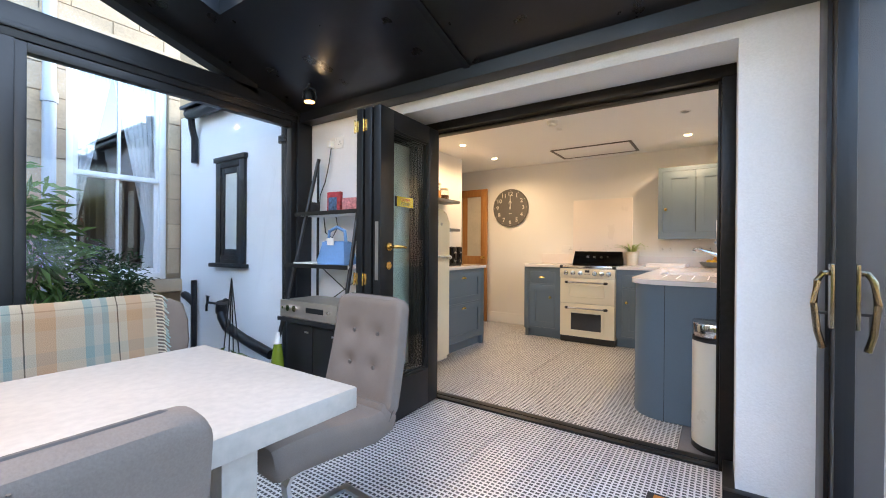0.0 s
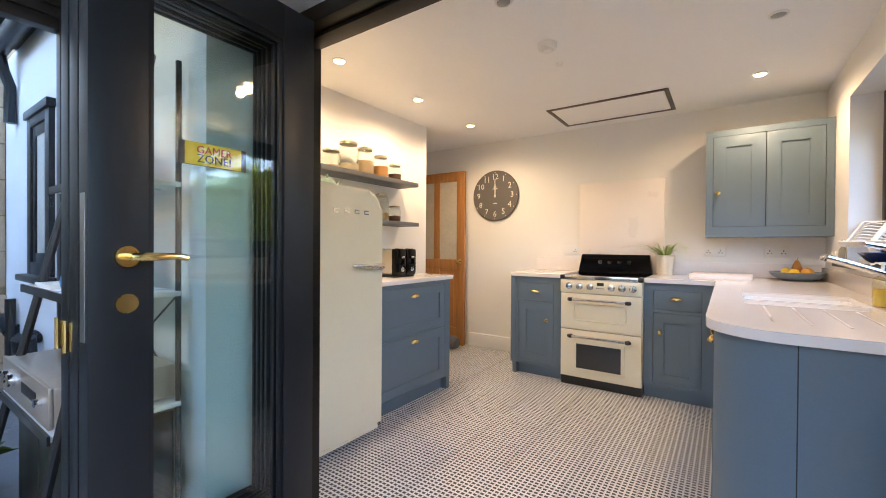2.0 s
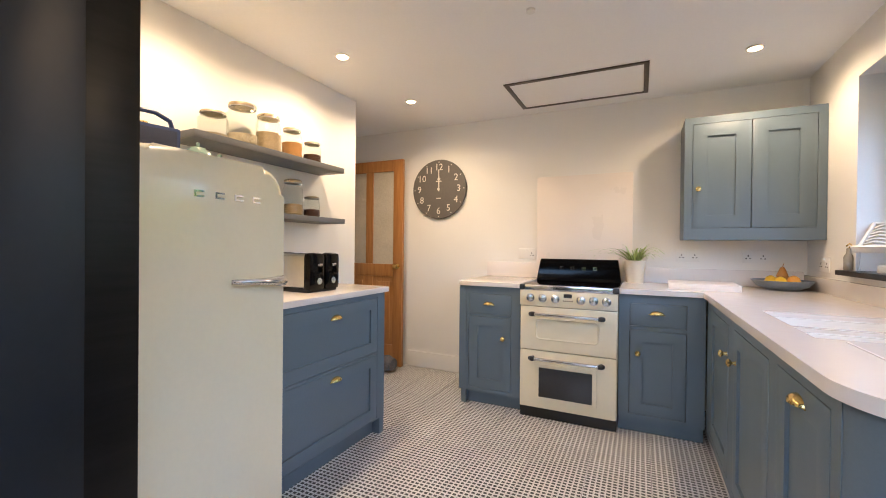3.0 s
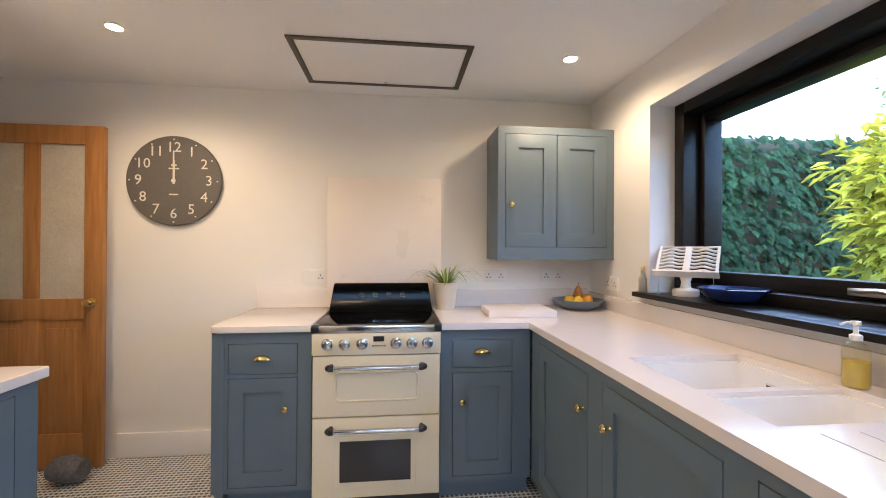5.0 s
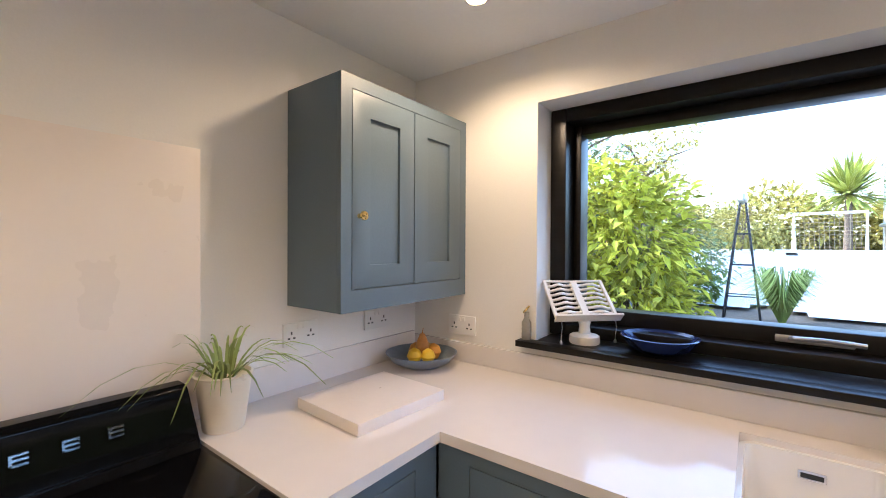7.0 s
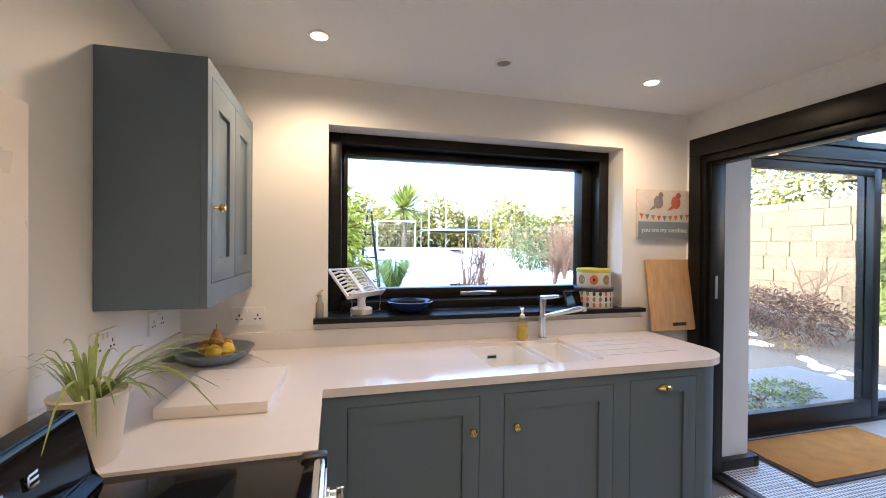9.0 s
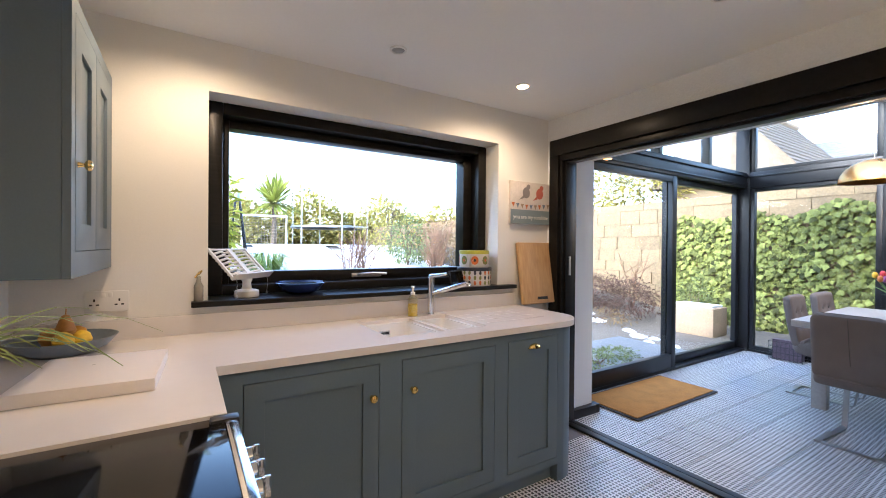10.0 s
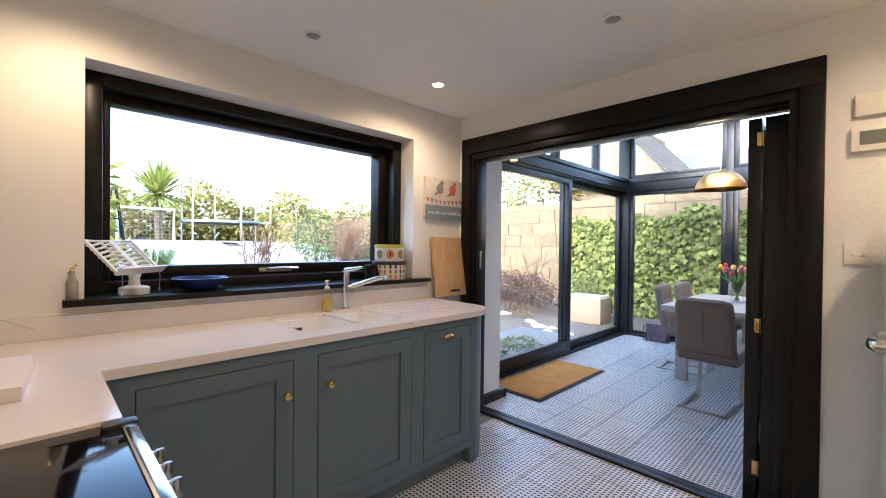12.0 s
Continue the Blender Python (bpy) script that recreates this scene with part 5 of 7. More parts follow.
# ---- house wall stones, sash window, court ----
M_STONE2 = mat("dressed_sandstone", (0.42, 0.31, 0.20), 0.9, var=0.30, scale=3, fine=45, bump=0.08, rnd=0.4)
hw = bpy.data.objects["house_wall"]
_rnd = random.Random(5)
z = -0.1
while z < 4.2:
    hgt = _rnd.uniform(0.24, 0.34)
    y = 0.6
    while y < 3.78:
        l = _rnd.uniform(0.35, 0.65)
        y1 = min(y + l, 3.78)
        ov = not (y1 < 2.68 or y > 3.78) and z + hgt > 0.62 and z < 3.08
        if ov:
            y1 = min(y1, 2.68)
        if y1 - y > 0.05:
            part("stone", B((-5.40, y + 0.005, z + 0.005, -5.385 + _rnd.uniform(0, 0.012), y1 - 0.005, z + hgt - 0.005)), M_STONE2, hw)
        y += l
    z += hgt
for a in range(8):
    part("stone", B((-5.40, 3.665, 0.80 + 0.28 * a, -5.375, 3.778, 1.07 + 0.28 * a)), M_STONE2, hw)
    part("stone", B((-5.40, 2.69, 0.80 + 0.28 * a, -5.375, 2.795, 1.07 + 0.28 * a)), M_STONE2, hw)
part("lintel", B((-5.40, 2.55, 2.975, -5.37, 3.778, 3.25), bevel=0.006), M_STONE2, hw, "dressed stone lintel")
part("sill", B((-5.40, 2.62, 0.60, -5.30, 3.778, 0.738), bevel=0.01), M_STONE2, hw, "dressed stone sill")

sw = thing("sash_window", "white painted sash window with tied-back curtains", "window", -5.52, 2.80, 0.74, kind="structure")
W_, H_ = 0.86, 2.23
part("window_frame", B((-0.05, 0, 0, 0.09, 0.06, H_), (-0.05, W_ - 0.06, 0, 0.09, W_, H_), (-0.05, 0.06, H_ - 0.07, 0.09, W_ - 0.06, H_), (-0.05, 0.06, 0, 0.11, W_ - 0.06, 0.07), bevel=0.004), M_WHITEPAINT, sw)
for z0, z1, dx in ((0.07, 1.10, 0.0), (1.06, H_ - 0.07, 0.04)):
    s = part("sash", B((dx, 0.06, z0, dx + 0.035, 0.10, z1), (dx, W_ - 0.10, z0, dx + 0.035, W_ - 0.06, z1), (dx, 0.10, z0, dx + 0.035, W_ - 0.10, z0 + 0.05), (dx, 0.10, z1 - 0.045, dx + 0.035, W_ - 0.10, z1), (dx, W_ / 2 - 0.012, z0 + 0.05, dx + 0.035, W_ / 2 + 0.012, z1 - 0.045), bevel=0.003), M_WHITEPAINT, sw)
    for y0, y1 in ((0.10, W_ / 2 - 0.012), (W_ / 2 + 0.012, W_ - 0.10)):
        g = part("pane", sheet('x', dx + 0.017, y0, z0 + 0.05, y1, z1 - 0.045), glass_mat("sash_glass", gloss=0.30) if dx == 0 and y0 < 0.2 else bpy.data.materials["sash_glass"], s)
        g.visible_shadow = False
M_CURT = mat("sheer_curtain", (0.82, 0.83, 0.84), 0.9, var=0.06, fine=150, bump=0.02)


def curtain(y0, y1, side):
    """Pleated cloth, gathered towards its tie-back side lower down."""
    bm = bmesh.new()
    n, k = 40, 24
    rows = []
    for j in range(k + 1):
        v = j / k
        z = 2.15 * (1 - v)
        gather = 0.25 + 0.75 * abs(v - 0.78) / 0.78 if v < 0.78 else 0.25 + 0.5 * (v - 0.78)
        row = []
        for i in range(n + 1):
            u = i / n
            wdt = (y1 - y0) * min(1, gather)
            y = (y0 + wdt * u) if side < 0 else (y1 - wdt * u)
            row.append(bm.verts.new((-0.12 + 0.022 * math.sin(u * 44) * (0.4 + 0.6 * gather), y, z + 0.03)))
        rows.append(row)
    for a, b in zip(rows, rows[1:]):
        for i in range(n):
            bm.faces.new((a[i], a[i + 1], b[i + 1], b[i]))
    part("curtain", bm, M_CURT, sw, "sheer white curtain tied back")


curtain(0.02, W_ / 2, -1)
curtain(W_ / 2, W_ - 0.02, 1)
# dim room behind the sash window: a plain box, its dimness put into the colour
M_ROOM = mat("dim_room_shade", (0.22, 0.17, 0.15), 0.8, var=0.1)
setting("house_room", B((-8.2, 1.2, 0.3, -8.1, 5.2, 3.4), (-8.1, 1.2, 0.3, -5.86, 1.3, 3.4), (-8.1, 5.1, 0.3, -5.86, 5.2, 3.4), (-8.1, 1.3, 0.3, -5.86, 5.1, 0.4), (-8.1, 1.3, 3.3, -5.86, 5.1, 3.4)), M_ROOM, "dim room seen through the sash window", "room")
M_GREYP = mat("grey_pipe_paint", (0.36, 0.39, 0.43), 0.45, var=0.1)
dp = thing("drainpipe", "grey painted cast iron drainpipe on the stone wall", "drainpipe", -5.30, 2.66, 0)
part("pipe", C((0, 0, -0.05), (0, 0, 4.6), 0.05, seg=16), M_GREYP, dp)
for z in (0.9, 2.4, 3.9):
    part("collar", C((0, 0, z), (0, 0, z + 0.09), 0.062, seg=16), M_GREYP, dp)
# white wall: small window, gutter, pipes
M_GREYW = mat("grey_green_glass", (0.55, 0.56, 0.53), 0.4, var=0.1, bump=0.02)
kw = thing("window_small", "narrow black timber window in the rendered wall", "window", -4.53, YC, 0.90, kind="structure")
part("window_frame", B((0, -0.03, 0.04, 0.09, 0, 1.08), (0.43, -0.03, 0.04, 0.52, 0, 1.08), (0.09, -0.03, 0.99, 0.43, 0, 1.08), (0.09, -0.03, 0.04, 0.43, 0, 0.12), (-0.02, -0.045, 1.05, 0.54, 0, 1.10), bevel=0.004), M_FRAME, kw)
part("sash", B((0.09, -0.018, 0.12, 0.15, 0, 0.99), (0.37, -0.018, 0.12, 0.43, 0, 0.99), (0.15, -0.018, 0.93, 0.37, 0, 0.99), (0.15, -0.018, 0.12, 0.37, 0, 0.18), bevel=0.003), M_FRAME, kw)
part("pane", B((0.15, -0.008, 0.18, 0.37, -0.002, 0.93)), M_GREYW, kw, "obscured pale glass pane")
part("window_sill", B((-0.04, -0.08, 0.0, 0.56, 0, 0.04), bevel=0.006), M_FRAME, kw)
gt = thing("gutter", "dark cast gutter along the rendered wall top", "gutter", 0, 0, 0)
bm = bmesh.new()
tube(bm, [(-4.95, 3.68, 2.50), (-3.3, 3.68, 2.50)], 0.055, 12)
box(bm, -4.98, 3.60, 2.54, -3.2, 3.80, 2.57)
part("channel", bm, M_FRAME, gt)
bm = bmesh.new()
tube(bm, [(-4.90, 3.68, 2.46), (-4.92, 3.70, 2.36), (-4.95, 3.74, 2.26), (-4.95, 3.74, 2.0)], 0.034, 10)
part("swan_neck", bm, M_FRAME, gt)
part("vent_cowl", C((-4.80, 3.80, 2.58), (-4.80, 3.80, 2.70), 0.07, 0.09), M_FRAME, gt)
bm = bmesh.new()
tube(bm, [(-3.30, 3.70, 2.45), (-3.30, 3.72, 2.2), (-3.28, 3.73, 0.0)], 0.05, 12)
cyl(bm, (-3.30, 3.71, 2.16), (-3.30, 3.71, 2.30), 0.068)
cyl(bm, (-3.30, 3.71, 1.98), (-3.30, 3.71, 2.03), 0.066)
part("downpipe", bm, M_FRAME, gt)
wp = thing("waste_pipe", "black waste pipe elbow low on the rendered wall", "pipe", 0, 0, 0)
bm = bmesh.new()
tube(bm, [(-4.33, 3.76, 0.55), (-4.30, 3.70, 0.53), (-4.26, 3.68, 0.42), (-4.15, 3.67, 0.34), (-3.85, 3.67, 0.26), (-3.45, 3.68, 0.18)], 0.045, 12)
cyl(bm, (-4.30, 3.70, 0.46), (-4.27, 3.69, 0.56), 0.058)
part("pipe", bm, M_FRAME, wp)
bm = bmesh.new()
tube(bm, [(-4.95, 3.74, -0.03), (-4.95, 3.74, 0.74)], 0.03, 10)
tube(bm, [(-4.95, 3.74, 0.50), (-5.05, 3.72, 0.56), (-5.16, 3.74, 0.57)], 0.04, 10)
part("soil_stub", bm, M_FRAME, wp)
tpw = thing("garden_tap", "small dark outdoor tap on the rendered wall", "tap", -4.62, 3.78, 0.44)
bm = bmesh.new()
tube(bm, [(0.20, -0.02, 0.08), (0.08, -0.05, 0.09), (0, -0.06, 0.09), (-0.02, -0.06, 0.06), (-0.02, -0.06, 0.0)], 0.012, 8)
cyl(bm, (0.0, -0.06, 0.09), (0.0, -0.06, 0.15), 0.012)
box(bm, -0.03, -0.066, 0.15, 0.03, -0.054, 0.16)
part("spout", bm, M_FRAME, tpw)
# court plants


def stems(bm, base, n, h, spread, r, rnd, forks=2):
    for _ in range(n):
        a = rnd.uniform(0, 6.28)
        d = Vector((math.cos(a), math.sin(a), 0)) * spread * rnd.uniform(0.2, 1)
        p0 = Vector(base)
        p1 = p0 + d * 0.4 + Vector((0, 0, h * 0.5))
        p2 = p0 + d + Vector((0, 0, h * rnd.uniform(0.75, 1.05)))
        tube(bm, [p0, p1, p2], [r, r * 0.7, r * 0.25], 5)
        for _f in range(forks):
            t_ = rnd.uniform(0.3, 0.8)
            q = p0.lerp(p1, min(1, t_ * 1.4)) if t_ < 0.6 else p1.lerp(p2, t_ - 0.4)
            e = q + Vector((rnd.uniform(-1, 1), rnd.uniform(-1, 1), rnd.uniform(0.5, 1.6))) * h * 0.22
            tube(bm, [q, (q + e) / 2 + Vector((0, 0, 0.01)), e], [r * 0.5, r * 0.4, r * 0.15], 4)


M_BARK = mat("bark", (0.14, 0.10, 0.07), 0.9, var=0.3, bump=0.08)
M_BAMB = leaf_mat("bamboo_leaf", (0.085, 0.15, 0.04))
M_CON = leaf_mat("conifer_green", (0.035, 0.07, 0.03))


def shrub(name, label, base, blobs, count, size, material, seed, n=7, h=1.0, spread=0.5, r=0.012, aspect=0.4, droop=0.25):
    s = thing(name, label, "shrub", *base)
    rnd = random.Random(seed)
    bm = bmesh.new()
    stems(bm, (0, 0, 0), n, h, spread, r, rnd)
    part("stems", bm, M_BARK, s)
    lf = leaf_cloud("leaves", "", "", material, blobs, count, size, seed, aspect=aspect, droop=droop)
    lf.parent = s
    lf["kind"] = "stuff"
    return s


shrub("bamboo", "leafy green bamboo growing against the house wall", (-4.55, 2.25, -0.05), [((0, 0, 1.15), (0.34, 0.34, 0.55)), ((0.15, 0.22, 0.85), (0.3, 0.3, 0.4)), ((-0.1, -0.3, 0.8), (0.3, 0.3, 0.5))], 1300, 0.16, M_BAMB, 21, h=1.6, aspect=0.16, droop=0.5)
shrub("box_shrub", "dark green small-leaved shrub in the court", (-4.35, 2.80, -0.05), [((0, 0, 0.80), (0.25, 0.25, 0.32))], 1500, 0.05, M_CON, 22, h=0.7)
pc = thing("potted_conifer", "dark clipped conifer in a white pot", "potted plant", -4.02, 2.80, -0.05)
bm = bmesh.new()
lathe(bm, [(0.13, 0.0), (0.17, 0.28), (0.19, 0.29), (0.19, 0.33), (0.165, 0.33), (0.15, 0.27), (0.0, 0.27)], 24)
part("pot", bm, M_WHITEPAINT, pc, "white glazed pot")
lf = leaf_cloud("foliage", "", "", M_CON, [((0, 0, 0.62), (0.13, 0.13, 0.34))], 1500, 0.05, 23)
lf.parent = pc
lf["kind"] = "stuff"
part("trunk", C((0, 0, 0.25), (0, 0, 0.8), 0.015, 0.006), M_BARK, pc)
tr = thing("planter_trough", "black trough of pink flowers outside the glass", "planter", -3.42, 3.12, -0.05)
part("trough", B((-0.13, -0.30, 0, 0.13, 0.30, 0.17), bevel=0.01), M_DARK, tr)
M_PRIM = leaf_mat("primula_leaf", (0.11, 0.17, 0.045))
lf = leaf_cloud("leaves", "", "", M_PRIM, [((0, -0.12, 0.22), (0.14, 0.18, 0.08)), ((0, 0.14, 0.22), (0.14, 0.16, 0.08))], 110, 0.11, 24, aspect=0.55)
lf.parent = tr
M_PINK = leaf_mat("pink_petal", (0.62, 0.40, 0.42), 0.2)
lf = leaf_cloud("flowers", "", "", M_PINK, [((0.02, -0.2, 0.30), (0.09, 0.09, 0.05)), ((-0.03, 0.02, 0.29), (0.08, 0.08, 0.05))], 80, 0.032, 25, aspect=0.9)
lf.parent = tr
bm = bmesh.new()
for k in range(4):
    tube(bm, [(-3.62 + 0.12 * (k % 2), 3.33 + 0.12 * (k // 2), -0.03), (-3.56, 3.39, 0.85)], 0.005, 5)
tagged(part("plant_canes", bm, M_FRAME), "thin dark plant canes tied in a wigwam", "plant support")
bm = bmesh.new()
box(bm, -5.4, 0.3, -0.045, XG - 0.1, 3.775, -0.035)
setting("gravel_court", bm, M_GRAVEL, "dark grey gravel in the narrow court", "gravel")

# ---- garden ----
wall_leaves("ivy_north", "dark green ivy hanging over the boundary wall", "ivy", M_IVYD, 0.3, 7.5, 8.55, 0.0, 2.55, 9000, 0.10, 12, facing=-1)
setting("garden_wall_north", B((-0.5, 8.60, -0.2, 14, 8.95, 2.55)), M_MORTAR, "boundary wall behind the ivy", "garden wall")
shrub("laurel_shrub", "large lime green variegated shrub outside the window", (2.25, 6.70, 0.06), [((0, 0, 1.40), (0.52, 0.54, 0.62)), ((0.05, 0.02, 0.75), (0.60, 0.60, 0.58)), ((-0.1, 0.2, 1.80), (0.38, 0.38, 0.36))], 4600, 0.125, M_LIME, 31, n=10, h=1.6, aspect=0.42, droop=0.3)
M_GRASS = leaf_mat("green_grass", (0.20, 0.27, 0.07))
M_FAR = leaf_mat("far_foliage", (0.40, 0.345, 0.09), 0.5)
M_OLIVE = leaf_mat("olive_shrub_leaf", (0.20, 0.24, 0.10))
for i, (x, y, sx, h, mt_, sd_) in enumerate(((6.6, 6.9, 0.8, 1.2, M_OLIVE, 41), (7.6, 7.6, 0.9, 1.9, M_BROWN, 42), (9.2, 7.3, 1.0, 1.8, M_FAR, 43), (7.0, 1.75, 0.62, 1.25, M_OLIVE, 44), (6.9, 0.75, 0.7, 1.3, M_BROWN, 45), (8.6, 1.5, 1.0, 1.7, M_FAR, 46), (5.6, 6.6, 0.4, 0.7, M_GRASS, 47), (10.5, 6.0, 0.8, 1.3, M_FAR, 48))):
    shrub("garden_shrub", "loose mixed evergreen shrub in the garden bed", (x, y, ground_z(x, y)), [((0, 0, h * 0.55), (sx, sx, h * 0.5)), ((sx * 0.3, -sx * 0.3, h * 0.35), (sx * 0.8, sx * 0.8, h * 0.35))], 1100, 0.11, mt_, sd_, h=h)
shrub("heather", "purple brown twiggy heather in the bed", (2.5, -0.35, 0.1), [((0, 0, 0.30), (0.9, 0.6, 0.36)), ((0.6, -0.3, 0.3), (0.6, 0.5, 0.36))], 4600, 0.07, M_HEATH, 51, h=0.4, aspect=0.2)
shrub("conifer_shrub", "small dark conifer beside the stone block", (1.35, -1.0, -0.05), [((0, 0, 0.42), (0.32, 0.32, 0.45))], 1300, 0.06, M_OLIVE, 52, h=0.6, aspect=0.2)
shrub("ground_cover", "low russet ground cover along the bed edge", (2.3, 0.4, 0.07), [((0, 0, 0.06), (0.6, 0.35, 0.12)), ((0.8, 0.3, 0.08), (0.6, 0.4, 0.12))], 1200, 0.05, M_BROWN, 53, h=0.1)
shrub("ground_cover", "low brown green ground cover beside the paving", (0.72, 2.45, -0.03), [((0, 0, 0.02), (0.30, 0.42, 0.07)), ((0.15, -0.5, 0.02), (0.22, 0.3, 0.06))], 1500, 0.045, M_OLIVE, 54, h=0.06)
# bare shrubs
_rnd = random.Random(61)
for x, y, h, n in ((3.6, 4.50, 1.35, 9), (4.0, 4.15, 1.25, 9), (5.4, 2.0, 1.3, 16), (6.0, 1.4, 1.4, 16), (2.6, -1.1, 1.1, 4)):
    bm = bmesh.new()
    stems(bm, (x, y, ground_z(x, y) - 0.02), n, h, 0.42, 0.013, _rnd, forks=7)
    tagged(part("bare_shrub", bm, mat("russet_twig", (0.24, 0.14, 0.08), 0.8, var=0.2)), "leafless russet branching shrub", "shrub")
# ornamental grass
bm = bmesh.new()
for _ in range(520):
    a, l = _rnd.uniform(0, 6.28), _rnd.uniform(0.40, 0.95)
    d = Vector((math.cos(a), math.sin(a), 0))
    p = Vector((4.75, 5.48, ground_z(4.75, 5.48)))
    s = Vector((-d.y, d.x, 0)) * 0.006
    q1, q2 = p + d * l * 0.35 + Vector((0, 0, l * 0.8)), p + d * l * 0.85 + Vector((0, 0, l * 0.55))
    v = [bm.verts.new(k) for k in (p - s, p + s, q1 + s, q1 - s, q2)]
    bm.faces.new((v[0], v[1], v[2], v[3]))
    bm.faces.new((v[3], v[2], v[4]))
tagged(part("ornamental_grass", bm, M_GRASS), "arching tuft of green ornamental grass", "grass", kind="stuff")
ob_ = thing("garden_obelisk", "tall dark metal garden obelisk", "obelisk", 4.86, 5.88, ground_z(4.86, 5.88))
for sx in (-1, 1):
    for sy in (-1, 1):
        part("leg", C((sx * 0.2, sy * 0.2, 0), (sx * 0.03, sy * 0.03, 1.55), 0.014, seg=8), M_FRAME, ob_)
for z in (0.35, 0.75, 1.15):
    k = 0.2 - 0.17 * z / 1.55
    bm = bmesh.new()
    tube(bm, [(-k, -k, z), (k, -k, z), (k, k, z), (-k, k, z)], 0.009, 6, closed=True)
    part("ring", bm, M_FRAME, ob_)
bm = bmesh.new()
lathe(bm, [(0.0, 1.53), (0.05, 1.56), (0.06, 1.61), (0.04, 1.66), (0, 1.68)], 12)
part("finial", bm, M_STEEL, ob_)
# goal
gl = thing("goal", "small white football goal with net", "goal", 13.9, 4.1, 1.31, 82)
bm = bmesh.new()
tube(bm, [(-0.75, 0, 0), (-0.75, 0, 1.1), (0.75, 0, 1.1), (0.75, 0, 0)], 0.045, 8)
tube(bm, [(-0.75, 0, 1.1), (-0.75, -0.7, 0.02), (0.75, -0.7, 0.02), (0.75, 0, 1.1)], 0.03, 8)
part("frame", bm, M_WHITEPAINT, gl)
bm = bmesh.new()
for k in range(15):
    x = -0.75 + 1.5 * k / 14
    tube(bm, [(x, -0.02, 1.08), (x, -0.68, 0.03)], 0.006, 4)
for k in range(10):
    f_ = k / 9
    tube(bm, [(-0.75, -0.02 - 0.66 * f_, 1.08 - 1.05 * f_), (0.75, -0.02 - 0.66 * f_, 1.08 - 1.05 * f_)], 0.006, 4)
part("net", bm, mat("tan_net_cord", (0.32, 0.25, 0.15), 0.8), gl)
# trampoline
tm = thing("trampoline", "round garden trampoline with safety net poles", "trampoline", 15.5, 1.2, 1.31)
bm = bmesh.new()
tube(bm, [(1.6 * math.cos(2 * math.pi * k / 28), 1.6 * math.sin(2 * math.pi * k / 28), 0.8) for k in range(28)], 0.05, 8, closed=True)
part("rim", bm, M_STEEL, tm)
part("bed", C((0, 0, 0.78), (0, 0, 0.79), 1.45, seg=28), M_DARK, tm)
for k in range(6):
    a = 2 * math.pi * k / 6
    part("pole", C((1.62 * math.cos(a), 1.62 * math.sin(a), 0), (1.62 * math.cos(a), 1.62 * math.sin(a), 2.6), 0.035, seg=8), M_STEEL, tm)
bm = bmesh.new()
tube(bm, [(1.6 * math.cos(2 * math.pi * k / 28), 1.6 * math.sin(2 * math.pi * k / 28), 2.58) for k in range(28)], 0.02, 6, closed=True)
part("top_rail", bm, M_STEEL, tm)
# palm
pm = thing("palm", "cabbage palm with spiky green crown", "palm tree", 15.5, 3.5, 1.31)
part("trunk", C((0, 0, -0.05), (0, 0, 1.75), 0.11, 0.08), M_BARK, pm)
bm = bmesh.new()
for _ in range(260):
    a, e = _rnd.uniform(0, 6.28), _rnd.uniform(-0.5, 1.4)
    d = Vector((math.cos(a) * math.cos(e), math.sin(a) * math.cos(e), math.sin(e)))
    l = _rnd.uniform(1.1, 1.65)
    s = d.cross(Vector((0, 0, 1))).normalized() * 0.05
    p = Vector((0, 0, 1.75))
    q1, q2 = p + d * l * 0.55, p + d * l - Vector((0, 0, 0.12))
    v = [bm.verts.new(k) for k in (p - s * 0.5, p + s * 0.5, q1 + s, q1 - s, q2)]
    bm.faces.new((v[0], v[1], v[2], v[3]))
    bm.faces.new((v[3], v[2], v[4]))
part("crown", bm, leaf_mat("palm_leaf", (0.34, 0.37, 0.08)), pm)
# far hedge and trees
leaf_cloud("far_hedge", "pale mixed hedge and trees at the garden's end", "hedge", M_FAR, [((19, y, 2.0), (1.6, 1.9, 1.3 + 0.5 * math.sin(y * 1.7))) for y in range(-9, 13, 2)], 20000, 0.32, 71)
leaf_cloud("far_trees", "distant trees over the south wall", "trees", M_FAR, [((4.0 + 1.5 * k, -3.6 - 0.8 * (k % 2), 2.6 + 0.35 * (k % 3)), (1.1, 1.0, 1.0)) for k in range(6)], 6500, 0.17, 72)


def tree(x, y, h, seed, cr, material):
    t = thing("tree", "broad garden tree with an open crown", "tree", x, y, ground_z(x, y) - 0.03)
    rnd = random.Random(seed)
    bm = bmesh.new()
    tube(bm, [(0, 0, 0), (0.08, 0.03, h * 0.3), (0.02, 0.1, h * 0.6), (0.1, 0.0, h * 0.85)], [0.15, 0.12, 0.08, 0.03], 8)
    for _ in range(9):
        z0 = rnd.uniform(0.35, 0.75) * h
        a = rnd.uniform(0, 6.28)
        tube(bm, [(0.05, 0.05, z0), (math.cos(a) * cr * 0.5, math.sin(a) * cr * 0.5, z0 + 0.18 * h), (math.cos(a) * cr, math.sin(a) * cr, z0 + 0.25 * h)], [0.05, 0.035, 0.01], 6)
    part("trunk", bm, M_BARK, t)
    bl = [((rnd.uniform(-1, 1) * cr * 0.7, rnd.uniform(-1, 1) * cr * 0.7, h * rnd.uniform(0.55, 1.0)), (cr * 0.5, cr * 0.5, cr * 0.35)) for _ in range(8)]
    lf = leaf_cloud("crown", "", "", material, bl, 2200, 0.15, seed)
    lf.parent = t


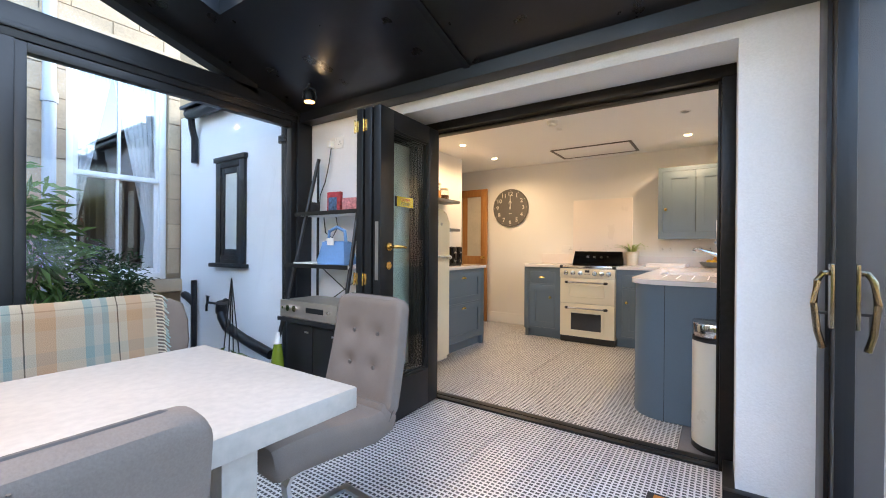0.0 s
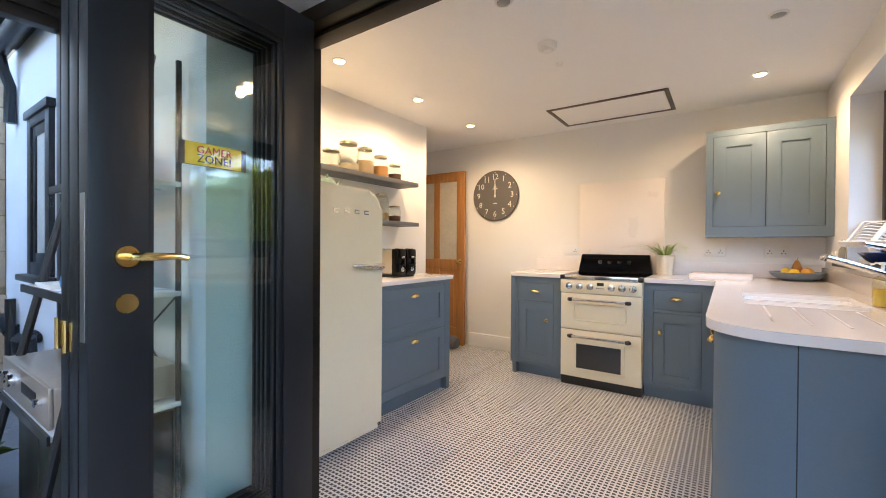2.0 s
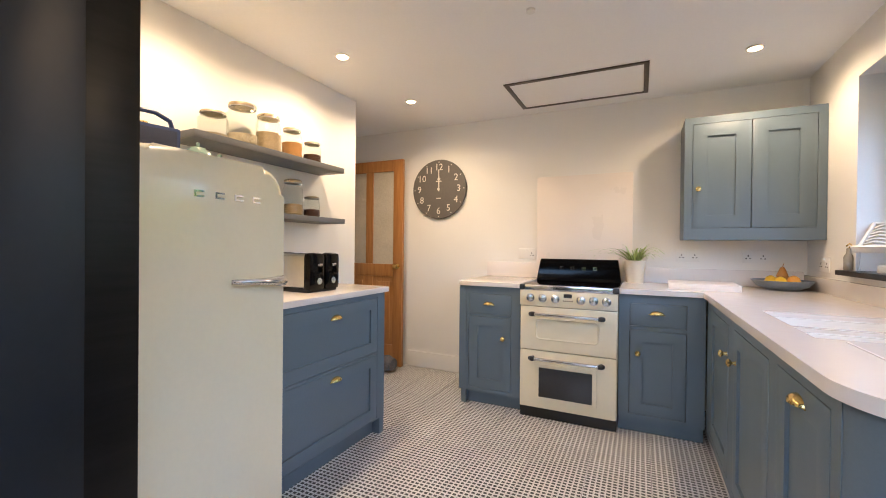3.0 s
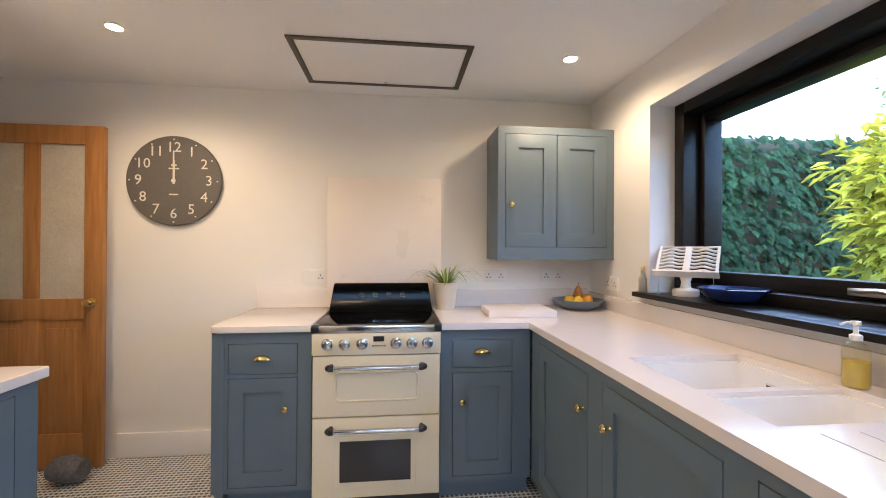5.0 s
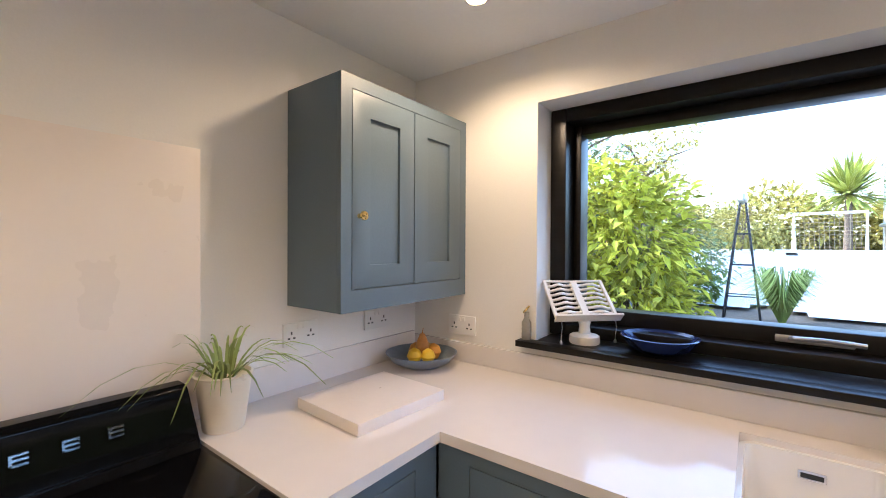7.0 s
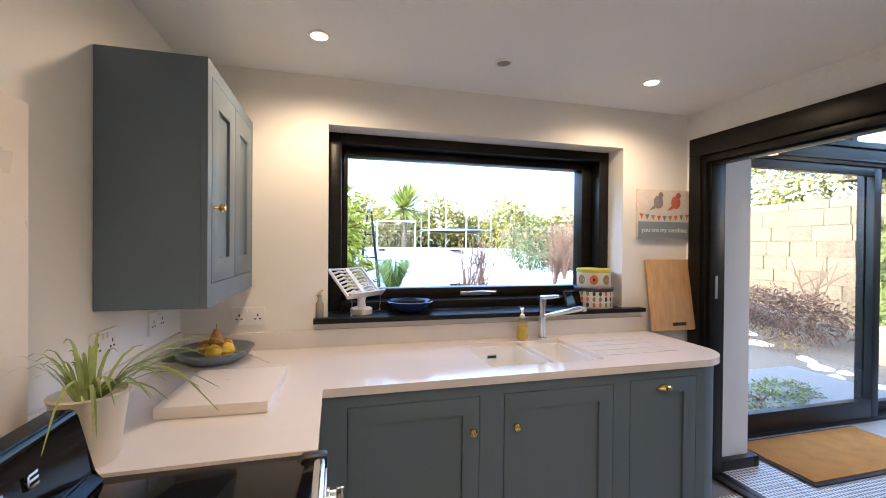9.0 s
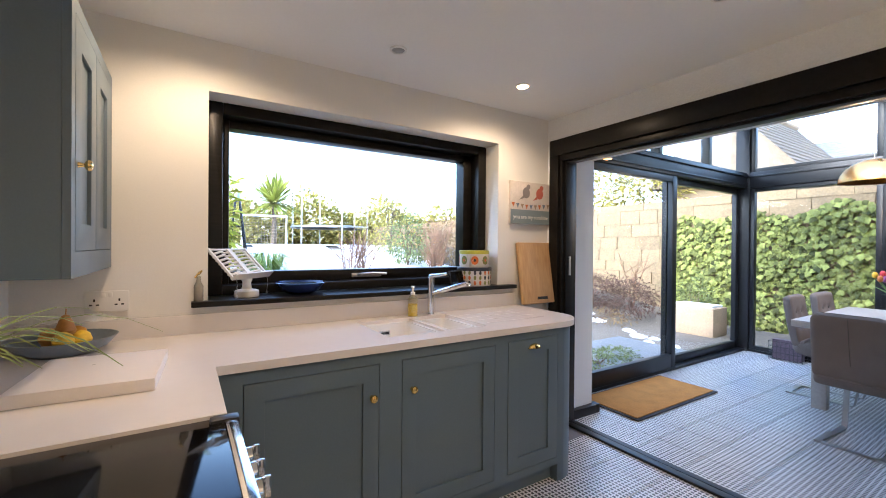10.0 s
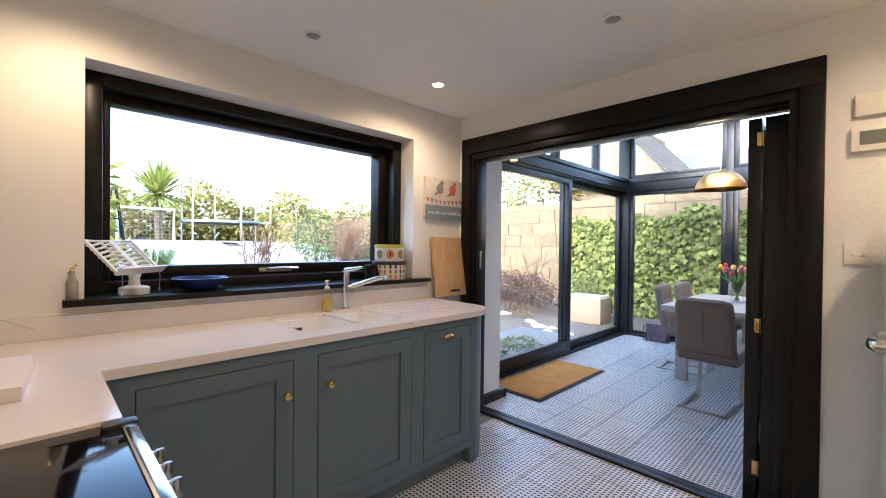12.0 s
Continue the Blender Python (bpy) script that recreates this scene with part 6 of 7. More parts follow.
tree(8.8, 9.9, 4.2, 81, 1.7, M_OLIVE)
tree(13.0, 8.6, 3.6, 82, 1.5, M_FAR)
# patio, stone block, snow edge
setting("patio", B((XS + 0.165, 0.9, -0.10, 2.1, 3.779, -0.03), bevel=0.008), mat("patio_paving", (0.20, 0.215, 0.22), 0.55, var=0.15, scale=2, fine=40, bump=0.05), "pale grey paved patio outside the sliding door", "patio")
tagged(part("stone_block", B((0.75, -0.75, -0.05, 1.45, -0.30, 0.40), bevel=0.02), M_STONE2), "rough stone block by the wall", "stone block")
M_SNOW = mat("snow", (0.85, 0.87, 0.90), 0.7, var=0.05, scale=8, fine=60, bump=0.08)
bm = bmesh.new()
for k in range(14):
    x, y = _rnd.uniform(0.5, 3.6), 0.75 + _rnd.uniform(-0.25, 0.15)
    y -= 0.15 * (x - 1)
    cyl(bm, (x, y, ground_z(x, y) - 0.02), (x, y, ground_z(x, y) + 0.03), _rnd.uniform(0.08, 0.22), 0.04, seg=9)
for i in range(56):
    for j in range(34):
        x, y = 5.2 + 0.2 * i, 0.6 + 0.2 * j
        if noise.noise(Vector((x * 0.7, y * 0.9, 5.0))) + 0.55 - 0.9 * max(0, 6.0 - x) - 0.5 * max(0, abs(y - 4) - 2.4) > 0:
            q = [bm.verts.new((x + dx, y + dy, ground_z(x + dx, y + dy) + 0.05)) for dx, dy in ((0, 0), (0.2, 0), (0.2, 0.2), (0, 0.2))]
            bm.faces.new(q)
bmesh.ops.remove_doubles(bm, verts=bm.verts, dist=0.001)
box(bm, 0.80, -0.70, 0.40, 1.40, -0.35, 0.43)
tagged(part("snow_patches", bm, M_SNOW), "thin melting snow lying in patches", "snow", kind="stuff")
# neighbouring roofs beyond the wall
M_SLATE = mat("grey_slate", (0.16, 0.17, 0.185), 0.7, var=0.25, scale=6, fine=30, bump=0.06)
M_MOSS = mat("mossy_slate", (0.20, 0.16, 0.11), 0.85, var=0.35, scale=9, fine=40, bump=0.08)


def gable_house(name, label, x0, x1, y0, y1, z0, ze, zr, wall, roof, turn=0):
    """Gabled block; its ridge runs along x, or along y with a quarter turn."""
    h = thing(name, label, "house", (x0 + x1) / 2, (y0 + y1) / 2, z0, turn)
    a, b = (x1 - x0) / 2, (y1 - y0) / 2
    if turn:
        a, b = b, a
    bm = B((-a, -b, 0, a, b, ze - z0))
    part("wall", bm, wall, h)
    bm = bmesh.new()
    o = 0.25
    P = [(-a - o, -b - o, ze - z0), (-a - o, b + o, ze - z0), (-a - o, 0, zr - z0)]
    Q = [(a + o, y, z) for _, y, z in P]
    va, vb = [bm.verts.new(p) for p in P], [bm.verts.new(p) for p in Q]
    bm.faces.new(va)
    bm.faces.new(vb[::-1])
    for i in range(3):
        j = (i + 1) % 3
        bm.faces.new((va[i], va[j], vb[j], vb[i]))
    r = part("roof", bm, roof, h)
    n = 14
    for s in (1,):
        bm = bmesh.new()
        for i in range(n):
            f0 = i / n
            y = (b + o) * (1 - f0)
            z = (ze - z0) + (zr - ze) * f0
            box(bm, -a - o, y - (b + o) / n, z + 0.012, a + o, y, z + 0.03)
        part("slate_courses", bm, roof, r)
    part("ridge", C((-a - o, 0, zr - z0 + 0.02), (a + o, 0, zr - z0 + 0.02), 0.09, seg=10), M_STONE2, r)
    return h


gable_house("neighbour_house", "neighbouring house with a grey slate roof", -7.0, 3.6, -14.5, -9.5, -0.06, 3.4, 5.05, M_RENDER, M_SLATE)
gable_house("outbuilding", "stone outbuilding with a mossy slate roof", 0.98, 3.82, -8.5, -4.25, -0.03, 2.9, 4.9, M_MORTAR, M_MOSS, 90)

# ---- kitchen small things ----


def text_mesh(txt, size, extrude=0.0008):
    cu = bpy.data.curves.new("lettering", 'FONT')
    cu.body, cu.size, cu.extrude, cu.align_x, cu.align_y, cu.resolution_u = txt, size, extrude, 'CENTER', 'CENTER', 2
    tmp = bpy.data.objects.new("lettering", cu)
    me = bpy.data.meshes.new_from_object(tmp)
    bpy.data.objects.remove(tmp)
    bpy.data.curves.remove(cu)
    return me


def lettering(name, txt, size, material, parent, m, label=""):
    me = text_mesh(txt, size)
    me.materials.clear()
    me.materials.append(material)
    me.transform(m)
    ob = new(name, me)
    ob.parent = parent
    if label:
        ob["label"] = label
    return ob


# clock
M_CLOCK = mat("clock_grey", (0.115, 0.105, 0.095), 0.6, var=0.12, scale=14, bump=0.02)
M_NUM = mat("cream_numerals", (0.66, 0.63, 0.56), 0.6, var=0.08)
cl = thing("wall_clock", "large round grey wall clock with cream numerals", "clock", -2.825, YN - 0.03, 1.70)
bm = bmesh.new()
lathe(bm, [(0.275, 0), (0.277, 0.004), (0.277, 0.022), (0.272, 0.026), (0.0, 0.026)], 64)
bmesh.ops.transform(bm, matrix=pose(0, 0.027, 0, 90, 0, 0), verts=bm.verts)
part("face", bm, M_CLOCK, cl)
for k in range(1, 13):
    a = radians(90 - 30 * k)
    lettering("numeral", str(k), 0.088, M_NUM, cl, pose(0.205 * math.cos(a), -0.0005, 0.205 * math.sin(a), 90, 0, 0))
    part("tick", B((0.255 * math.cos(a) - 0.004, -0.0012, 0.255 * math.sin(a) - 0.004, 0.255 * math.cos(a) + 0.004, 0.002, 0.255 * math.sin(a) + 0.004)), M_NUM, cl)
part("minute_hand", B((-0.004, -0.006, -0.02, 0.004, -0.003, 0.185)), M_NUM, cl)
part("hour_hand", B((-0.006, -0.0025, -0.02, 0.006, 0.0, 0.125), (-0.016, -0.0025, 0.09, 0.016, 0.0, 0.10)), M_NUM, cl)
part("boss", C((0, 0.0, 0), (0, -0.008, 0), 0.012), M_NUM, cl)
for z, w in ((0.075, 0.06), (-0.085, 0.05)):
    part("maker_mark", B((-w / 2, -0.001, z - 0.004, w / 2, 0.001, z + 0.004)), M_NUM, cl)
# loft hatch
ht = thing("loft_hatch", "white loft hatch in a dark metal frame", "loft hatch", kind="structure")
HX0, HX1, HY0, HY1 = -1.992, -1.077, 6.45, 6.998
M_HTRIM = mat("bronze_trim", (0.10, 0.085, 0.075), 0.4, metal=0.6)
part("hatch_frame", B((HX0, HY0, ZC - 0.008, HX0 + 0.03, HY1, ZC - 0.0005), (HX1 - 0.03, HY0, ZC - 0.008, HX1, HY1, ZC - 0.0005), (HX0 + 0.03, HY0, ZC - 0.008, HX1 - 0.03, HY0 + 0.03, ZC - 0.0005), (HX0 + 0.03, HY1 - 0.03, ZC - 0.008, HX1 - 0.03, HY1, ZC - 0.0005), bevel=0.001), M_HTRIM, ht)
part("panel", B((HX0 + 0.034, HY0 + 0.034, ZC - 0.006, HX1 - 0.034, HY1 - 0.034, ZC - 0.0005), bevel=0.001), M_CEIL, ht)
part("catch", C((-1.53, HY1 - 0.055, ZC - 0.006), (-1.53, HY1 - 0.055, ZC - 0.010), 0.008, seg=10), M_STEEL, ht)
# downlights
M_GLOW = glow_mat("lamp_glow", (1.0, 0.60, 0.27), 5.2)
M_OFF = mat("unlit_lamp", (0.30, 0.30, 0.29), 0.3, bump=0)


def downlight(x, y, lit):
    d = thing("downlight", "small white ceiling downlight, switched on" if lit else "small white ceiling downlight, not lit", "downlight", x, y, ZC, 0, "ceiling downlights")
    bm = bmesh.new()
    lathe(bm, [(0.032, -0.001), (0.034, -0.008), (0.043, -0.006), (0.044, -0.0005)], 28)
    part("bezel", bm, M_PLASTIC, d)
    bm = bmesh.new()
    lathe(bm, [(0.0, -0.0135), (0.012, -0.0125), (0.024, -0.0095), (0.031, -0.005), (0.0325, -0.0015)], 24)
    part("lamp_face", bm, M_GLOW if lit else M_OFF, d)


for x, y in DOWN_LIT:
    downlight(x, y, True)
for x, y in ((-0.52, 5.69), (-1.60, 4.84)):
    downlight(x, y, False)
sm = thing("smoke_alarm", "round white ceiling smoke alarm", "smoke alarm", -1.575, 5.35, ZC)
bm = bmesh.new()
lathe(bm, [(0.0, -0.045), (0.03, -0.045), (0.035, -0.035), (0.05, -0.032), (0.055, -0.012), (0.055, -0.0005)], 24)
part("body", bm, M_PLASTIC, sm)
tagged(part("ceiling_sensor", C((-1.60, 5.63, ZC - 0.012), (-1.60, 5.63, ZC - 0.0005), 0.022, seg=16), M_PLASTIC), "tiny white ceiling sensor", "sensor")


# sockets and switches
def plate(name, label, cat, m, w, hgt, holes, rockers=()):
    p = thing(name, label, cat)
    p.matrix_basis = m
    part("plate", B((-w / 2, -0.010, -hgt / 2, w / 2, 0, hgt / 2), bevel=0.003), M_PLASTIC, p)
    for hx in holes:
        for dx, dz, a, b in ((0, 0.011, 0.003, 0.006), (-0.011, -0.008, 0.005, 0.003), (0.011, -0.008, 0.005, 0.003)):
            part("pin_slot", B((hx + dx - a, -0.0108, dz - b - 0.006, hx + dx + a, -0.0098, dz + b - 0.006)), M_DARK, p)
    for rx in rockers:
        part("rocker", B((rx - 0.007, -0.014, -0.010 if name != "socket" else 0.018, rx + 0.007, -0.010, 0.012 if name != "socket" else 0.036), bevel=0.0015), M_PLASTIC, p)
    return p


plate("socket", "white double wall socket beside the cooker", "wall socket", pose(-1.985, YN - 0.0005, 1.11), 0.15, 0.088, (0.04, ), (-0.02, 0.012))
plate("socket", "white double wall socket under the wall cabinet", "wall socket", pose(-0.80, YN - 0.0005, 1.115), 0.15, 0.088, (-0.042, 0.042), (-0.012, 0.012))
plate("socket", "white double wall socket near the corner", "wall socket", pose(-0.40, YN - 0.0005, 1.115), 0.15, 0.088, (-0.042, 0.042), (-0.012, 0.012))
plate("socket", "white double wall socket on the window wall", "wall socket", pose(XE - 0.0005, 6.86, 1.08, 0, 0, -90), 0.15, 0.088, (-0.042, 0.042), (-0.012, 0.012))
plate("socket", "white double socket high on the rendered wall", "wall socket", pose(-2.75, YC - 0.0005, 1.92), 0.15, 0.088, (0.042,), (-0.012, 0.012))
plate("light_switch", "white four gang light switch", "light switch", pose(-2.40, YS + 0.0005, 1.283, 0, 0, 180), 0.15, 0.088, (), (-0.048, -0.016, 0.016, 0.048))
th_ = thing("thermostat", "white heating programmer with grey display", "thermostat", -2.415, YS + 0.0005, 1.75, 180)
part("body", B((-0.075, -0.028, -0.05, 0.075, 0, 0.05), bevel=0.006), M_PLASTIC, th_)
part("display", B((-0.05, -0.0295, -0.025, 0.06, -0.0275, 0.03)), mat("lcd_grey", (0.16, 0.17, 0.15), 0.3), th_, "grey display")
tagged(part("wall_controller", B((-2.49, YS + 0.0005, 1.845, -2.35, YS + 0.025, 1.935), bevel=0.006), M_PLASTIC), "white alarm controller on the wall", "controller")

# plant pot
pp = thing("spider_plant", "spider plant in a cream ceramic pot", "potted plant", -1.15, 7.02, ZT)
bm = bmesh.new()
lathe(bm, [(0.055, 0), (0.058, 0.004), (0.077, 0.155), (0.081, 0.163), (0.074, 0.166), (0.069, 0.15), (0.0, 0.148)], 28)
part("pot", bm, M_CREAM2, pp)
bm = bmesh.new()
_rnd = random.Random(7)
for _ in range(52):
    a, l = _rnd.uniform(0, 6.28), _rnd.uniform(0.12, 0.28)
    d = Vector((math.cos(a), math.sin(a), 0))
    out = _rnd.uniform(0.7, 1.6)
    if d.y > 0.2:
        out *= 0.35
    s = Vector((-d.y, d.x, 0)) * 0.0048
    pts = []
    for k in range(6):
        u = k / 5
        pts.append(Vector((0, 0, 0.15)) + d * (0.03 + l * out * u) + Vector((0, 0, l * (1.35 * u - (0.75 + 0.32 * out) * u * u))))
    vs = []
    for k, p in enumerate(pts):
        wv = s * (1 - 0.9 * (k / 5) ** 2)
        vs.append((bm.verts.new(p - wv), bm.verts.new(p + wv + Vector((0, 0, 0.001)))))
    for a_, b_ in zip(vs, vs[1:]):
        bm.faces.new((a_[0], a_[1], b_[1], b_[0]))
part("leaves", bm, leaf_mat("spider_leaf", (0.30, 0.38, 0.13), 0.4), pp)
# white board
tagged(part("chopping_board", B((-0.19, -0.16, 0.004, 0.19, 0.16, 0.040), bevel=0.003), mat("white_stone_board", (0.80, 0.74, 0.70), 0.3, var=0.02)), "thick white stone chopping board on the worktop", "chopping board").matrix_basis = pose(-0.752, 6.80, ZT - 0.004, 0, 0, -3)
# fruit bowl
fb = thing("fruit_bowl", "wide grey-blue bowl of fruit in the corner", "fruit bowl", -0.30, 6.965, ZT)
M_BOWL = mat("grey_blue_glaze", (0.16, 0.20, 0.26), 0.35, var=0.12, scale=20)
bm = bmesh.new()
lathe(bm, [(0.0, 0.012), (0.07, 0.014), (0.125, 0.03), (0.157, 0.062), (0.163, 0.062), (0.132, 0.024), (0.08, 0.0), (0.0, 0.0)], 32)
part("bowl", bm, M_BOWL, fb)
for x, y, z, r, c, nm in ((-0.06, -0.01, 0.055, 0.034, (0.75, 0.48, 0.02), "lemon"), (-0.02, -0.055, 0.052, 0.033, (0.78, 0.52, 0.03), "lemon"), (0.05, -0.03, 0.056, 0.036, (0.62, 0.30, 0.04), "orange"), (0.01, 0.04, 0.058, 0.036, (0.60, 0.28, 0.05), "orange"), (0.07, 0.03, 0.055, 0.033, (0.55, 0.36, 0.08), "pear")):
    bm = bmesh.new()
    lathe(bm, [(0, -r), (r * 0.6, -r * 0.8), (r, 0), (r * 0.75, r * 0.7), (r * 0.2, r * 1.05), (0, r * 1.05)], 16, (x, y, z))
    part(nm, bm, mat(nm + "_skin", c, 0.45, var=0.12, bump=0.02), fb)
bm = bmesh.new()
lathe(bm, [(0, -0.03), (0.025, -0.02), (0.032, 0.0), (0.02, 0.035), (0.011, 0.055), (0, 0.06)], 14, (0.0, -0.005, 0.088))
tube(bm, [(0, -0.005, 0.146), (0.006, -0.005, 0.168)], 0.002, 5)
part("pear", bm, mat("pear_skin_brown", (0.45, 0.20, 0.04), 0.5, var=0.2), fb)

# sill things
ZSL = WZ0 + 0.026
bs = thing("book_stand", "white cast iron recipe book stand on the sill", "book stand", -0.045, 6.31, ZSL, -45)
M_WIRON = mat("white_cast_iron", (0.74, 0.72, 0.68), 0.4, var=0.04)
bm = bmesh.new()
lathe(bm, [(0.058, 0), (0.06, 0.006), (0.058, 0.03), (0.052, 0.034), (0.024, 0.040), (0.020, 0.07), (0.030, 0.10), (0.0, 0.104)], 28)
part("pedestal", bm, M_WIRON, bs)
rest = pose(0, -0.03, 0.10, -46, 0, 0)
bm = bmesh.new()
for s in (-1, 1):
    for k in range(8):
        z0 = 0.012 + 0.024 * k
        pts = [(s * (0.012 + 0.0165 * i), 0.010 * math.sin(i * 1.15), z0 + 0.006 * math.sin(i * 0.95)) for i in range(8)]
        tube(bm, pts, 0.0062, 6)
    box(bm, s * 0.128 - 0.006, -0.005, 0.0, s * 0.128 + 0.006, 0.006, 0.205)
box(bm, -0.014, -0.006, 0.0, 0.014, 0.008, 0.20)
box(bm, -0.14, -0.035, -0.004, 0.14, 0.006, 0.004)
tube(bm, [(-0.13, 0, 0.203), (-0.07, 0.012, 0.212), (0, 0, 0.20), (0.07, 0.012, 0.212), (0.13, 0, 0.203)], 0.006, 6)
bmesh.ops.transform(bm, matrix=rest, verts=bm.verts)
part("book_rest", bm, M_WIRON, bs)
for x in (-0.115, 0.115):
    bm = bmesh.new()
    tube(bm, [(x, -0.03, 0.12), (x + 0.004, -0.035, 0.07), (x, -0.034, 0.022)], 0.0015, 5)
    lathe(bm, [(0, 0), (0.006, 0.002), (0.006, 0.01), (0.0, 0.02)], 10, (x, -0.034, 0.004))
    part("page_weight", bm, M_STEEL, bs, "page weight on a fine chain")
pl = thing("plate", "deep blue glazed dish on the sill", "dish", -0.03, 6.04, ZSL)
bm = bmesh.new()
lathe(bm, [(0.0, 0.014), (0.05, 0.016), (0.09, 0.03), (0.128, 0.064), (0.134, 0.062), (0.10, 0.020), (0.06, 0.0), (0.0, 0.0)], 36)
part("dish", bm, mat("cobalt_glaze", (0.02, 0.035, 0.13), 0.12, var=0.15, scale=25), pl)
bo = thing("sill_ornament", "small glass bottle ornament with cork", "ornament", -0.135, 6.525, ZSL)
bm = bmesh.new()
lathe(bm, [(0.018, 0), (0.02, 0.004), (0.02, 0.07), (0.010, 0.09), (0.009, 0.115), (0.0, 0.116)], 14)
part("bottle", bm, mat("smoky_glass", (0.30, 0.28, 0.24), 0.15, var=0.1), bo)
bm = bmesh.new()
tube(bm, [(0.0, 0.015, 0.11), (0.012, 0.0, 0.13), (0.0, -0.012, 0.14), (-0.01, 0.0, 0.125)], 0.004, 6)
part("ribbon", bm, M_BRASS, bo)


def tin(label, z, r, hgt, c0, motifs, rim):
    t = thing("storage_tin", label, "tin", -0.05, 4.865, z)
    bm = bmesh.new()
    lathe(bm, [(r, 0), (r + 0.002, 0.003), (r + 0.002, hgt - 0.022), (r, hgt - 0.02), (0.0, hgt - 0.02)], 36)
    part("body", bm, mat("printed_tin", c0, 0.35, var=0.05), t)
    bm = bmesh.new()
    lathe(bm, [(r + 0.004, hgt - 0.024), (r + 0.005, hgt - 0.004), (r + 0.001, hgt), (0.0, hgt)], 36)
    part("lid", bm, rim, t)
    motifs(t, r + 0.0026, hgt)
    return t


M_OLIVEP = mat("olive_print", (0.20, 0.21, 0.05), 0.4)
M_ORANGEP = mat("orange_print", (0.55, 0.14, 0.03), 0.4)
M_DARKP = mat("dark_print", (0.03, 0.03, 0.035), 0.4)
M_LIMEP = mat("lime_lid", (0.48, 0.46, 0.05), 0.4)


def petal(t, mt_, a, z, w, hgt, r):
    """A leaf or dot motif bent round the tin."""
    bm = bmesh.new()
    n = 12
    c = bm.verts.new((r * math.cos(a), r * math.sin(a), z))
    ring = []
    for i in range(n):
        u = 2 * math.pi * i / n
        aa = a + w * math.cos(u) / r
        ring.append(bm.verts.new((r * math.cos(aa), r * math.sin(aa), z + hgt * math.sin(u))))
    for i in range(n):
        bm.faces.new((c, ring[i], ring[(i + 1) % n]))
    part("motif", bm, mt_, t)


def dots(t, r, hgt):
    for k in range(8):
        a = 2 * math.pi * k / 8 + 0.2
        petal(t, M_ORANGEP if k % 2 else M_OLIVEP, a, hgt * 0.42, 0.026, 0.030, r)
        petal(t, M_DARKP if k % 2 else M_ORANGEP, a, hgt * 0.42, 0.009, 0.010, r + 0.0006)


def leaves(t, r, hgt):
    for row in range(3):
        for k in range(20):
            a = 2 * math.pi * k / 20 + 0.05
            petal(t, (M_DARKP, M_ORANGEP, M_OLIVEP)[(k // 2 + row) % 3], a, 0.022 + 0.034 * row, 0.009, 0.015, r)


tin("cream tin with dark leaf print holding the stack", ZSL, 0.116, 0.125, (0.66, 0.62, 0.55), leaves, M_DARKP)
tin("cream tin with large dot print and lime lid", ZSL + 0.125, 0.100, 0.115, (0.66, 0.62, 0.55), dots, M_LIMEP)
tg = thing("tablet", "small black tablet leaning on the tins", "tablet", -0.10, 5.03, ZSL, -75)
bm = B((-0.075, -0.005, 0, 0.075, 0.005, 0.105), bevel=0.003)
bmesh.ops.transform(bm, matrix=pose(0, 0, 0.003, -12, 0, 0), verts=bm.verts)
part("case", bm, M_DARK, tg)
bm = B((-0.067, -0.0062, 0.008, 0.067, -0.005, 0.097))
bmesh.ops.transform(bm, matrix=pose(0, 0, 0.003, -12, 0, 0), verts=bm.verts)
part("screen", bm, M_BLKGLASS, tg)
# soap
sp = thing("soap_dispenser", "clear pump bottle of yellow hand soap", "soap dispenser", -0.205, 5.43, ZT)
M_SOAP = glass_mat("clear_plastic", (0.95, 0.93, 0.80), gloss=0.08)
bm = bmesh.new()
lathe(bm, [(0.028, 0), (0.03, 0.006), (0.03, 0.10), (0.022, 0.118), (0.012, 0.124), (0.012, 0.13)], 20)
part("bottle", bm, M_SOAP, sp)
bm = bmesh.new()
lathe(bm, [(0.0, 0.002), (0.027, 0.003), (0.0285, 0.072), (0.0, 0.072)], 20)
part("soap", bm, mat("yellow_soap", (0.62, 0.48, 0.08), 0.2, bump=0), sp)
bm = bmesh.new()
lathe(bm, [(0.014, 0.128), (0.014, 0.142), (0.006, 0.146), (0.006, 0.168), (0.011, 0.17), (0.011, 0.18), (0, 0.181)], 14)
tube(bm, [(0, 0, 0.175), (-0.018, 0.008, 0.176), (-0.032, 0.014, 0.168)], 0.004, 6)
part("pump", bm, M_PLASTIC, sp)
# wooden board leaning on the wall
wb = thing("wooden_board", "pale wooden chopping board leaning on the wall", "chopping board", XE - 0.085, 4.36, ZT)
bm = B((-0.016, -0.19, 0, 0.016, 0.19, 0.45), bevel=0.012)
bmesh.ops.transform(bm, matrix=pose(0, 0, 0.006, 0, 9, 0), verts=bm.verts)
part("board", bm, M_OAKH, wb)
bm = B((-0.019, -0.05, 0.03, -0.0155, 0.05, 0.05), bevel=0.001)
bmesh.ops.transform(bm, matrix=pose(0, 0, 0.006, 0, 9, 0), verts=bm.verts)
part("finger_slot", bm, M_GAP, wb)
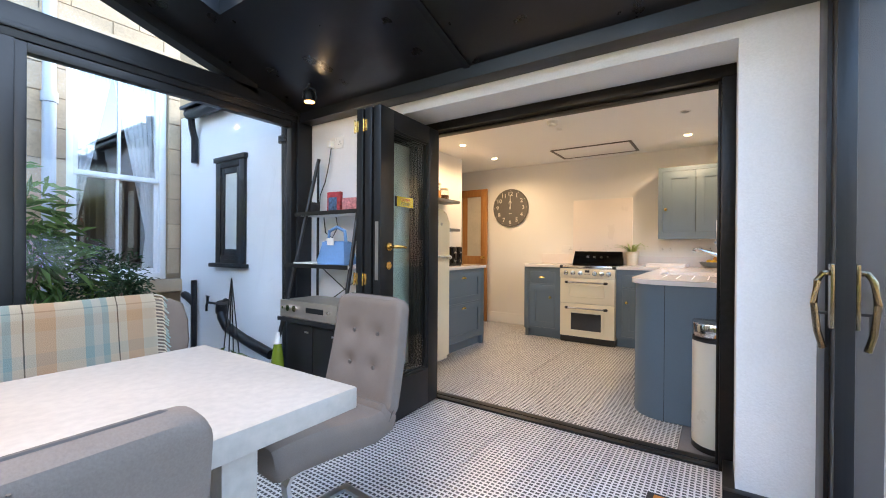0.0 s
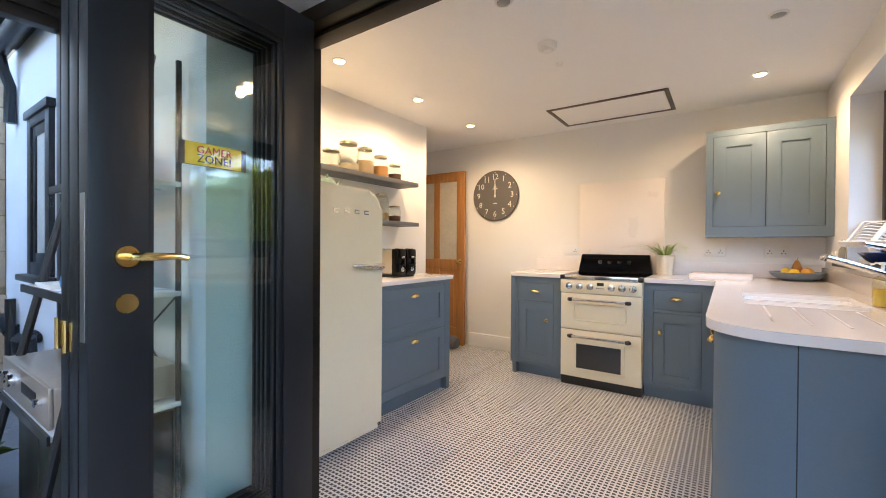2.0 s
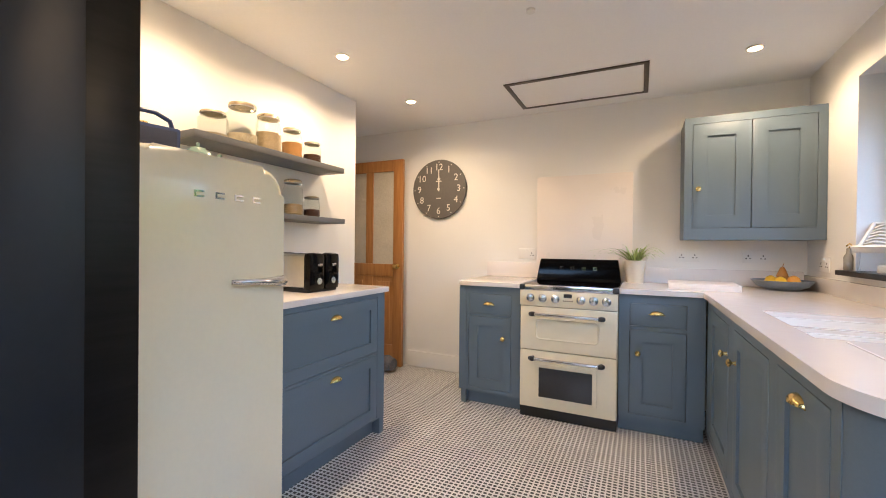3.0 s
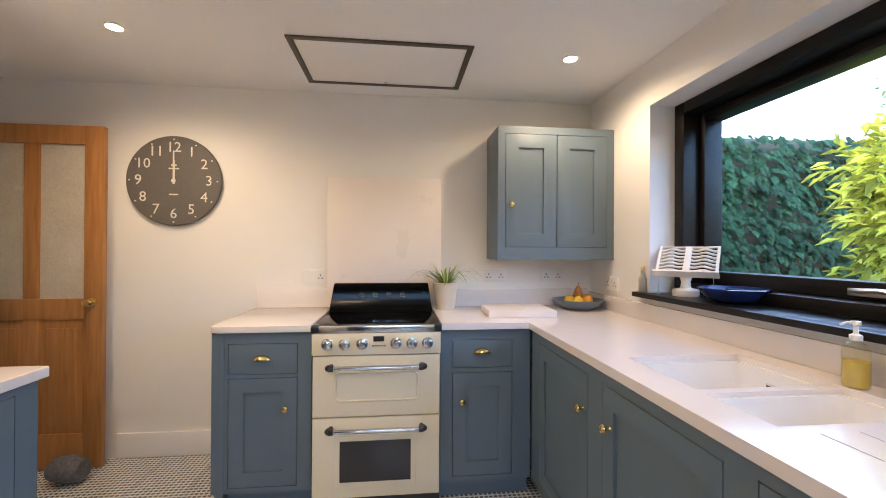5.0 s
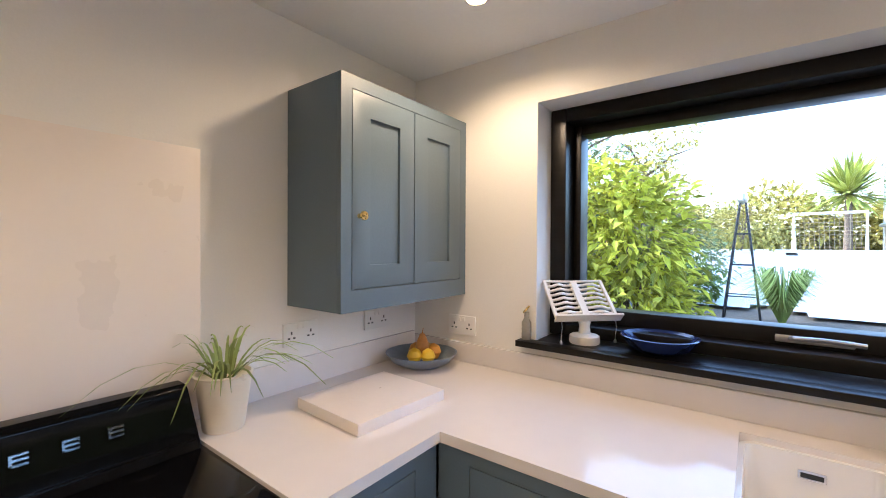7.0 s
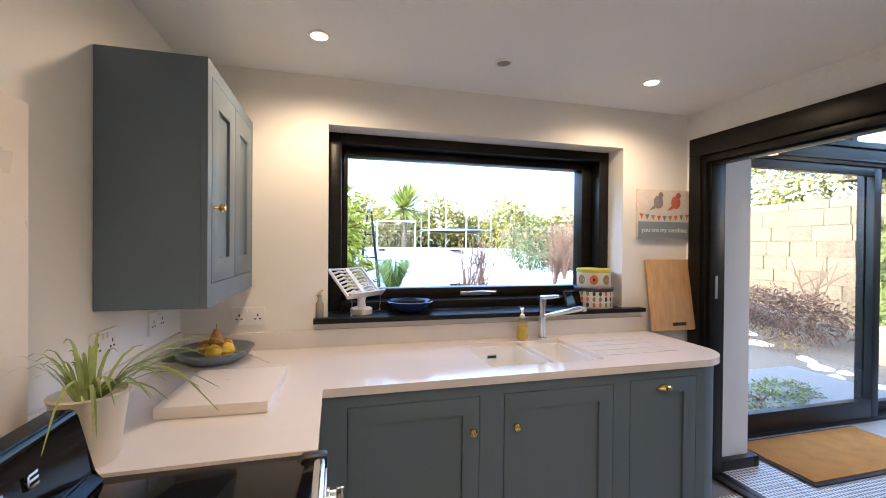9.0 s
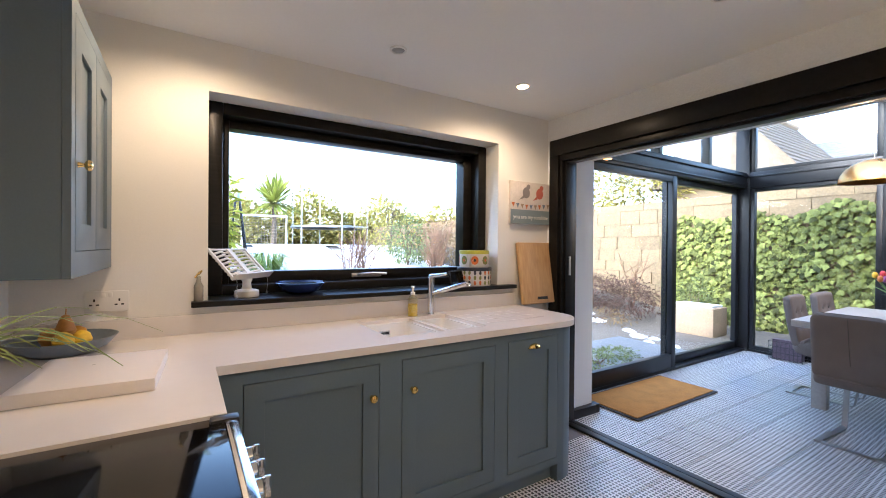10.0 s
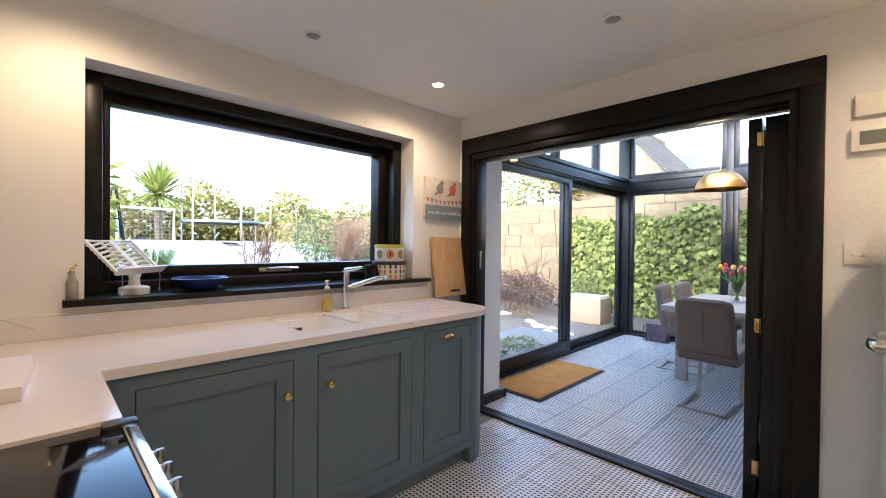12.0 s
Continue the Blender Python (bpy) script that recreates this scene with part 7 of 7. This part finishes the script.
# birds picture
pk = thing("wall_plaque", "painted wooden plaque of two birds and bunting", "plaque", XE, 4.415, 1.65, -90)
part("board", B((-0.20, -0.022, -0.155, 0.20, -0.001, 0.155), bevel=0.002), mat("whitewashed_board", (0.66, 0.60, 0.55), 0.6, var=0.12, scale=12), pk)
part("banner", B((-0.199, -0.0235, -0.154, 0.199, -0.0215, -0.05)), mat("grey_teal_paint", (0.22, 0.27, 0.29), 0.6, var=0.08), pk)
lettering("lettering", "you are my sunshine", 0.042, M_PLASTIC, pk, pose(0, -0.0242, -0.103, 90, 0, 0))
for x, c, nm in ((-0.05, (0.26, 0.23, 0.22), "grey_bird"), (0.085, (0.50, 0.13, 0.09), "red_bird")):
    bm = bmesh.new()
    lathe(bm, [(0, -0.0012), (0.035, -0.0012), (0.035, 0.0012), (0, 0.0012)], 18)
    for v in bm.verts:
        v.co.y *= 1.15
    vs = [bm.verts.new(p) for p in ((-0.03, -0.02, 0.001), (-0.07, -0.055, 0.001), (-0.02, -0.04, 0.001))]
    bm.faces.new(vs)
    lathe(bm, [(0, -0.0012), (0.018, -0.0012), (0.018, 0.0012), (0, 0.0012)], 14, (0.02, 0.045, 0))
    bmesh.ops.transform(bm, matrix=pose(x, -0.0235, 0.075, 90, 0, 0), verts=bm.verts)
    part("bird", bm, mat(nm + "_paint", c, 0.7, var=0.1), pk)
for k in range(9):
    x = -0.175 + 0.0435 * k
    bm = bmesh.new()
    vs = [bm.verts.new(p) for p in ((x - 0.016, -0.0232, 0.0 - 0.012 * math.sin(k * 0.4)), (x + 0.016, -0.0232, 0.0 - 0.012 * math.sin(k * 0.4)), (x, -0.0232, -0.035 - 0.012 * math.sin(k * 0.4)))]
    bm.faces.new(vs)
    part("bunting_flag", bm, (M_ORANGEP, M_BOWL, mat("tan_flag", (0.35, 0.25, 0.17), 0.7))[k % 3], pk)

# jars
M_JAR = glass_mat("jar_glass", (0.90, 0.92, 0.90), gloss=0.04)
M_BRASSLID = mat("warm_steel_lid", (0.50, 0.42, 0.28), 0.3, metal=1, var=0.15)


def jar(x, y, z, r, hgt, fill, c, label):
    j = thing("storage_jar", label, "jar", x, y, z, 0, "glass storage jars")
    bm = bmesh.new()
    lathe(bm, [(r * 0.9, 0), (r, 0.008), (r, hgt * 0.72), (r * 0.82, hgt * 0.82), (r * 0.82, hgt * 0.90)], 22)
    part("glass", bm, M_JAR, j)
    bm = bmesh.new()
    lathe(bm, [(r * 0.86, hgt * 0.90), (r * 0.90, hgt * 0.93), (r * 0.86, hgt * 0.97), (r * 0.6, hgt), (0, hgt)], 22)
    part("lid", bm, M_BRASSLID, j, "clip-top lid with a brassy rim")
    bm = bmesh.new()
    tube(bm, [(r * 0.86 * math.cos(2 * math.pi * k / 20), r * 0.86 * math.sin(2 * math.pi * k / 20), hgt * 0.89) for k in range(20)], 0.0028, 6, closed=True)
    tube(bm, [(r * 0.9, 0.0, hgt * 0.96), (r * 1.04, 0.01, hgt * 0.88), (r * 1.06, 0.0, hgt * 0.76)], 0.0022, 5)
    part("wire_clip", bm, M_STEEL, j)
    if fill:
        bm = bmesh.new()
        lathe(bm, [(r * 0.85, 0.004), (r * 0.95, 0.012), (r * 0.95, hgt * fill), (r * 0.4, hgt * fill + 0.006), (0, hgt * fill + 0.004)], 18)
        part("contents", bm, mat("jar_food", c, 0.8, var=0.4, scale=60, fine=200, bump=0.1), j)


ZS1, ZS2 = 1.685, 1.342
jar(-3.03, 5.02, ZS1, 0.068, 0.135, 0.15, (0.42, 0.33, 0.22), "small nearly empty clip-top glass jar")
jar(-3.03, 5.185, ZS1, 0.078, 0.225, 0.25, (0.46, 0.38, 0.26), "tall nearly empty clip-top glass jar")
jar(-3.03, 5.355, ZS1, 0.068, 0.215, 0.5, (0.45, 0.33, 0.20), "clip-top glass jar half full of oats")
jar(-3.03, 5.53, ZS1, 0.061, 0.185, 0.5, (0.50, 0.24, 0.07), "clip-top glass jar of orange lentils")
jar(-3.03, 5.70, ZS1, 0.056, 0.14, 0.4, (0.10, 0.045, 0.02), "small clip-top jar of dark beans")
jar(-3.03, 5.54, ZS2, 0.060, 0.22, 0.3, (0.30, 0.21, 0.10), "tall clip-top jar of brown seeds")
jar(-3.03, 5.70, ZS2, 0.052, 0.135, 0.35, (0.09, 0.035, 0.02), "squat clip-top jar of coffee beans")
# radio, teapot on the fridge
rd = thing("radio", "blue leather retro radio with a carry handle", "radio", -2.84, 4.58, 1.463, 80)
M_RBLUE = mat("navy_leatherette", (0.03, 0.055, 0.17), 0.45, var=0.1, bump=0.03)
part("body", B((-0.13, -0.055, 0.005, 0.13, 0.055, 0.155), bevel=0.012), M_RBLUE, rd)
part("grille", B((-0.115, -0.058, 0.015, 0.115, -0.054, 0.14), bevel=0.002), mat("dark_grille", (0.03, 0.04, 0.09), 0.6, fine=300, bump=0.08), rd, "dark blue cloth grille")
bm = bmesh.new()
tube(bm, [(-0.12, 0, 0.155), (-0.11, 0, 0.19), (-0.06, 0, 0.212), (0.06, 0, 0.212), (0.11, 0, 0.19), (0.12, 0, 0.155)], 0.009, 8)
part("handle", bm, M_RBLUE, rd)
part("aerial", C((-0.11, 0.03, 0.15), (-0.16, 0.05, 0.62), 0.002, seg=6), M_STEEL, rd)
for k in range(3):
    part("dial", C((-0.08 + 0.05 * k, 0, 0.155), (-0.08 + 0.05 * k, 0, 0.168), 0.014, seg=14), M_BRASS, rd)
tpt = thing("teapot", "small pale green teapot on the fridge", "teapot", -2.76, 4.765, 1.463)
M_SAGE = mat("sage_glaze", (0.22, 0.32, 0.27), 0.2, var=0.1)
bm = bmesh.new()
lathe(bm, [(0.035, 0), (0.055, 0.02), (0.06, 0.045), (0.05, 0.075), (0.03, 0.09), (0.028, 0.095), (0.0, 0.10)], 22)
lathe(bm, [(0.0, 0.095), (0.008, 0.10), (0.008, 0.115), (0.0, 0.12)], 10)
tube(bm, [(0.0, 0.05, 0.035), (0.0, 0.085, 0.06), (0.0, 0.10, 0.085)], [0.014, 0.010, 0.008], 8)
part("pot", bm, M_SAGE, tpt)
bm = bmesh.new()
tube(bm, [(0, -0.05, 0.07), (0, -0.085, 0.07), (0, -0.095, 0.045), (0, -0.06, 0.02)], 0.006, 6)
part("handle", bm, M_SAGE, tpt)
# toaster
to = thing("toaster", "black four slot toaster with steel sides", "toaster", -2.86, 5.43, ZT, 0)
bm = bmesh.new()
box(bm, -0.155, -0.115, 0.02, 0.155, 0.115, 0.205, bevel=0.03)
part("body", bm, M_STEEL, to)
for s in (-1, 1):
    for y in (-0.06, 0.06):
        bm = bmesh.new()
        box(bm, s * 0.165 - 0.026, y - 0.059, 0.008, s * 0.165 + 0.026, y + 0.059, 0.212, bevel=0.024)
        part("end_cap", bm, M_BLKGLASS, to, "gloss black rounded end housing")
for y in (-0.06, 0.0, 0.06):
    part("slot", B((-0.12, y - 0.012, 0.203, 0.12, y + 0.012, 0.2062)), M_DARK, to)
for y in (-0.055, 0.055):
    part("lever", B((0.187, y - 0.016, 0.14, 0.205, y + 0.016, 0.155), bevel=0.004), M_CHROME, to)
    part("dial", C((0.186, y, 0.06), (0.20, y, 0.06), 0.018, seg=18), M_CHROME, to)
part("foot_plate", B((-0.17, -0.11, 0, 0.17, 0.11, 0.02)), M_DARK, to)
# draught stopper by the oak door
bm = bmesh.new()
tube(bm, [(-3.30, 6.90, 0.075), (-3.22, 6.88, 0.08), (-3.14, 6.87, 0.075)], [0.06, 0.075, 0.055], 14)
tagged(part("door_stop", bm, mat("grey_tweed", (0.12, 0.12, 0.13), 0.9, var=0.6, scale=60, fine=150, bump=0.08)), "plaid fabric door stop on the floor", "door stop")

# sign on the folding door glass
sg_ = thing("door_sign", "yellow and black sign hung on the door glass", "sign", -2.012, 3.712, 1.41, 90)
part("board", B((-0.10, -0.006, -0.034, 0.10, 0.0, 0.034), bevel=0.001), M_DARKP, sg_)
part("yellow_face", B((-0.083, -0.0075, -0.033, 0.083, -0.0055, 0.033)), mat("yellow_enamel", (0.75, 0.52, 0.02), 0.4, var=0.05), sg_)
lettering("lettering", "GAMER", 0.032, mat("red_letter", (0.50, 0.03, 0.02), 0.4), sg_, pose(0, -0.0082, 0.012, 90, 0, 0))
lettering("lettering", "ZONE!", 0.034, M_DARKP, sg_, pose(0, -0.0082, -0.014, 90, 0, 0))

# ---- conservatory small things ----
pd = thing("pendant_lamp", "brushed gold dome pendant over the table", "pendant lamp", -1.325, 1.45, 0.075)
M_GOLD = mat("brushed_gold", (0.88, 0.62, 0.26), 0.30, metal=1, var=0.08)
bm = bmesh.new()
prof = [(0.235 * math.cos(radians(a)), 1.855 + 0.20 * math.sin(radians(a))) for a in (0, 8, 20, 35, 50, 65, 78)] + [(0.02, 2.06), (0.0, 2.062)]
lathe(bm, prof, 40)
bmesh.ops.solidify(bm, geom=bm.faces[:], thickness=0.003)
part("shade", bm, M_GOLD, pd)
part("cord", C((0, 0, 2.06), (0, 0, roof_z(1.45) + 0.02), 0.003, seg=6), M_PLASTIC, pd)
bm = bmesh.new()
lathe(bm, [(0, 1.855), (0.03, 1.87), (0.04, 1.90), (0.02, 1.95), (0.015, 1.98), (0, 1.98)], 16)
part("bulb", bm, glow_mat("pendant_glow", (1.0, 0.50, 0.14), 1.2), pd)
_o, _d = lamp("pendant_light", 'POINT', 6, WARM, pose(-1.325, 1.45, 1.915))
_d.shadow_soft_size = 0.04


M_GLOWW = glow_mat("warm_bulb_glow", (1.0, 0.40, 0.10), 0.7)


def spotlight(x, y, z, rz, lit):
    s = thing("spotlight", "small black adjustable spotlight near the roof corner", "spotlight", x, y, z, rz, "corner spotlights")
    bm = bmesh.new()
    lathe(bm, [(0.0, 0.05), (0.025, 0.048), (0.036, 0.02), (0.04, -0.03), (0.036, -0.03), (0.03, 0.0), (0.0, 0.0)], 20)
    part("head", bm, M_FRAME, s)
    part("lamp_face", C((0, 0, -0.034), (0, 0, -0.018), 0.036, seg=20), M_GLOWW, s)
    bm = bmesh.new()
    tube(bm, [(-0.046, 0, -0.005), (-0.04, 0, 0.05), (0, 0, 0.075), (0.04, 0, 0.05), (0.046, 0, -0.005)], 0.004, 6)
    cyl(bm, (0, 0, 0.07), (0, 0, 0.10), 0.012)
    part("bracket", bm, M_FRAME, s)


for x, y, z in ((-2.64, 3.43, 2.15), (-0.05, 3.40, 2.15), (-0.02, 0.62, 2.97)):
    spotlight(x, y, z, 45, True)
_o, _d = lamp("spotlight_lamp", 'POINT', 0.10, WARM, pose(-2.64, 3.43, 2.09))
_d.shadow_soft_size = 0.012
# tulips
tv = thing("tulip_vase", "clear glass vase of mixed tulips on the table", "vase of flowers", -1.50, 1.52, 0.75)
bm = bmesh.new()
lathe(bm, [(0.0, 0.003), (0.045, 0.003), (0.06, 0.04), (0.062, 0.10), (0.05, 0.15), (0.058, 0.185)], 24)
part("vase", bm, M_JAR, tv)
_rnd = random.Random(17)
bmS, bmL = bmesh.new(), bmesh.new()
heads = []
for k in range(16):
    a, l = 2 * math.pi * k / 16 + _rnd.uniform(-0.2, 0.2), _rnd.uniform(0.26, 0.36)
    d = Vector((math.cos(a), math.sin(a), 0))
    o = _rnd.uniform(0.05, 0.15)
    p = [Vector((0, 0, 0.02)) - d * 0.02, d * 0.03 + Vector((0, 0, 0.17)), d * o + Vector((0, 0, l))]
    tube(bmS, p, 0.004, 6)
    heads.append((p[2], k))
    for _ in range(2):
        e = d * (o + _rnd.uniform(0, 0.07)) + Vector((_rnd.uniform(-0.03, 0.03), _rnd.uniform(-0.03, 0.03), l * _rnd.uniform(0.6, 0.95)))
        s = Vector((-d.y, d.x, 0)) * 0.014
        q = d * 0.05 + Vector((0, 0, 0.2))
        b0 = d * 0.02 + Vector((0, 0, 0.10))
        v = [bmL.verts.new(w) for w in (b0 - s * 0.4, b0 + s * 0.4, q + s, q - s, e)]
        bmL.faces.new((v[0], v[1], v[2], v[3]))
        bmL.faces.new((v[3], v[2], v[4]))
part("stems", bmS, mat("stem_green", (0.13, 0.22, 0.06), 0.5), tv)
part("leaves", bmL, leaf_mat("tulip_leaf", (0.14, 0.24, 0.07), 0.25), tv)
cols_ = [mat("tulip_" + n, c, 0.5, var=0.15) for n, c in (("yellow", (0.75, 0.48, 0.03)), ("purple", (0.22, 0.06, 0.20)), ("orange", (0.65, 0.22, 0.06)), ("red", (0.45, 0.03, 0.04)))]
for p, k in heads:
    bm = bmesh.new()
    lathe(bm, [(0.004, -0.008), (0.018, 0.004), (0.021, 0.02), (0.016, 0.038), (0.008, 0.048)], 9, tuple(p))
    part("flower", bm, cols_[k % 4], tv)

# ladder shelf
ls = thing("ladder_shelf", "black metal ladder shelf with white shelves", "shelf unit", 0, 0, 0)
for x in (-2.30, -2.92):
    part("rail", C((x - 0.03 if x < -2.5 else x + 0.04, 3.30, 0.0), (x + 0.10 if x < -2.5 else x - 0.02, 3.66, 1.78), 0.014, seg=10), M_DARK, ls)
    part("back_rail", C((x, 3.735, 0.0), (x, 3.735, 1.78), 0.010, seg=8), M_DARK, ls)
for z, y0 in ((1.36, 3.54), (0.98, 3.46), (0.595, 3.40), (0.06, 3.32)):
    s = part("shelf", B((-2.93, y0, z - 0.018, -2.29, 3.74, z), bevel=0.002), M_WHITEPAINT, ls, "white shelf board")
    part("shelf_rim", B((-2.94, y0 - 0.008, z - 0.022, -2.28, y0, z + 0.006)), M_DARK, s)
bm = bmesh.new()
tube(bm, [(-2.9, 3.738, 0.62), (-2.32, 3.738, 0.96)], 0.004, 6)
tube(bm, [(-2.32, 3.738, 0.62), (-2.9, 3.738, 0.96)], 0.004, 6)
part("cross_brace", bm, M_DARK, ls)
spk = thing("smart_speaker", "round charcoal fabric speaker", "speaker", -2.86, 3.64, 1.36)
bm = bmesh.new()
lathe(bm, [(0.03, 0), (0.045, 0.01), (0.053, 0.04), (0.048, 0.07), (0.03, 0.088), (0, 0.09)], 22)
part("body", bm, mat("charcoal_mesh", (0.02, 0.02, 0.022), 0.9, fine=400, bump=0.08), spk)
bx = thing("card_box", "small red and blue printed card box", "box", -2.66, 3.68, 1.36, 6)
part("box", B((-0.065, -0.012, 0, 0.065, 0.012, 0.16)), mat("red_print", (0.36, 0.04, 0.05), 0.5, var=0.8, scale=22, fine=40), bx)
part("print", B((-0.05, -0.0135, 0.01, 0.03, -0.0118, 0.12)), mat("blue_print", (0.06, 0.12, 0.22), 0.5, var=0.8, scale=30), bx)
part("frame", B((0.08, -0.012, 0, 0.21, 0.0, 0.11), bevel=0.003), mat("pink_frame", (0.55, 0.22, 0.22), 0.5, var=0.4, scale=30), bx)
bg_ = thing("lunch_bag", "light blue soft lunch bag with a handle", "bag", -2.52, 3.58, 0.98, 8)
M_BAG = mat("sky_blue_fabric", (0.16, 0.32, 0.60), 0.7, var=0.1, bump=0.04)
bm = bmesh.new()
box(bm, -0.13, -0.075, 0, 0.13, 0.075, 0.17, bevel=0.03)
for v in bm.verts:
    if v.co.z > 0.1:
        v.co.x *= 0.8
        v.co.y *= 0.7
part("body", bm, M_BAG, bg_)
bm = bmesh.new()
tube(bm, [(-0.08, 0, 0.16), (-0.07, 0, 0.24), (0, 0, 0.27), (0.07, 0, 0.24), (0.08, 0, 0.16)], 0.012, 8)
part("handle", bm, M_BAG, bg_)
part("tag", B((-0.03, -0.07, 0.14, 0.03, -0.066, 0.19)), M_PLASTIC, bg_)
tagged(part("paper_stack", B((-2.88, 3.48, 0.98, -2.68, 3.70, 0.995), bevel=0.002), M_PLASTIC), "white papers lying on the shelf", "papers")
am = thing("amplifier", "champagne metal hi-fi amplifier", "amplifier", -2.61, 3.575, 0.597)
M_CHAMP = mat("champagne_metal", (0.50, 0.43, 0.35), 0.35, metal=0.7, var=0.06)
part("case", B((-0.31, -0.16, 0.01, 0.29, 0.16, 0.125), bevel=0.004), M_CHAMP, am)
part("fascia", B((-0.312, -0.172, 0.006, 0.292, -0.16, 0.128), bevel=0.003), M_CHAMP, am)
for x, r in ((-0.20, 0.022), (-0.13, 0.022), (-0.26, 0.010), (0.22, 0.012)):
    part("knob", C((x, -0.172, 0.075), (x, -0.19, 0.075), r, seg=18), M_CHROME, am)
part("display", B((-0.02, -0.174, 0.055, 0.16, -0.171, 0.09)), M_DARK, am)
cb = thing("audio_cabinet", "black two door media box under the amplifier", "cabinet", -2.60, 3.58, 0.06)
part("body", B((-0.29, -0.13, 0.0, 0.28, 0.15, 0.50), bevel=0.006), M_DARK, cb)
for x0, x1 in ((-0.285, -0.005), (0.0, 0.275)):
    d_ = part("door", B((x0, -0.142, 0.01, x1, -0.13, 0.49), bevel=0.003), M_DARK, cb)
    part("pull", B(((x0 + x1) / 2 + 0.06, -0.146, 0.44, (x0 + x1) / 2 + 0.10, -0.142, 0.452)), M_STEEL, d_)
lv = thing("lava_lamp", "green lava lamp on a silver base", "lava lamp", -2.85, 3.335, 0.062)
bm = bmesh.new()
lathe(bm, [(0.055, 0), (0.055, 0.008), (0.035, 0.06), (0.038, 0.13), (0.04, 0.135), (0.0, 0.135)], 20)
part("base", bm, M_STEEL, lv)
bm = bmesh.new()
lathe(bm, [(0.036, 0.135), (0.047, 0.18), (0.040, 0.27), (0.026, 0.36), (0, 0.36)], 20)
part("glass", bm, mat("green_glass", (0.16, 0.22, 0.02), 0.08, bump=0), lv)
bm = bmesh.new()
lathe(bm, [(0.027, 0.36), (0.014, 0.43), (0.011, 0.44), (0, 0.44)], 18)
part("cap", bm, M_PLASTIC, lv)
bm = bmesh.new()
lathe(bm, [(0.040, 0.13), (0.043, 0.15), (0.0, 0.151)], 18)
part("ring", bm, M_ORANGEP, lv)
bm = bmesh.new()
tube(bm, [(-2.80, 3.765, 1.90), (-2.80, 3.74, 1.75), (-2.84, 3.74, 1.62), (-2.90, 3.74, 1.52), (-2.91, 3.74, 1.36)], 0.004, 6)
tube(bm, [(-2.86, 3.745, 1.34), (-2.84, 3.745, 1.22), (-2.76, 3.745, 1.18), (-2.70, 3.745, 1.26), (-2.72, 3.745, 1.34)], 0.004, 6)
tagged(part("power_cable", bm, M_DARK), "thin black cable hanging from the socket", "cable")
part_plug = part("plug", B((-2.82, 3.735, 1.885, -2.775, 3.769, 1.935), bevel=0.004), M_PLASTIC)
tagged(part_plug, "white plug in the high socket", "plug")
# wire basket outside
wbk = thing("wire_basket", "dark wire basket by the glass wall", "basket", -0.42, 0.46, 0.0)
bm = bmesh.new()
for k in range(9):
    x = -0.16 + 0.04 * k
    tube(bm, [(x, -0.10, 0.22), (x, -0.09, 0.0), (x, 0.09, 0.0), (x, 0.10, 0.22)], 0.003, 5)
for z in (0.02, 0.09, 0.16, 0.22):
    tube(bm, [(-0.165, -0.10, z), (0.165, -0.10, z), (0.165, 0.10, z), (-0.165, 0.10, z)], 0.003, 5, closed=True)
part("wires", bm, M_DARK, wbk)
part("magazine", B((-0.14, -0.05, 0.012, 0.14, 0.05, 0.24)), mat("dark_magazine", (0.10, 0.07, 0.09), 0.5, var=0.5, scale=20), wbk)
setting("skirting_return", B((-0.245, 3.765, 0, -0.20, 4.05, 0.07), (-0.245, 3.735, 0, XS - 0.002, 3.779, 0.07), bevel=0.003), M_FRAME, "black skirting on the wall return", "skirting")

# ---- floor tiles ----
fl = bpy.data.objects["floor"]
bm = bmesh.new()
TS = 0.30
_v = [bm.verts.new((x, y, z)) for z, k in ((-0.007, 0.0015), (-0.0012, 0.0015), (0.0, 0.0028)) for x, y in ((k, k), (TS - k, k), (TS - k, TS - k), (k, TS - k))]
bm.faces.new(_v[8:12])
for a in (0, 4):
    for i in range(4):
        j = (i + 1) % 4
        bm.faces.new((_v[a + i], _v[a + j], _v[a + 4 + j], _v[a + 4 + i]))
tile_me = mesh_of("tile", bm, M_TILE)
x = -4.35
while x < 0.2:
    y = 0.175
    while y < 7.1:
        inside = (y + TS > 0.28 and y < 3.9 and x + TS > XG and x < XS) or (3.75 < y < YN and x + TS > XW and x < -0.6) or (y > 6.1 and x < XW)
        if inside:
            t_ = new("tile", tile_me)
            t_.location = (x, y, 0)
            t_.parent = fl
        y += TS
    x += TS
